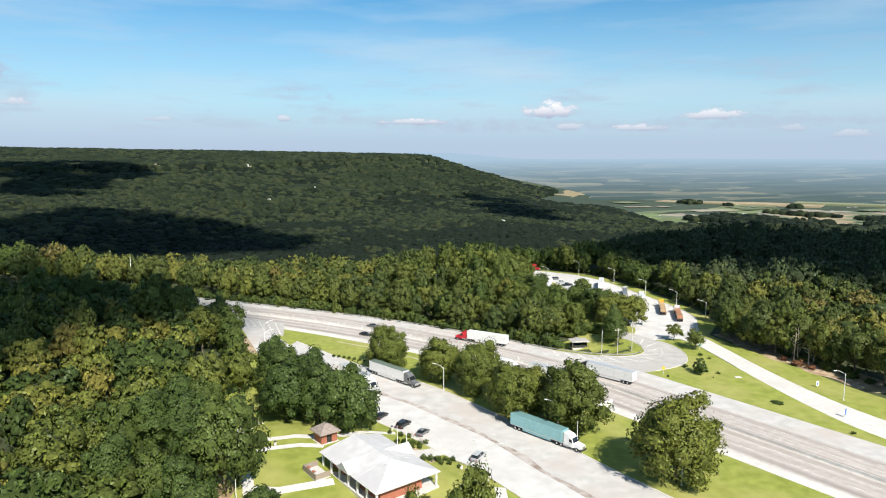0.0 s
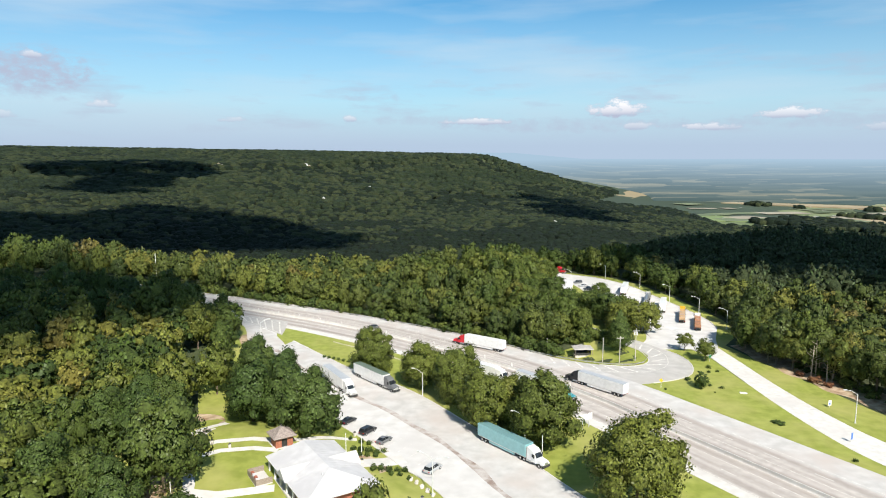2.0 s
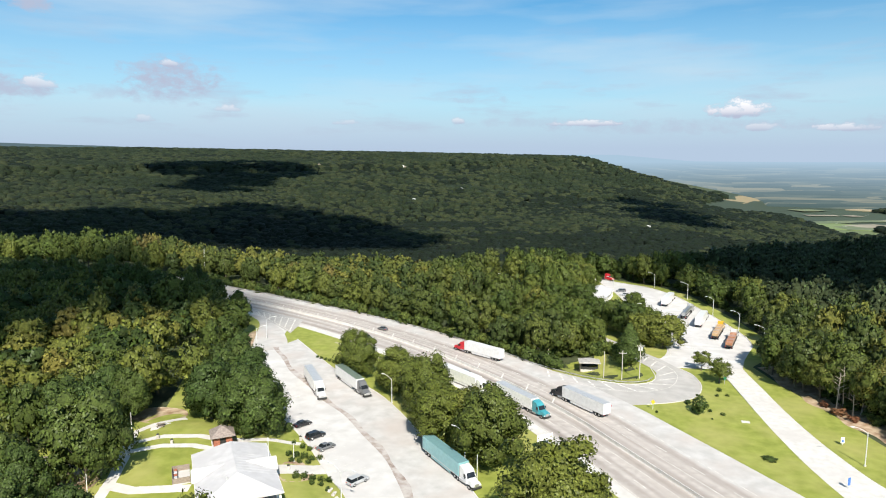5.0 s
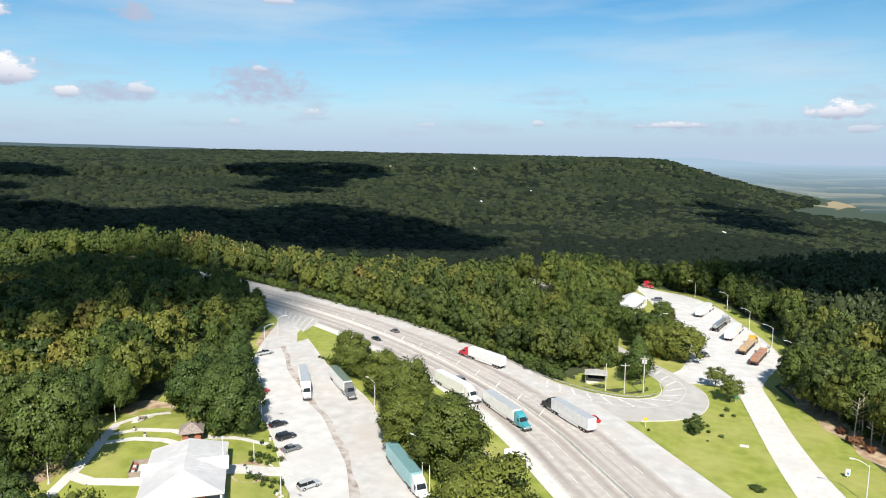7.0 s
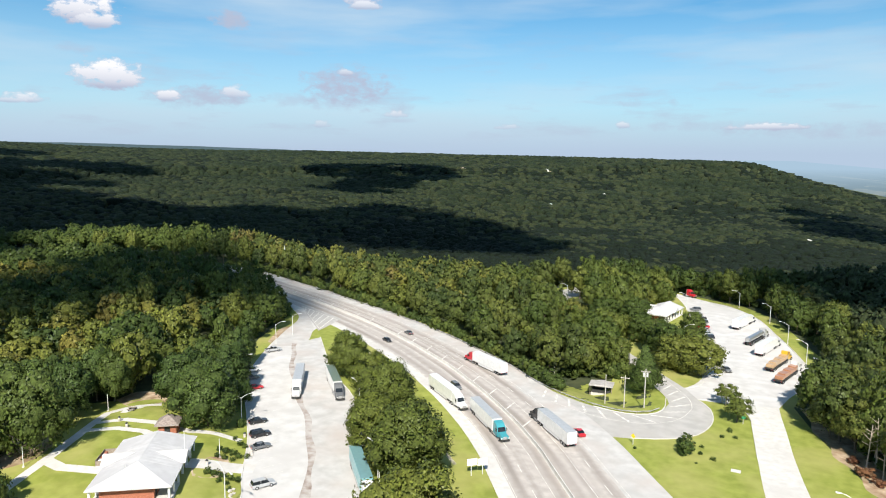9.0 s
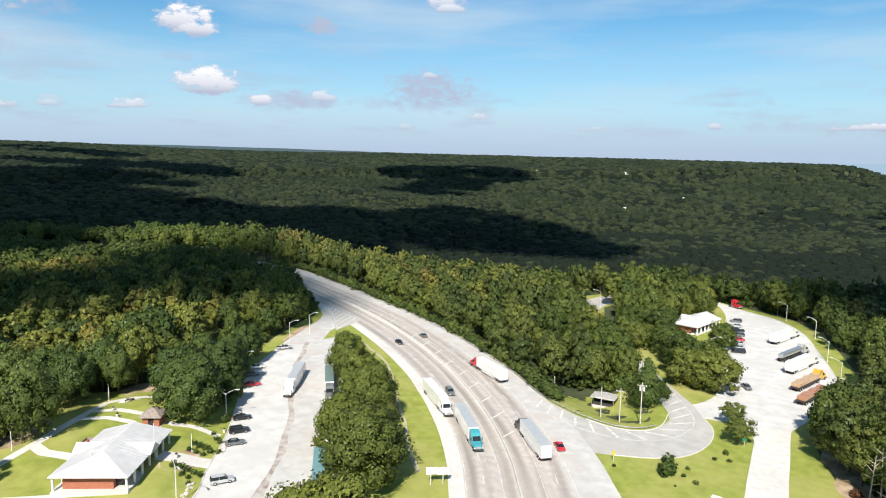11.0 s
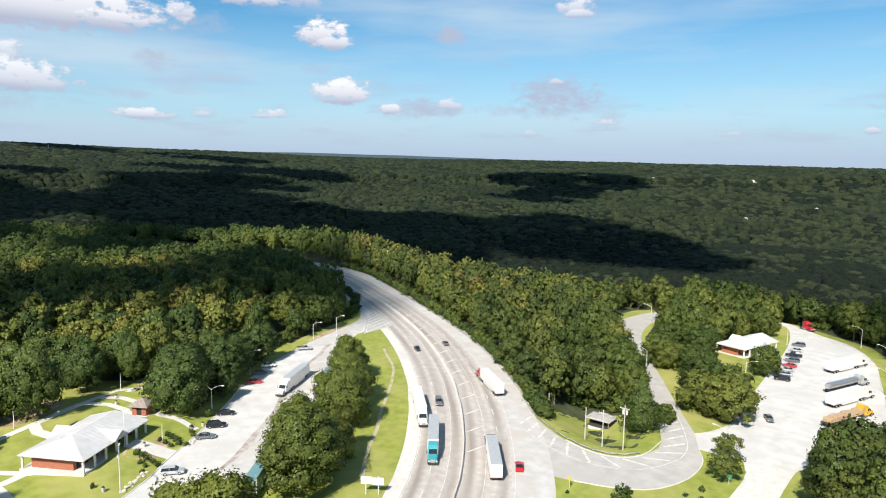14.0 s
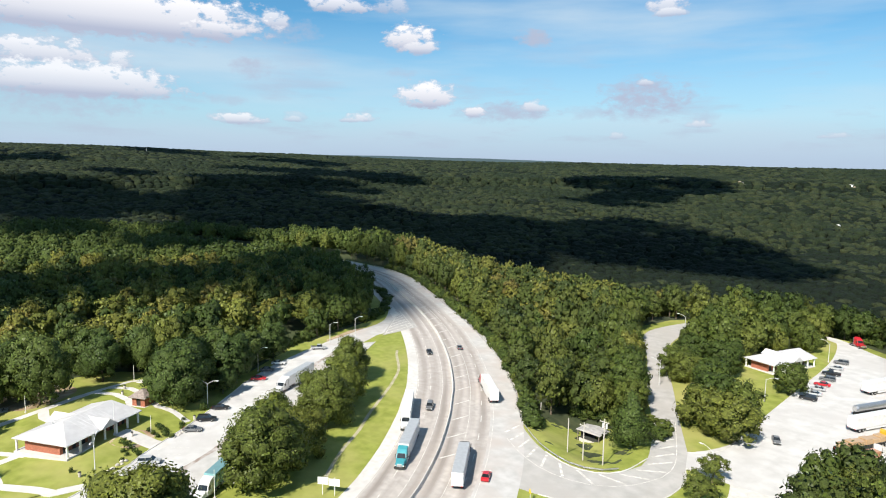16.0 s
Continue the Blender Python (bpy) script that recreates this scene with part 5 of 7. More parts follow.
def stripe(a, b, w=0.25, z=0.083):
    dx, dy = b[0] - a[0], b[1] - a[1]
    n = math.hypot(dx, dy)
    nx, ny = -dy / n * w / 2, dx / n * w / 2
    return [(a[0] + nx, a[1] + ny, z), (a[0] - nx, a[1] - ny, z), (b[0] - nx, b[1] - ny, z), (b[0] + nx, b[1] + ny, z)]


def road_paint():
    quads = []
    seg = [(offset_line(BARRIER, o), o) for o in (12.0, 8.7, 5.4, -3.2, -7.0, -10.9)]
    for line, o in seg:
        whole = abs(o) > 10 or abs(o) < 6
        for i in range(12, len(line) - 1):
            if whole or i % 3 == 0:
                a, b = line[i], line[i + 1]
                quads.append(stripe(a, b, 0.14 if whole else 0.2))
    # diagonal hatching between barrier and lane, and round the ramp
    mid, lane = offset_line(BARRIER, 0.9), offset_line(BARRIER, 5.2)
    for i in range(70, 130, 3):
        if i + 1 < len(mid):
            quads.append(stripe(mid[i], lane[max(i - 1, 0)], 0.45))
    out = smooth_line(LOOP_OUT[1:9], 4.6)
    inner = offset_line(out, -5.6)
    for i in range(1, len(out) - 1):
        a, b = out[i], inner[min(i + 1, len(inner) - 1)]
        quads.append(stripe((a[0] + (b[0] - a[0]) * 0.15, a[1] + (b[1] - a[1]) * 0.15), b, 0.6, 0.074))
    edge = offset_line(smooth_line(LOOP_OUT[2:9], 3), -6.2)
    for a, b in zip(edge, edge[1:]):
        quads.append(stripe(a, b, 0.2, 0.074))
    # gore at the end of the car park
    left = lambda f: (-97 + 34 * f, 279 - 29 * f)
    right = lambda f: (-97 + 30 * f, 279 - 12.5 * f)
    for k in range(1, 8):
        f = k / 7
        quads.append(stripe(left(f * 0.86 + 0.12), right(f * 0.9), 0.5, 0.087))
        quads.append(stripe(left(f - 1 / 7), left(f), 0.3, 0.087))
        quads.append(stripe(right(f - 1 / 7), right(f), 0.3, 0.087))
    v = np.array(quads).reshape(-1, 3)
    me = fast_mesh("road_marking", v, np.arange(len(v)).reshape(-1, 4), [M_WHITE])
    tagged(new("road_marking", me), "worn white lane lines and diagonal hatching", "road marking", kind="structure")
    # parking bays
    quads = []
    for f in range(18):
        t = f / 17
        a = (6 - 48 * t + 1.5, 142 + 50 * t + 1)
        quads.append(stripe(a, (a[0] + 2.6, a[1] + 4.6), 0.12, 0.068))
    for f in range(12):
        t = f / 11
        a = (77 - 14 * t, 308 + 52 * t)
        quads.append(stripe(a, (a[0] + 4.6, a[1] + 1.6), 0.12, 0.064))
    for f in range(9):
        t = f / 8
        a = (82 + 18 * t, 343 - 70 * t)
        quads.append(stripe(a, (a[0] + 4.2, a[1] + 17), 0.15, 0.064))
    v = np.array(quads).reshape(-1, 3)
    me = fast_mesh("bay_marking", v, np.arange(len(v)).reshape(-1, 4), [M_WHITE])
    tagged(new("bay_marking", me), "faded white parking bay lines", "road marking", kind="structure")


road_paint()


def footpath(name, pts, w=2.2, z=0.07):
    line = [pts[0]] + [(a[0] + (b[0] - a[0]) * k / 6, a[1] + (b[1] - a[1]) * k / 6) for a, b in zip(pts, pts[1:]) for k in range(1, 7)]
    tagged(lift(ribbon(name, offset_line(line, w / 2), offset_line(line, -w / 2), z, M_CONC)), "pale concrete footpath across the lawn", "footpath", kind="structure")


footpath("pavement_1", [(-34, 112), (-38, 122), (-41, 130), (-45, 138), (-51, 147), (-54, 152), (-52, 157), (-47, 163)], 2.4, 0.072)
footpath("pavement_2", [(-49, 145.5), (-44, 150), (-36, 152.5), (-30, 152)], 2.0, 0.068)
footpath("pavement_3", [(-46, 141), (-41, 145.5), (-34, 147.5), (-28, 147)], 2.0, 0.064)
footpath("pavement_4", [(-41, 127.5), (-34, 127), (-23, 130.5)], 2.6, 0.068)
footpath("pavement_5", [(-30, 152.5), (-24, 153), (-18, 156), (-12, 157.5)], 1.8, 0.068)
footpath("pavement_6", [(1, 148.5), (-5, 145), (-11, 141)], 4.4, 0.068)
footpath("pavement_7", [(-8, 130), (-13, 122), (-10, 114), (2, 115), (12, 124), (12, 130)], 2.4, 0.068)
footpath("pavement_8", [(-15, 126), (-11, 121), (-26, 108)], 1.8, 0.060)
for n_, pts_ in (("soil_1", [(-70, 128), (-58, 118), (-46, 120), (-43, 128), (-50, 136), (-60, 137)]), ("soil_2", [(-62, 160), (-52, 158), (-48, 163), (-52, 169), (-62, 168)]),
                 ("soil_3", [(105.5, 250), (108, 241), (108.5, 233), (112, 226), (112.5, 219), (117, 212), (118, 204), (122.5, 199), (124, 191), (128, 186), (138, 190), (133, 206), (128, 220), (122, 234), (114, 252)]), ("soil_4", [(-68, 226), (-61, 224), (-64, 236), (-74, 248), (-77, 243)]),
                 ("soil_5", [(-9, 140), (-5, 137.5), (-1.5, 142.5), (-7, 148.5), (-10, 146)])):
    tagged(lift(slab(n_, smooth_line(pts_ + pts_[:1], 2)[:-1], 0.045, M_DIRT)), "bare reddish soil and leaf litter", "soil", kind="structure")


def dirt_track():
    line = smooth_line([(-40, 241), (-34, 237), (-21, 229.5), (-11, 221), (-2, 212), (10, 199.5), (18, 192), (28, 181), (38, 172)], 2)
    tagged(ribbon("track", offset_line(line, 0.45), offset_line(line, -0.45), 0.036, M_TRACK), "worn footworn track across the grass", "track", kind="structure")


dirt_track()


# ---- buildings ----
def hip_roof(w, l, z0, rise, hip_a, hip_b, thick=0.22):
    """Roof over w by l (x by y) with the ridge along y, hips of the given lengths."""
    bm = bmesh.new()
    x, y = w / 2, l / 2
    e = [bm.verts.new(p) for p in ((-x, -y, z0), (x, -y, z0), (x, y, z0), (-x, y, z0))]
    a, b = bm.verts.new((0, -y + hip_a, z0 + rise)), bm.verts.new((0, y - hip_b, z0 + rise))
    u = [bm.verts.new((v.co[0], v.co[1], z0 - thick)) for v in e]
    bm.faces.new((e[0], e[1], a))
    bm.faces.new((e[1], e[2], b, a))
    bm.faces.new((e[2], e[3], b))
    bm.faces.new((e[3], e[0], a, b))
    for i in range(4):
        j = (i + 1) % 4
        bm.faces.new((u[i], u[j], e[j], e[i]))
    bm.faces.new(u[::-1])
    return bm


def brick_wall(e, name, x0, x1, y0, y1, z0, z1):
    return part(name, box(bmesh.new(), x0, x1, y0, y1, z0, z1), M_BRICK, e)


def rest_building(x, y, turn, w, l, label, z=0.0):
    e = empty("restroom_building", x, y, z, turn)
    part("floor_slab", box(bmesh.new(), -w / 2 + 0.2, w / 2 - 0.2, -l / 2 + 0.2, l / 2 - 0.2, -1.2, 0.15), M_CONC, e)
    roof = part("roof", hip_roof(w, l, 3.35, 2.4, 6.8, 1.6), M_ROOF, e, "pale grey standing-seam hip roof")
    # low cross gables over both entrances
    for sgn in (-1, 1):
        bm = bmesh.new()
        gx, gy, y0 = sgn * (w / 2 + 0.5), 2.6, 0.6
        z1 = 3.35 + 2.4 * (1 - 2.1 / (w / 2)) + 0.12
        lo = [bm.verts.new((gx, y0 + k * gy, 3.42)) for k in (-1, 1)]
        top = bm.verts.new((gx, y0, z1))
        back = bm.verts.new((sgn * 1.9, y0, z1))
        foot = [bm.verts.new((sgn * (w / 2 - 0.25), y0 + k * gy, 3.46)) for k in (-1, 1)]
        for k in (0, 1):
            bm.faces.new((lo[k], top, back, foot[k]))
        bm.faces.new((lo[0], lo[1], top))
        bmesh.ops.recalc_face_normals(bm, faces=bm.faces[:])
        part("gable", bm, M_ROOF, e)
    for k in range(int(l / 1.2)):
        yy = -l / 2 + 0.6 + k * 1.2
        if abs(yy) < l / 2 - 6.6:
            for sgn in (-1, 1):
                bm = tube(bmesh.new(), (sgn * w / 2, yy, 3.36), (0, yy, 5.76), 0.018, n=4)
                part("seam", bm, M_ROOF, roof)
    # enclosed brick rooms and the open breezeway
    for y0, y1 in ((-l / 2 + 1.6, -2.2), (4.2, l / 2 - 1.6)):
        brick_wall(e, "brick_wall", -w / 2 + 2.0, -w / 2 + 2.3, y0, y1, 0.15, 2.6)
        brick_wall(e, "brick_wall", w / 2 - 3.9, w / 2 - 3.6, y0, y1, 0.15, 2.6)
        brick_wall(e, "brick_wall", -w / 2 + 2.3, w / 2 - 3.9, y0, y0 + 0.3, 0.15, 2.6)
        brick_wall(e, "brick_wall", -w / 2 + 2.3, w / 2 - 3.9, y1 - 0.3, y1, 0.15, 2.6)
        part("fascia", box(bmesh.new(), -w / 2 + 1.9, w / 2 - 3.5, y0 - 0.1, y1 + 0.1, 2.6, 3.12), M_TRIM, e)
        for k in range(3):
            yy = y0 + (y1 - y0) * (k + 0.5) / 3
            d = part("door", box(bmesh.new(), w / 2 - 3.62, w / 2 - 3.56, yy - 0.5, yy + 0.5, 0.15, 2.25), M_DARK, e)
            part("door_frame", box(bmesh.new(), w / 2 - 3.63, w / 2 - 3.53, yy - 0.6, yy + 0.6, 2.25, 2.35), M_TRIM, d)
    n = 7
    for k in range(n):
        yy = -l / 2 + 0.7 + k * (l - 1.4) / (n - 1)
        for xx in (w / 2 - 0.6, -w / 2 + 0.6):
            part("column", box(bmesh.new(), xx - 0.2, xx + 0.2, yy - 0.2, yy + 0.2, 0.15, 3.13, 0.03), M_TRIM, e, "white square porch column")
    for sgn in (-1, 1):
        part("gutter", box(bmesh.new(), sgn * w / 2 - 0.06, sgn * w / 2 + 0.06, -l / 2, l / 2, 3.2, 3.32), M_TRIM, e)
    part("vent", tube(bmesh.new(), (-2, -6, 4.9), (-2, -6, 5.6), 0.12), M_STEEL, e)
    tagged(e, label, "building")
    return e


rest_building(-13.9, 132.8, 37.5, 15.6, 23.6, "single-storey red brick restroom building with pale metal roof", 1.3)
rest_building(51.6, 343.4, -9, 12.0, 23.4, "red brick restroom building with pale roof by the truck lot")


def kiosk(x, y, turn):
    e = empty("kiosk", x, y, rise(x, y), turn)
    part("floor_slab", box(bmesh.new(), -2.6, 2.6, -2.6, 2.6, -0.6, 0.12), M_CONC, e)
    brick_wall(e, "brick_wall", -2.1, 2.1, 1.85, 2.1, 0.12, 2.5)
    for sgn in (-1, 1):
        brick_wall(e, "brick_wall", sgn * 2.1 - 0.12, sgn * 2.1 + 0.12, -2.1, 1.85, 0.12, 2.5)
        brick_wall(e, "brick_wall", sgn * 1.35 - 0.62, sgn * 1.35 + 0.62, -2.1, -1.85, 0.12, 2.5)
    # near-black panel stands in for the shade inside the opening
    part("doorway", box(bmesh.new(), -0.73, 0.73, -1.9, -1.8, 0.12, 2.4), M_DARK, e)
    part("roof", hip_roof(6.0, 6.0, 2.75, 2.0, 2.9, 2.9, 0.18), M_SHINGLE, e, "grey-brown shingled pyramid roof")
    part("finial", tube(bmesh.new(), (0, 0, 4.6), (0, 0, 5.0), 0.12, 0.03), M_SHINGLE, e)
    e.scale = (0.92, 0.92, 0.98)
    tagged(e, "small square brick kiosk with a pyramid shingle roof", "kiosk")


kiosk(-28.2, 150.2, 38)


def picnic_shelter(x, y, turn, w, l, label, mat, z=2.5, rise=1.6):
    e = empty("picnic_shelter", x, y, 0, turn)
    part("floor_slab", box(bmesh.new(), -w / 2 + 0.5, w / 2 - 0.5, -l / 2 + 0.5, l / 2 - 0.5, -0.2, 0.1), M_CONC, e)
    part("roof", hip_roof(w, l, z, rise, w * 0.48, w * 0.48, 0.15), mat, e)
    for sx in (-1, 1):
        for sy in (-1, 1):
            part("post", box(bmesh.new(), sx * (w / 2 - 0.7) - 0.09, sx * (w / 2 - 0.7) + 0.09, sy * (l / 2 - 0.7) - 0.09, sy * (l / 2 - 0.7) + 0.09, 0.1, z - 0.1), M_WOOD, e)
    tagged(e, label, "shelter")


picnic_shelter(-54.5, 127, 30, 6.0, 6.0, "open picnic shelter with a grey pyramid roof under trees", M_SHINGLE)


def utility_shed():
    e = empty("utility_shed", 51.8, 243.6, float(land(np.array([[51.8, 243.6]]))[0]) + 0.1, 8)
    part("floor_slab", box(bmesh.new(), -3.0, 3.0, -1.9, 2.0, -1.0, 0.1), M_STONE, e)
    part("roof", hip_roof(7.2, 5.2, 2.6, 0.45, 0.2, 0.2, 0.18), M_SHEDROOF, e, "pale weathered low roof")
    for x0, x1, y0, y1 in ((-2.6, 2.6, 1.5, 1.65), (-2.75, -2.6, -1.6, 1.65), (2.6, 2.75, -1.6, 1.65)):
        part("wall", box(bmesh.new(), x0, x1, y0, y1, 0.1, 2.42), M_CHASSIS, e)
    # front coloured near-black in place of the shade under the roof
    part("front", box(bmesh.new(), -2.6, 2.6, -1.65, -1.5, 0.1, 1.0), M_CHASSIS, e)
    for sx in (-1, 1):
        part("post", box(bmesh.new(), sx * 3.2 - 0.07, sx * 3.2 + 0.07, -2.3, -2.16, -1.0, 2.42), M_WOOD, e)
    tagged(e, "small utility shed with a wide pale roof by the ramp", "shed")


utility_shed()

# ---- lamps, poles and signs ----
def street_lamp(x, y, h, turn, arms=1, label="galvanised street lamp with a curved arm"):
    e = empty("street_lamp", x, y, rise(x, y), turn)
    part("base", tube(bmesh.new(), (0, 0, -0.1), (0, 0, 0.35), 0.28, 0.24), M_CONC, e)
    part("pole", tube(bmesh.new(), (0, 0, 0.3), (0, 0, h), 0.13, 0.085), M_STEEL, e)
    for k in range(arms):
        s = 1 if k == 0 else -1
        bm = bmesh.new()
        pts = [(0, 0, h - 0.4), (s * 0.8, 0, h + 0.25), (s * 1.9, 0, h + 0.75), (s * 2.7, 0, h + 0.9)]
        for a, b in zip(pts, pts[1:]):
            tube(bm, a, b, 0.06, 0.05, 6)
        arm = part("arm", bm, M_STEEL, e)
        part("lamp_head", box(bmesh.new(), s * 3.1 - 0.5, s * 3.1 + 0.5, -0.17, 0.17, h + 0.82, h + 1.0, 0.05), M_STEEL, arm)
        part("lens", box(bmesh.new(), s * 3.15 - 0.28, s * 3.15 + 0.28, -0.12, 0.12, h + 0.77, h + 0.82), M_LENS, arm)
    tagged(e, label, "street lamp", "lamps of the rest area")


for x_, y_, h_, t_, n_ in [(-19.5, 165, 7.2, 40, 2), (-44, 189, 7.4, 40, 1), (-63, 225, 7.6, 30, 1), (-66.5, 238, 7.6, 30, 1), (28.5, 155.5, 8.4, 160, 1), (0.2, 188.5, 7.0, 160, 1), (50.5, 131, 8.6, 160, 1),
                           (9.4, 132.2, 8.2, 160, 2), (114.3, 180, 8.0, 180, 1), (107.3, 296, 7.6, 170, 1), (101.3, 323, 7.4, 170, 1), (94, 356, 7.4, 170, 1), (80, 382, 7.4, 190, 1), (112, 274, 7.6, 170, 1),
                           (40, 289, 7.6, 180, 1), (86, 243.5, 6.2, 180, 1), (67, 303, 7.0, 0, 1), (59, 364, 7.0, 170, 1), (4, 358, 7.2, 200, 1)]:
    street_lamp(x_, y_, h_, t_, n_, "galvanised street lamp with two curved arms" if n_ == 2 else "galvanised street lamp with a curved arm")


def utility_pole(x, y, h, turn, arm=True, can=True):
    e = empty("utility_pole", x, y, float(land(np.array([[x, y]], float))[0]), turn)
    part("pole", tube(bmesh.new(), (0, 0, -0.4), (0, 0, h), 0.16, 0.11), M_POLE, e)
    if arm:
        bar = part("crossarm", box(bmesh.new(), -1.2, 1.2, -0.07, 0.07, h - 0.9, h - 0.75), M_POLE, e)
        for k in (-1.05, -0.4, 0.4, 1.05):
            part("insulator", tube(bmesh.new(), (k, 0, h - 0.75), (k, 0, h - 0.5), 0.06, 0.04, 6), M_STONE, bar)
    if can:
        for k in (-0.45, 0.45):
            part("transformer", tube(bmesh.new(), (k, 0.2, h - 2.3), (k, 0.2, h - 1.2), 0.25, 0.25, 10), M_STEEL, e)
    tagged(e, "weathered wooden utility pole with crossarm and transformers" if can else "plain weathered wooden pole", "utility pole", "poles by the shed")


utility_pole(67.6, 228.4, 11.2, 10)
utility_pole(62.3, 227.6, 9.4, 10, True, False)
utility_pole(56.8, 228.3, 8.6, 10, False, False)
utility_pole(38.6, 237.3, 5.6, 10, False, False)


def plain_pole(name, x, y, h, label, category, r=0.09):
    e = empty(name, x, y, rise(x, y))
    part("base", tube(bmesh.new(), (0, 0, -0.1), (0, 0, 0.25), 0.3, 0.25), M_CONC, e)
    part("pole", tube(bmesh.new(), (0, 0, 0.2), (0, 0, h), r, r * 0.6), M_TRIM, e)
    part("cap", tube(bmesh.new(), (0, 0, h), (0, 0, h + 0.18), 0.1, 0.04), M_STEEL, e)
    tagged(e, label, category)


plain_pole("flagpole", -10.2, 139.6, 8.0, "bare white flagpole beside the brick building", "flagpole")
plain_pole("flagpole", 32.3, 150.4, 6.0, "bare grey pole at the kerb of the truck lane", "pole")
plain_pole("lawn_post", -41.4, 123.5, 4.5, "slim grey post on the lawn", "post")
plain_pole("lawn_post", -56, 153.5, 4.5, "slim grey post at the edge of the trees", "post")
plain_pole("lawn_post", -8.6, 147.6, 4.2, "slim grey lamp post among shrubs", "post")
plain_pole("mast", -166, 345, 16.0, "tall pale light mast beside the far highway bend", "mast", 0.2)


def road_sign(x, y, h, w, hh, turn, mat, label, diamond=False, two=False):
    e = empty("road_sign", x, y, 0, turn)
    for k in ((-w * 0.3, w * 0.3) if two else (0,)):
        part("post", box(bmesh.new(), k - 0.05, k + 0.05, -0.05, 0.05, -0.1, h + hh * 0.8), M_STEEL, e)
    bm = bmesh.new()
    if diamond:
        prism(bm, [(-w / 2, 0), (0, -w / 2), (w / 2, 0), (0, w / 2)], 0, 0.03)
        bm.transform(Matrix.Translation((0, -0.06, h + hh / 2)) @ Matrix.Rotation(math.pi / 2, 4, "X"))
    else:
        box(bm, -w / 2, w / 2, -0.1, -0.06, h, h + hh)
    part("panel", bm, mat, e)
    tagged(e, label, "road sign")
    return e


road_sign(70.3, 202.5, 1.6, 1.3, 1.3, -20, M_SIGNY, "yellow diamond warning sign on the grass", True)
sign_ = road_sign(113, 191, 0.5, 0.9, 1.5, 10, M_TRIM, "small white sign with a blue mark on a post", False)
part("mark", box(bmesh.new(), -0.25, 0.25, -0.13, -0.104, 0.75, 1.3), M_SIGNB, sign_)
road_sign(107.3, 167.7, 0.8, 0.7, 1.7, 35, M_SIGNB, "blue sign standing at the exit road", False)
road_sign(92.5, 230, 1.4, 1.2, 0.8, 40, M_SIGNG, "small green sign beneath the island tree", False)


def board(x, y, turn):
    """The back-lit blank side of a wide road sign seen from behind."""
    e = empty("billboard", x, y, 0, turn)
    for k in (-1.3, 1.3):
        part("post", box(bmesh.new(), k - 0.08, k + 0.08, -0.08, 0.08, -0.1, 3.9), M_STEEL, e)
    for k, z in ((-1.15, 2.35), (1.25, 2.15)):
        part("panel", box(bmesh.new(), k - 1.15, k + 1.15, -0.16, -0.09, z, z + 1.55), M_TRIM, e)
    tagged(e, "blank white panels of a wide roadside sign", "road sign")


board(44.3, 170, 45)

# ---- vehicles; the front looks along +y ----
def wheel(e, x, y, r, w, rim=True):
    s = 1 if x > 0 else -1
    bm = bmesh.new()
    tube(bm, (x - s * w, y, r), (x, y, r), r, r, 14)
    t = part("wheel", bm, M_TYRE, e)
    if rim:
        part("rim", tube(bmesh.new(), (x - s * 0.02, y, r), (x + s * 0.012, y, r), r * 0.58, r * 0.5, 10), M_RIM, t)


def side_body(bm, prof, half, inset=0.0, bevel=0.05):
    """A body from its side outline (y, z), as wide as 2 * half at the bottom and narrower by inset at the top."""
    zs = [z for _, z in prof]
    lo, hi = min(zs), max(zs)
    L = [bm.verts.new((-(half - inset * (z - lo) / (hi - lo)), y, z)) for y, z in prof]
    R = [bm.verts.new(((half - inset * (z - lo) / (hi - lo)), y, z)) for y, z in prof]
    n = len(prof)
    bm.faces.new(L)
    bm.faces.new(R[::-1])
    for i in range(n):
        j = (i + 1) % n
        bm.faces.new((L[j], L[i], R[i], R[j]))
    bmesh.ops.recalc_face_normals(bm, faces=bm.faces[:])
    if bevel:
        bmesh.ops.bevel(bm, geom=bm.edges[:], offset=bevel, segments=2, affect="EDGES")
    return bm


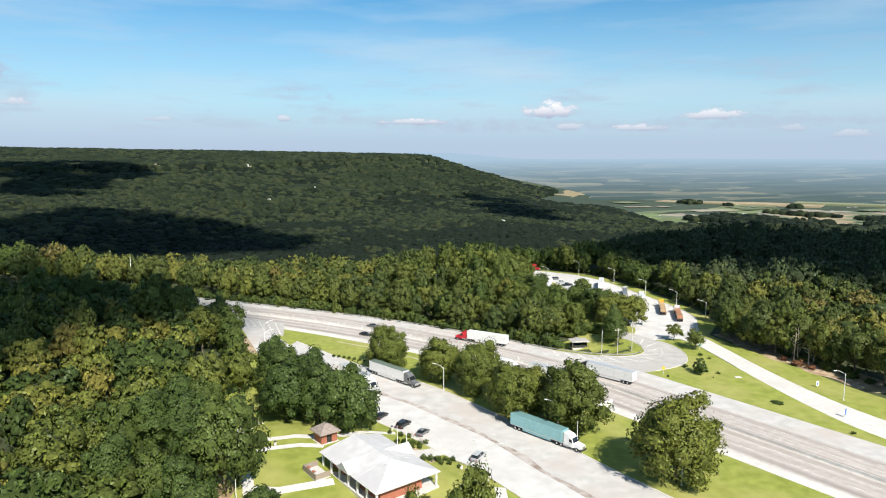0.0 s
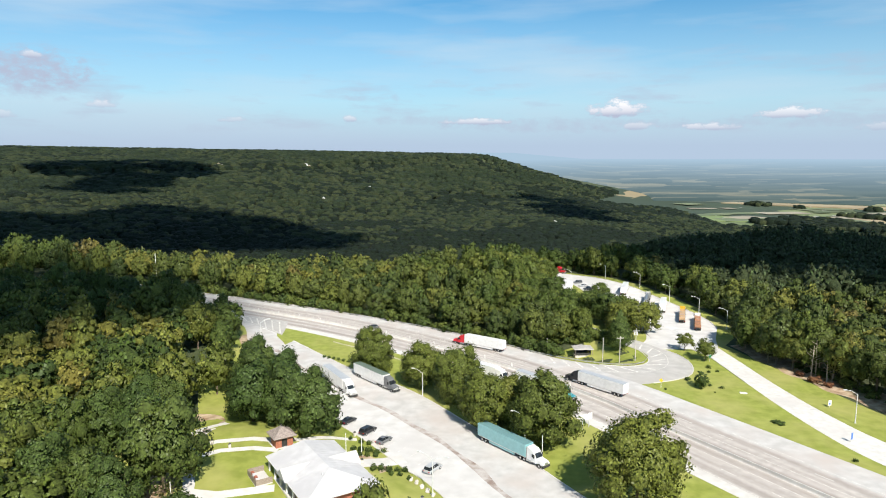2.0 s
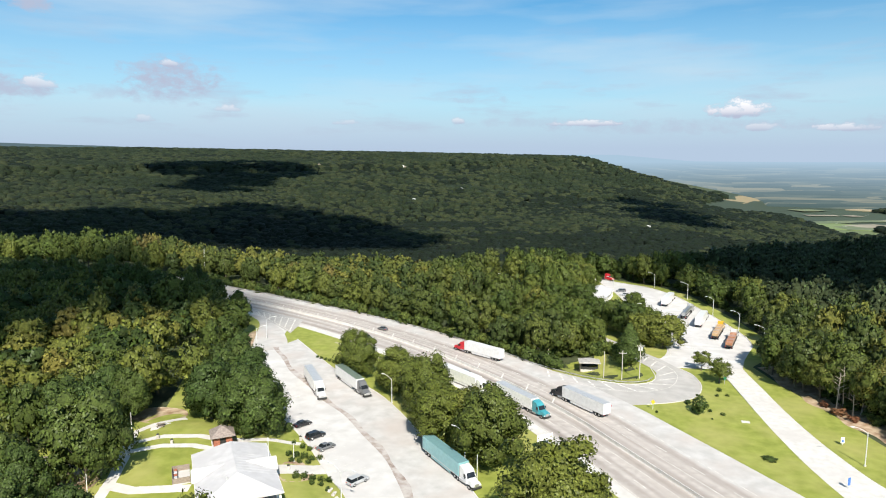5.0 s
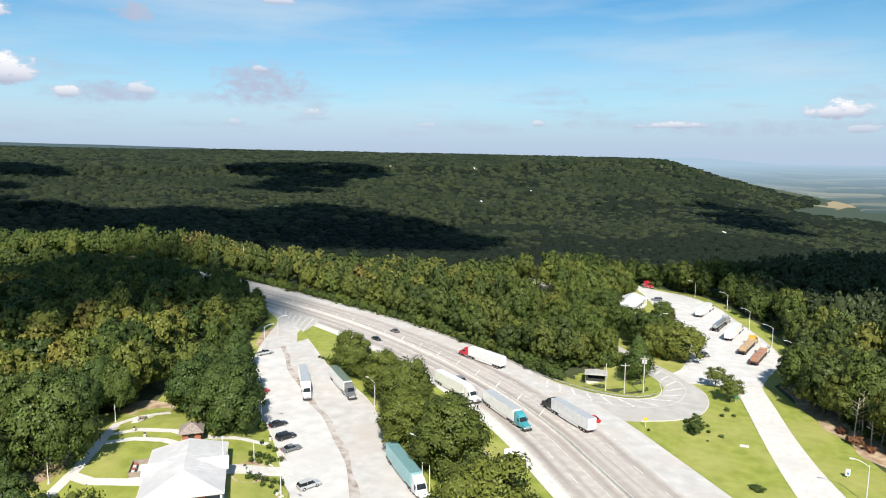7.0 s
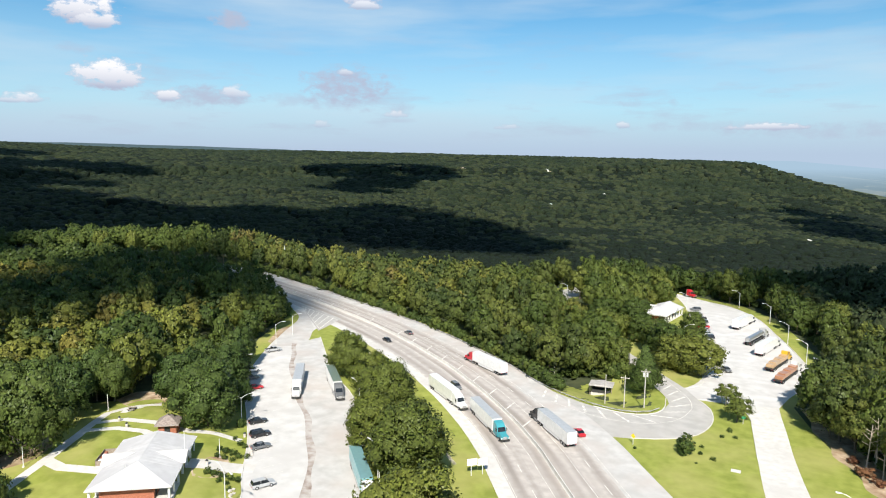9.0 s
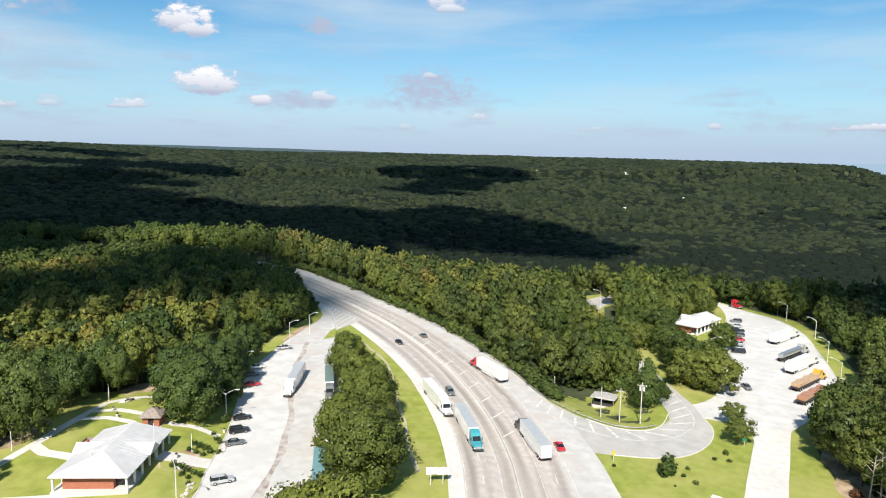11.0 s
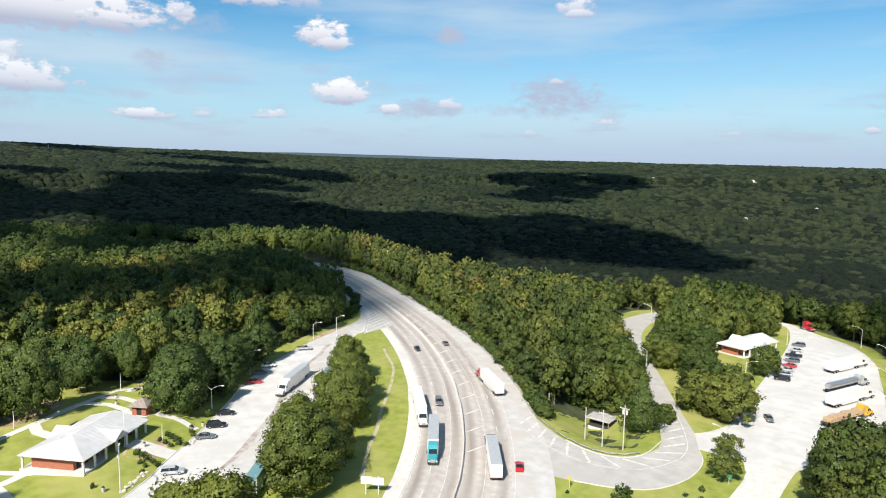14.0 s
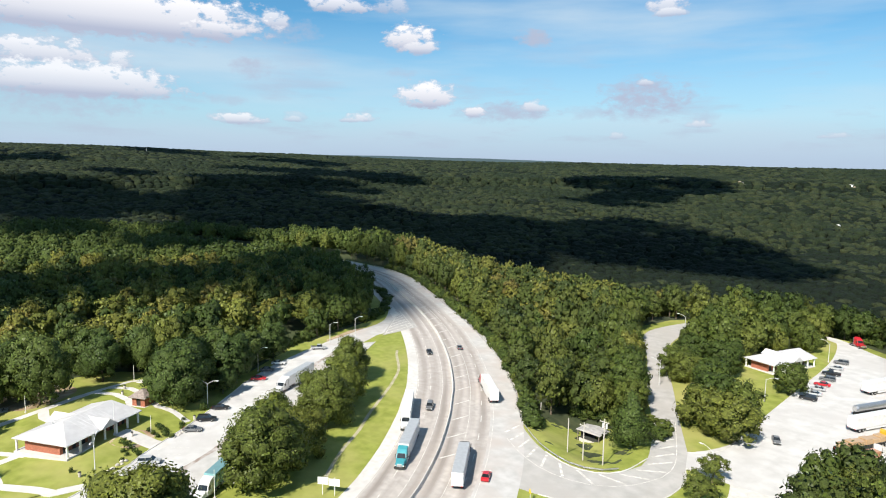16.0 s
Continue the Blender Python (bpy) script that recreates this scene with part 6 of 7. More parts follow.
def car(x, y, turn, colour, style, label, group="parked cars"):
    e = empty({"sedan": "car", "suv": "suv", "pickup": "pickup"}[style], x, y, 0.07, turn)
    p = paint(colour, COL[colour])
    if style == "sedan":
        ln, wd, body, cab, roof = 4.75, 1.82, [(-2.3, 0.3), (2.3, 0.3), (2.36, 0.62), (1.0, 0.92), (-1.75, 0.98), (-2.36, 0.86)], [(-1.7, 0.93), (1.05, 0.9), (0.35, 1.40), (-0.95, 1.42)], (-0.92, 0.32, 1.36, 1.45)
        ax, r = 1.42, 0.33
    elif style == "suv":
        ln, wd, body, cab, roof = 4.9, 1.95, [(-2.4, 0.36), (2.4, 0.36), (2.45, 0.8), (1.15, 1.08), (-2.4, 1.1), (-2.45, 0.7)], [(-2.36, 1.05), (1.2, 1.05), (0.55, 1.68), (-2.1, 1.70)], (-2.08, 0.52, 1.63, 1.76)
        ax, r = 1.48, 0.38
    else:
        ln, wd, body, cab, roof = 5.6, 2.0, [(-2.8, 0.45), (2.75, 0.45), (2.8, 0.9), (1.4, 1.15), (-0.55, 1.15), (-2.8, 1.12)], [(-0.7, 1.1), (1.4, 1.1), (0.8, 1.8), (-0.5, 1.82)], (-0.48, 0.78, 1.75, 1.88)
        ax, r = 1.7, 0.4
    part("body", side_body(bmesh.new(), body, wd / 2, 0.08, 0.06), p, e)
    part("glasshouse", side_body(bmesh.new(), cab, wd / 2 - 0.08, 0.2, 0.03), M_GLASS, e)
    part("roof", box(bmesh.new(), -wd / 2 + 0.30, wd / 2 - 0.30, roof[0], roof[1], roof[2], roof[3], 0.03), p, e)
    for s in (-1, 1):
        for yy in (ax, -ax):
            wheel(e, s * (wd / 2 - 0.01), yy, r, 0.22)
        part("headlight", box(bmesh.new(), s * 0.66 - 0.2, s * 0.66 + 0.2, ln / 2 - 0.1, ln / 2 + 0.02, 0.56, 0.7), M_LENS, e)
        part("taillight", box(bmesh.new(), s * 0.68 - 0.17, s * 0.68 + 0.17, -ln / 2 - 0.02, -ln / 2 + 0.08, 0.68, 0.85), M_RED, e)
        part("mirror", box(bmesh.new(), s * (wd / 2 + 0.08) - 0.1, s * (wd / 2 + 0.08) + 0.1, cab[1][0] - 0.35, cab[1][0] - 0.22, 0.95, 1.1), p, e)
        part("pillar", tube(bmesh.new(), (s * (wd / 2 - 0.1), roof[0] * 0.3, cab[0][1]), (s * (wd / 2 - 0.27), roof[0] * 0.3, roof[3] - 0.06), 0.05, n=4), p, e)
    part("bumper", box(bmesh.new(), -wd / 2 + 0.1, wd / 2 - 0.1, ln / 2 - 0.05, ln / 2 + 0.05, 0.32, 0.5, 0.03), M_CHASSIS, e)
    if style == "pickup":
        part("bed", box(bmesh.new(), -0.82, 0.82, -2.65, -0.75, 1.12, 1.17), M_CHASSIS, e)
    tagged(e, label, {"sedan": "car", "suv": "suv", "pickup": "pickup truck"}[style], group)
    return e


def semi(x, y, turn, cab, box_colour, label, load="box", roof_colour=None, group="trucks", tractor=True, trailer=True, z=0.075):
    """Tractor with sleeper and a 16 m trailer."""
    e = empty("semi_truck" if trailer else "tractor_unit", x, y, z, turn)
    p = paint(cab, COL[cab])
    f = 10.6 if trailer else 3.6
    if tractor:
        part("chassis", box(bmesh.new(), -0.45, 0.45, f - 7.0, f - 0.4, 0.6, 0.95), M_CHASSIS, e)
        part("hood", side_body(bmesh.new(), [(f - 2.2, 0.75), (f - 0.15, 0.75), (f, 1.05), (f - 0.1, 1.55), (f - 2.2, 1.95)], 1.05, 0.18, 0.07), p, e)
        part("cab", side_body(bmesh.new(), [(f - 4.9, 0.7), (f - 2.1, 0.7), (f - 2.1, 1.9), (f - 2.65, 2.85), (f - 3.4, 3.5), (f - 4.9, 3.85)], 1.22, 0.12, 0.07), p, e)
        part("windscreen", side_body(bmesh.new(), [(f - 2.2, 1.93), (f - 2.02, 1.95), (f - 2.58, 2.84), (f - 2.75, 2.84)], 1.02, 0.1, 0.0), M_GLASS, e)
        part("grille", box(bmesh.new(), -0.55, 0.55, f - 0.08, f + 0.03, 0.8, 1.45, 0.02), M_RIM, e)
        part("bumper", box(bmesh.new(), -1.2, 1.2, f - 0.2, f + 0.12, 0.35, 0.75, 0.05), M_CHASSIS, e)
        for s in (-1, 1):
            part("side_window", box(bmesh.new(), s * 1.19 - 0.02, s * 1.19 + 0.03, f - 3.3, f - 2.5, 1.9, 2.6), M_GLASS, e)
            part("headlight", box(bmesh.new(), s * 0.9 - 0.18, s * 0.9 + 0.18, f - 0.15, f + 0.02, 0.95, 1.2), M_LENS, e)
            part("fuel_tank", tube(bmesh.new(), (s * 1.0, f - 5.0, 0.75), (s * 1.0, f - 3.3, 0.75), 0.32, 0.32, 10), M_RIM, e)
            part("mirror", box(bmesh.new(), s * 1.42 - 0.06, s * 1.42 + 0.06, f - 2.6, f - 2.4, 1.9, 2.6), M_CHASSIS, e)
            part("exhaust", tube(bmesh.new(), (s * 1.12, f - 5.05, 1.0), (s * 1.12, f - 5.05, 3.6), 0.07), M_RIM, e)
            for yy in (f - 1.15, f - 5.6, f - 6.8):
                wheel(e, s * 1.22, yy, 0.5, 0.3 if yy > f - 2 else 0.55)
    if trailer:
        q = paint(box_colour, COL[box_colour])
        y0, y1 = -10.6, 5.4
        if load == "box":
            tb = part("trailer_box", box(bmesh.new(), -1.29, 1.29, y0, y1, 1.15, 4.05, 0.04), q, e)
            part("trailer_roof", box(bmesh.new(), -1.26, 1.26, y0 + 0.05, y1 - 0.05, 4.052, 4.085), paint(roof_colour or "white", COL[roof_colour or "white"]), tb)
            for k in range(13):
                yy = y0 + 0.7 + k * 1.22
                for s in (-1, 1):
                    part("rib", box(bmesh.new(), s * 1.295 - 0.015, s * 1.295 + 0.015, yy - 0.03, yy + 0.03, 1.25, 3.95), q, tb)
            part("bottom_rail", box(bmesh.new(), -1.31, 1.31, y0, y1, 1.05, 1.2), M_RIM, e)
            for s in (-1, 1):
                part("rear_door", box(bmesh.new(), s * 0.64 - 0.6, s * 0.64 + 0.6, y0 - 0.03, y0 + 0.01, 1.25, 3.95), q, tb)
        elif load == "tank":
            bm = bmesh.new()
            pr = [(y0, 0.75), (y0 + 0.5, 1.02), (y1 - 0.5, 1.02), (y1, 0.75)]
            for (ya, ra), (yb, rb) in zip(pr, pr[1:]):
                tube(bm, (0, ya, 2.3), (0, yb, 2.3), ra, rb, 18, caps=ya in (y0, y1) or yb in (y0, y1))
            part("tank", bm, M_RIM, e, "polished steel tank")
        else:
            part("deck", box(bmesh.new(), -1.28, 1.28, y0, y1, 1.1, 1.35), M_CHASSIS, e)
            for k in range(6):
                yy = y0 + 0.6 + k * 2.6
                part("load", box(bmesh.new(), -1.15, 1.15, yy, yy + 2.4, 1.352, 2.5 + 0.25 * (k % 2), 0.08), q, e, "bundled load strapped on the flatbed")
        part("frame_rail", box(bmesh.new(), -0.5, 0.5, y0 + 0.3, y1 - 0.5, 0.75, 1.06), M_CHASSIS, e)
        for s in (-1, 1):
            for yy in (y0 + 1.6, y0 + 2.9):
                wheel(e, s * 1.25, yy, 0.5, 0.55)
            part("landing_leg", box(bmesh.new(), s * 0.7 - 0.07, s * 0.7 + 0.07, 2.6, 2.75, 0.02 if not tractor else 0.35, 1.06), M_CHASSIS, e)
            part("side_skirt", box(bmesh.new(), s * 1.24 - 0.02, s * 1.24 + 0.02, y0 + 4.0, 2.0, 0.45, 1.05), M_CHASSIS if load != "box" else q, e)
            part("taillight", box(bmesh.new(), s * 1.0 - 0.15, s * 1.0 + 0.15, y0 - 0.04, y0 + 0.02, 0.95, 1.1), M_RED, e)
    tagged(e, label, "truck", group)
    return e


def heading(dx, dy):
    """Turn about z that points +y along (dx, dy)."""
    return math.degrees(math.atan2(-dx, dy))


BAY = heading(-0.49, -0.87)
for x_, y_, c_, s_, l_ in [(-5.2, 156.8, "grey", "sedan", "dark grey sedan parked in a bay"), (-10.2, 161.8, "black", "suv", "large black suv parked in a bay"), (-16.5, 167.6, "black", "sedan", "black sedan parked in a bay"),
                           (8.2, 143.4, "silver", "suv", "silver suv parked near the walk"), (-35.2, 185.8, "red", "sedan", "bright red sedan parked in shade"), (-42.5, 191.6, "grey", "sedan", "dark grey sedan parked under trees"),
                           (-47.6, 197.6, "white", "sedan", "white sedan parked under trees"), (-57.5, 217.5, "silver", "pickup", "silver pickup parked at the end of the lot")]:
    car(x_, y_, BAY + 180, c_, s_, l_, "cars in the car park")
ROW = heading(-0.95, -0.3)
for i_, (x_, y_, c_, s_) in enumerate([(75.2, 316, "black", "suv"), (74.0, 322, "silver", "sedan"), (72.6, 328, "silver", "sedan"), (71.4, 334, "red", "sedan"), (70, 341, "grey", "suv"), (68, 348.5, "black", "pickup"), (66, 357, "silver", "sedan"), (64, 366, "grey", "suv")]):
    car(x_ - 1.2, y_ - 0.6, ROW, c_, s_, f"{c_} {'pickup' if s_ == 'pickup' else s_} parked in the truck lot", "cars in the truck lot")
car(84.3, 275.5, heading(0.55, -0.83), "grey", "sedan", "dark grey sedan crossing the truck lot", "cars in the truck lot")
LANE = heading(0.70, -0.71)
semi(25.6, 154.2, LANE, "white", "turquoise", "white tractor with a turquoise box trailer at the kerb", roof_colour="sea")
semi(-15.2, 197.8, heading(0.72, -0.70), "grey", "white", "grey tractor with a white box trailer at the kerb", roof_colour="moss")
semi(-25.5, 193.6, heading(0.6, -0.8), "white", "white", "white tractor with a white box trailer in the lot", roof_colour="silver")
TR = heading(-0.26, -0.966)
semi(84.6, 345.8, TR + 180, "white", "white", "white tractor with a white box trailer in the truck lot", group="trucks in the truck lot")
semi(90.8, 322.2, TR + 180, "silver", "silver", "silver tank truck parked in the truck lot", "tank", group="trucks in the truck lot")
semi(95.2, 309.2, TR + 180, "white", "white", "white box truck parked in the truck lot", group="trucks in the truck lot")
semi(99.2, 291.5, TR + 180, "yellow", "tan", "yellow tractor with a tan load on its flatbed", "flat", group="trucks in the truck lot")
semi(102.2, 279.5, TR + 180, "white", "orange", "white tractor with an orange-brown load", "flat", group="trucks in the truck lot")
semi(56, 397, heading(0.8, -0.6), "red", "white", "red tractor unit at the end of the truck lot", group="trucks in the truck lot", trailer=False, z=0.06)
# on the highway
semi(14.3, 239.0, heading(-0.87, 0.5), "red", "white", "red tractor with a long white box trailer", group="trucks on the highway")
semi(50.6, 200.2, heading(-0.72, 0.69), "black", "white", "black tractor with a white box trailer", group="trucks on the highway", roof_colour="silver")
semi(17.2, 207.6, heading(0.80, -0.6), "white", "white", "white tractor with a white box trailer", group="trucks on the highway")
semi(35.6, 195.4, heading(0.72, -0.69), "teal", "white", "teal tractor with a white box trailer", group="trucks on the highway", roof_colour="silver")
car(57.2, 201.8, heading(-0.66, 0.75), "red", "sedan", "red sedan beside a truck on the highway", "cars on the highway")
car(-30.3, 248.8, heading(0.86, -0.5), "black", "sedan", "black sedan on the highway", "cars on the highway")
car(-29, 262, heading(-0.86, 0.5), "grey", "sedan", "dark grey sedan on the highway", "cars on the highway")
car(15.4, 216.4, heading(0.76, -0.65), "grey", "suv", "dark suv on the highway", "cars on the highway")

# ---- shrubs, boulders and garden things ----
R2 = np.random.default_rng(23)
BUSH = [crown_mesh("foliage", R2, 26, 700, 0.03, foot=0.0, mat=M_BUSH, big=0.8) for _ in range(4)]


def bush(x, y, w, h, label="clipped round green shrub", group="shrubs"):
    e = new("bush", BUSH[int(R2.integers(4))])
    e.matrix_world = pose(x, y, rise(x, y) - 0.05 * h, 0, 0, float(R2.uniform(0, 360)))
    e.scale = (w, w, h * 1.05)
    tagged(e, label, "bush", group)


for x_, y_, w_, h_ in [(82.2, 203.2, 5.0, 5.4), (80, 210, 2.2, 1.1), (90, 222.5, 1.8, 1.3), (88.6, 217.8, 1.4, 0.9), (91.6, 218.8, 1.4, 0.9), (85, 209, 1.3, 0.9), (85.2, 205, 1.3, 0.8), (88.2, 203.2, 1.7, 0.9), (85, 199.4, 0.7, 0.5), (94.5, 178, 4.0, 0.5), (103, 157, 1.5, 0.9), (71.2, 200.5, 1.0, 0.7)]:
    bush(x_, y_, w_, h_, "round dark green shrub on the grass island", "shrubs on the island")
for x_, y_, w_, h_ in [(-11, 149.8, 1.6, 1.4), (-9.4, 150.2, 1.8, 1.5), (-7.6, 150.6, 2.0, 1.6), (-5.8, 150.4, 1.8, 1.3), (-4.2, 151.4, 1.6, 1.2), (-9, 147.2, 1.4, 1.2), (-7.4, 147.8, 1.4, 1.1), (-5.6, 148.4, 1.3, 1.0),
                       (-4.4, 140.4, 1.8, 1.5), (-2.8, 141, 1.8, 1.5), (-1.2, 141.4, 1.8, 1.4), (0.6, 142, 1.6, 1.2), (2.2, 142.4, 1.4, 1.1), (-0.4, 139.6, 1.3, 1.0), (1.4, 140, 1.3, 0.9), (-10.5, 155.5, 1.5, 1.2), (-8.4, 155, 1.4, 1.1), (-13.4, 156.8, 1.2, 1.0),
                       (3.6, 138.6, 1.2, 0.9), (5.2, 128.2, 1.0, 1.3), (-25, 163, 2.2, 1.6), (-28, 165.5, 2.4, 1.5), (-18.4, 163.6, 2.6, 2.2)]:
    bush(x_, y_, w_ * 1.1, h_ * 1.1, "rounded green shrub in a bed beside the walk", "shrubs beside the walk")
for k_ in range(9):
    bush(-38 + k_ * 1.9, 221.5 - k_ * 0.75 - 0.03 * k_ * k_, 1.5, 1.0, "low dark shrub in a row on the grass strip", "shrub row")
M_BLEACHED = material("bleached dead wood", (0.34, 0.28, 0.22), (0.5, 0.43, 0.36), 6, 0.9, 0.3)
M_WITHERED = foliage("withered brown leaves", [(0.0, (0.11, 0.045, 0.022)), (0.6, (0.18, 0.08, 0.04)), (1.0, (0.13, 0.10, 0.04))], 0.8, 0.1)


def dead_tree(x, y, h, turn):
    e = empty("dead_tree", x, y, 0, turn)
    lean = 0.05 * h
    part("trunk", tube(bmesh.new(), (0, 0, -0.2), (lean, 0, h), 0.2, 0.05, 7), M_BLEACHED, e)
    for k in range(9):
        f, a = 0.42 + 0.06 * k, k * 2.4 + turn
        reach = (0.26 - 0.016 * k) * h
        tip = (lean * f + reach * math.cos(a), reach * math.sin(a), f * h + reach * 0.55)
        part("branch", tube(bmesh.new(), (lean * f, 0, f * h), tip, 0.075, 0.02, 5), M_BLEACHED, e)
    tagged(e, "bare bleached dead tree at the edge of the wood", "tree", "dead trees by the exit road")


for x_, y_, h_, t_ in [(118.6, 215.2, 10.5, 30), (120.6, 216.4, 12, 200), (121.4, 211.0, 8, 110)]:
    dead_tree(x_, y_, h_, t_)
BRUSH = crown_mesh("foliage", R2, 14, 800, 0.035, foot=0.0, mat=M_WITHERED, core=M_WITHERED, big=0.9)
for x_, y_, w_, h_ in [(118.0, 211.6, 4.2, 2.4), (120.4, 207.8, 3.4, 1.8), (116.4, 217.6, 3.2, 1.7)]:
    b_ = new("brush_pile", BRUSH)
    b_.matrix_world = pose(x_, y_, -0.1, 0, 0, x_ * 57)
    b_.scale = (w_, w_, h_)
    tagged(b_, "heap of withered reddish-brown brush on bare soil", "brush pile", "brush by the exit road")
WILD = [crown_mesh("foliage", R2, 12, 200, 0.05, foot=0.0, mat=M_LEAF, big=1.9) for _ in range(3)]


def thicket(x, y, w, h, label):
    e = new("undergrowth", WILD[int(R2.integers(3))])
    e.matrix_world = pose(x, y, float(land(np.array([[x, y]], float))[0]) - 0.15 * h, 0, 0, float(R2.uniform(0, 360)))
    e.scale = (w, w, h * 1.15)
    tagged(e, label, "undergrowth", "undergrowth at the forest edge")


for k_, (x_, y_) in enumerate(offset_line(RAIL_LINE, 2.3)):
    if -215 < x_ < 42:
        thicket(x_ + R2.uniform(-1, 1), y_ + R2.uniform(-0.5, 1.5), R2.uniform(4, 6.5), R2.uniform(2.5, 5.5), "wild green undergrowth behind the guardrail")
for k_, (x_, y_) in enumerate(smooth_line([(62, 252), (51, 265), (34, 286), (15, 311), (-7, 337)], 4.2)):
    thicket(x_ - 2.5 + R2.uniform(-1, 1), y_ + 1 + R2.uniform(-1, 1), R2.uniform(4, 6), R2.uniform(2.5, 5), "wild green undergrowth beside the ramp")
for k_, (x_, y_) in enumerate(smooth_line([(-50, 190), (-62, 205), (-76, 229), (-84, 247), (-92, 266), (-117, 287), (-150, 301)], 5)):
    thicket(x_ - 2 + R2.uniform(-1, 1), y_ - 1 + R2.uniform(-1, 1), R2.uniform(4, 6), R2.uniform(2, 4.5), "shaded green undergrowth along the car park")
for k_, (x_, y_) in enumerate(smooth_line([(116, 262), (118, 280), (116, 300), (110, 325), (104, 350), (92, 380), (70, 398), (50, 407)], 6)):
    thicket(x_ + 2 + R2.uniform(-1, 1), y_ + R2.uniform(-1, 1), R2.uniform(4, 6), R2.uniform(2, 4.5), "green undergrowth behind the truck lot")

for k_ in range(26):
    thicket(38 + 28 * k_ / 25 + R2.uniform(-1, 1), 256.5 - 6 * abs(k_ / 25 - 0.6) + R2.uniform(-4, 4), R2.uniform(4, 6.5), R2.uniform(2, 5), "lush green undergrowth behind the shed")
for k_ in range(9):
    thicket(118.5 + 13 * k_ / 8 + R2.uniform(0, 4), 226 - 36 * k_ / 8, R2.uniform(3, 5.5), R2.uniform(1.5, 3.5), "mixed scrub along the exit road")


def boulder(x, y, s):
    bm = bmesh.new()
    bmesh.ops.create_icosphere(bm, subdivisions=2, radius=s)
    for v in bm.verts:
        v.co *= 0.8 + 0.45 * noise.noise(v.co * 1.6 / s + Vector((x, y, 0)))
        v.co.z *= 0.65
    o = solo("boulder", bm, M_STONE)
    o.location = (x, y, rise(x, y) + s * 0.3)
    tagged(o, "pale rough boulder at the edge of the bed", "boulder", "boulders by the walk")


for k_ in range(14):
    boulder(4.0 + k_ * 0.45 - 0.4 * (k_ % 3), 139.5 - k_ * 0.55 + 0.3 * (k_ % 2), 0.45 + 0.2 * ((k_ * 7) % 5) / 5)
for k_ in range(6):
    boulder(-3.4 - k_ * 0.9, 151.8 + k_ * 0.9 + 0.3 * (k_ % 2), 0.4 + 0.15 * (k_ % 3))


def picnic_table(x, y, turn):
    e = empty("picnic_table", x, y, rise(x, y) + 0.06, turn)
    part("pad", box(bmesh.new(), -2.2, 2.2, -1.8, 1.8, -0.15, 0.02), M_CONC, e)
    part("tabletop", box(bmesh.new(), -1.0, 1.0, -0.4, 0.4, 0.68, 0.76, 0.01), M_WOOD, e)
    for s in (-1, 1):
        part("bench", box(bmesh.new(), -1.0, 1.0, s * 0.8 - 0.15, s * 0.8 + 0.15, 0.4, 0.47, 0.01), M_WOOD, e)
        part("leg", box(bmesh.new(), s * 0.7 - 0.06, s * 0.7 + 0.06, -0.9, 0.9, 0.02, 0.4), M_CHASSIS, e)
        part("pedestal", box(bmesh.new(), s * 0.7 - 0.06, s * 0.7 + 0.06, -0.1, 0.1, 0.4, 0.68), M_CHASSIS, e)
    tagged(e, "weathered picnic table on a concrete pad", "picnic table", "picnic tables")


for x_, y_, t_ in [(-49, 155.5, 30), (-54, 124, 10), (-60, 120, 50), (-47.5, 119.5, 80), (-64, 134.5, 30)]:
    picnic_table(x_, y_, t_)


def bin_(x, y):
    e = empty("litter_bin", x, y, rise(x, y) + 0.05)
    part("drum", tube(bmesh.new(), (0, 0, 0), (0, 0, 0.95), 0.32, 0.34, 12), M_STONE, e)
    part("lid", tube(bmesh.new(), (0, 0, 0.95), (0, 0, 1.2), 0.36, 0.2, 12), M_CHASSIS, e)
    tagged(e, "stone-clad litter bin beside the path", "litter bin", "litter bins")


for x_, y_ in [(-44.5, 148.6), (7.6, 129.5), (-13, 159.5), (-39.5, 147), (-7.5, 143)]:
    bin_(x_, y_)


def courtyard():
    """Fenced service yard with red vending racks behind the brick building."""
    e = empty("service_yard", -27.2, 133.6, rise(-27.2, 133.6) + 0.1, 37.5)
    e.scale = (0.8, 0.75, 1)
    part("paving", box(bmesh.new(), -2.2, 2.2, -4.0, 4.0, -0.7, 0.09), M_LOT, e)
    for x0, x1, y0, y1 in ((-2.2, -2.1, -4, 4), (-2.2, 2.2, 3.9, 4.0), (-2.2, 2.2, -4, -3.9)):
        part("fence", box(bmesh.new(), x0, x1, y0, y1, 0.09, 1.3), M_WOOD, e)
    for k in range(4):
        part("cabinet", box(bmesh.new(), -1.7, -0.9, -3.2 + k * 1.6, -2.0 + k * 1.6, 0.09, 1.1, 0.04), M_BRICK if k % 2 else M_STEEL, e)
    tagged(e, "small fenced service yard beside the building", "service yard")


courtyard()
pad_ = solo("drain_cover", box(bmesh.new(), 92.2, 94.2, 199.2, 200.6, -0.1, 0.14, 0.03), M_CONC)
tagged(pad_, "pale concrete drain cover set in the grass", "drain cover")


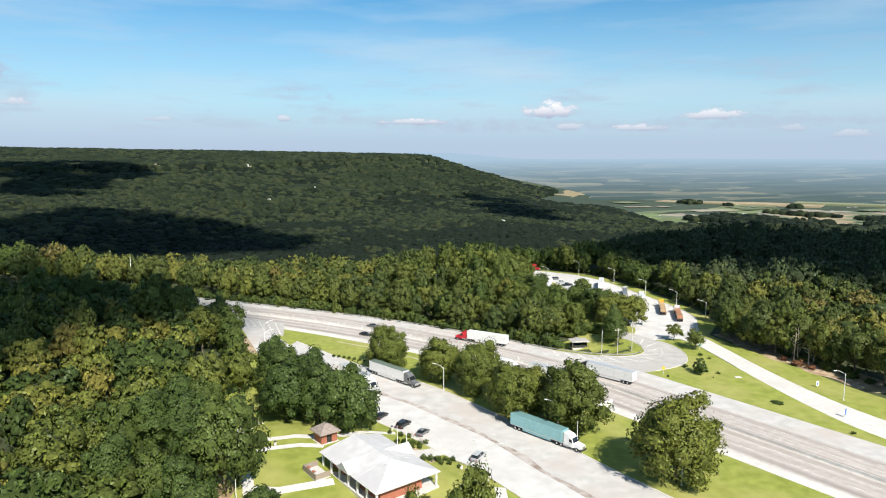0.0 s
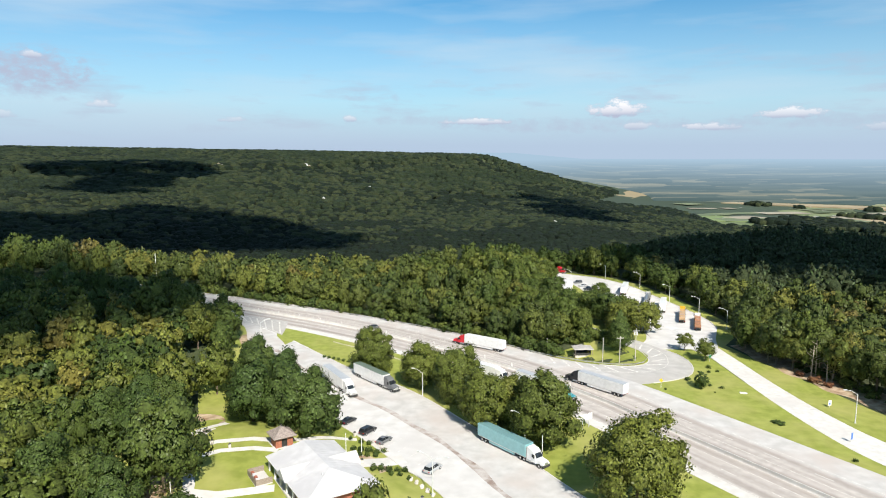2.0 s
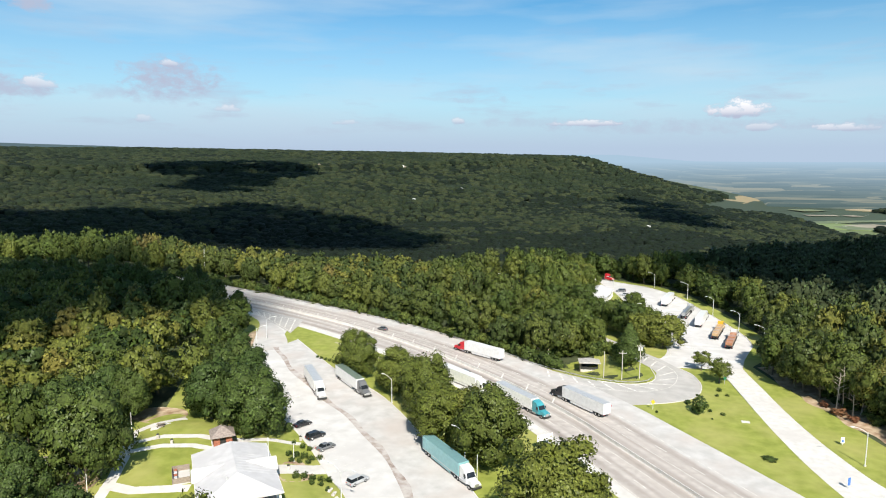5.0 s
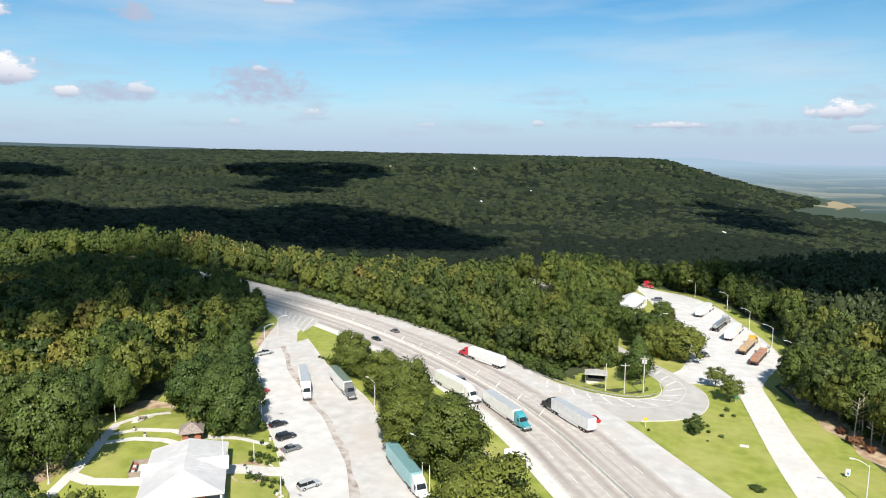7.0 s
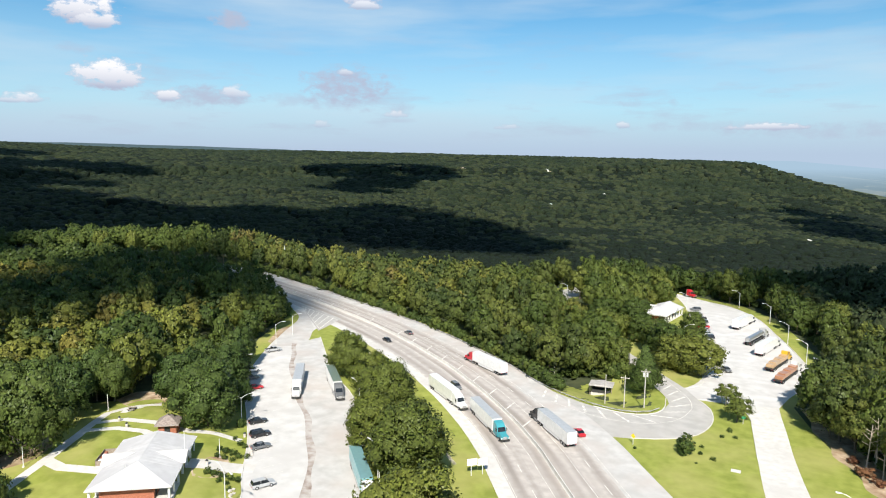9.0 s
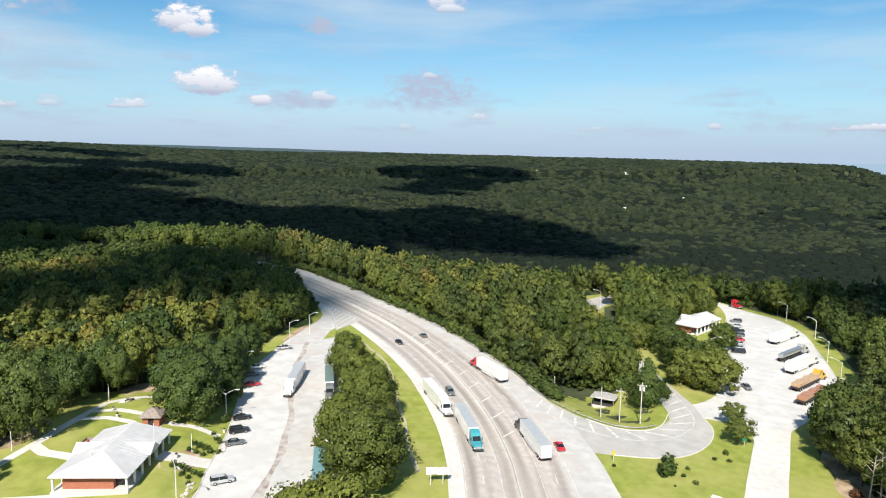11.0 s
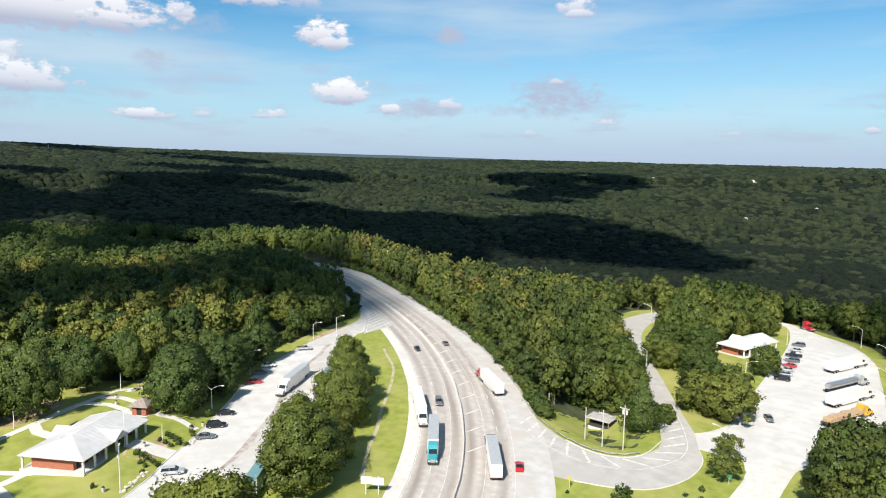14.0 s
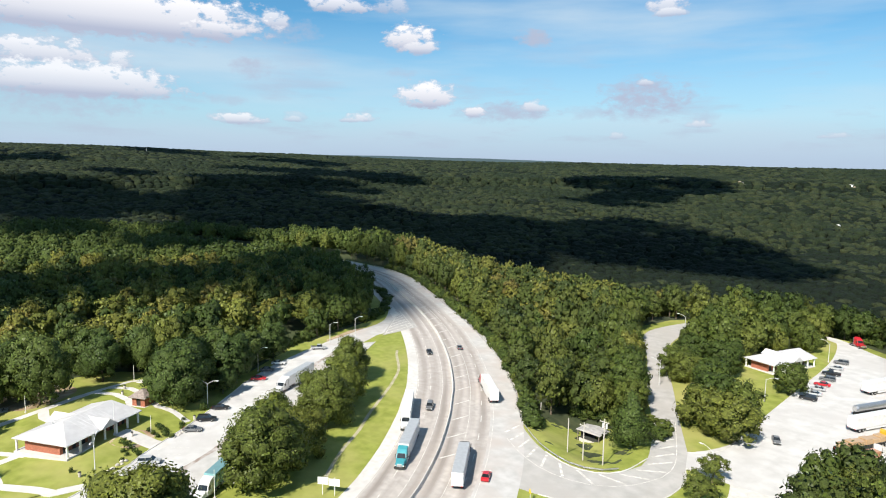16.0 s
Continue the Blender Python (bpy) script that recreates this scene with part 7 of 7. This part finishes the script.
def dead_tree(x, y, h):
    bm = bmesh.new()
    tube(bm, (0, 0, -0.2), (0.3, 0, h * 0.6), 0.22, 0.14, 7)
    tube(bm, (0.3, 0, h * 0.6), (0.1, 0.4, h), 0.14, 0.03, 6)
    for k in range(9):
        a, z = k * 2.4, h * (0.35 + 0.065 * k)
        tube(bm, (0.25, 0, z), (0.25 + 1.6 * math.cos(a), 1.6 * math.sin(a), z + 1.3), 0.07, 0.015, 5)
    o = solo("dead_tree", bm, M_DEAD)
    o.location = (x, y, 0)
    tagged(o, "bare pale dead trunk at the wood's edge", "tree", "dead trees")


for x_, y_, h_ in [(120.5, 220, 11), (122.5, 219, 13), (124, 213, 9)]:
    dead_tree(x_, y_, h_)


# ---- far houses on the rim and the transmitter ----
def house(x, y, turn, w, mat):
    z = float(land(np.array([[x, y]], float))[0]) + 9
    e = empty("house", x, y, z, turn)
    part("wall", box(bmesh.new(), -w / 2, w / 2, -4, 4, -14, 3.2), mat, e)
    part("roof", hip_roof(w + 1.4, 9.6, 3.4, 2.2, 2.5, 2.5), M_ROOF if mat is M_TRIM else M_SHINGLE, e)
    for k in range(3):
        part("window", box(bmesh.new(), -w / 3 + k * w / 3 - 0.8, -w / 3 + k * w / 3 + 0.8, -4.05, -3.98, 0.6, 2.2), M_GLASS, e)
    e.scale = (0.62, 0.62, 0.8)
    tagged(e, "pale house among the trees on the far rim", "house", "far houses")


for x_, y_, t_, w_, m_ in [(-605, 2040, 20, 22, M_TRIM), (-590, 2030, 20, 14, M_DRY), (-765, 1790, 20, 22, M_TRIM), (-778, 1796, 10, 12, M_DRY), (-1132, 1458, 30, 16, M_TRIM), (120, 1330, 0, 18, M_TRIM), (-330, 1700, 10, 10, M_TRIM), (-380, 1440, 10, 10, M_TRIM)]:
    house(x_, y_, t_, w_, m_)


def transmitter():
    p = np.array([[-2200.0, 640.0]])
    z = float(land(p)[0])
    e = empty("transmitter_mast", -2200, 640, z)
    for s in ((-2, -2), (2, -2), (2, 2), (-2, 2)):
        part("leg", tube(bmesh.new(), (*s, 0), (s[0] * 0.2, s[1] * 0.2, 46), 0.5, 0.3, 5), M_STEEL, e)
    for k in range(6):
        w = 2 - 0.27 * k
        part("brace", box(bmesh.new(), -w, w, -w, w, 8 + k * 6, 8.6 + k * 6), M_STEEL, e)
    e.scale = (0.7, 0.7, 0.55)
    tagged(e, "distant lattice transmitter mast on the skyline", "mast")


transmitter()
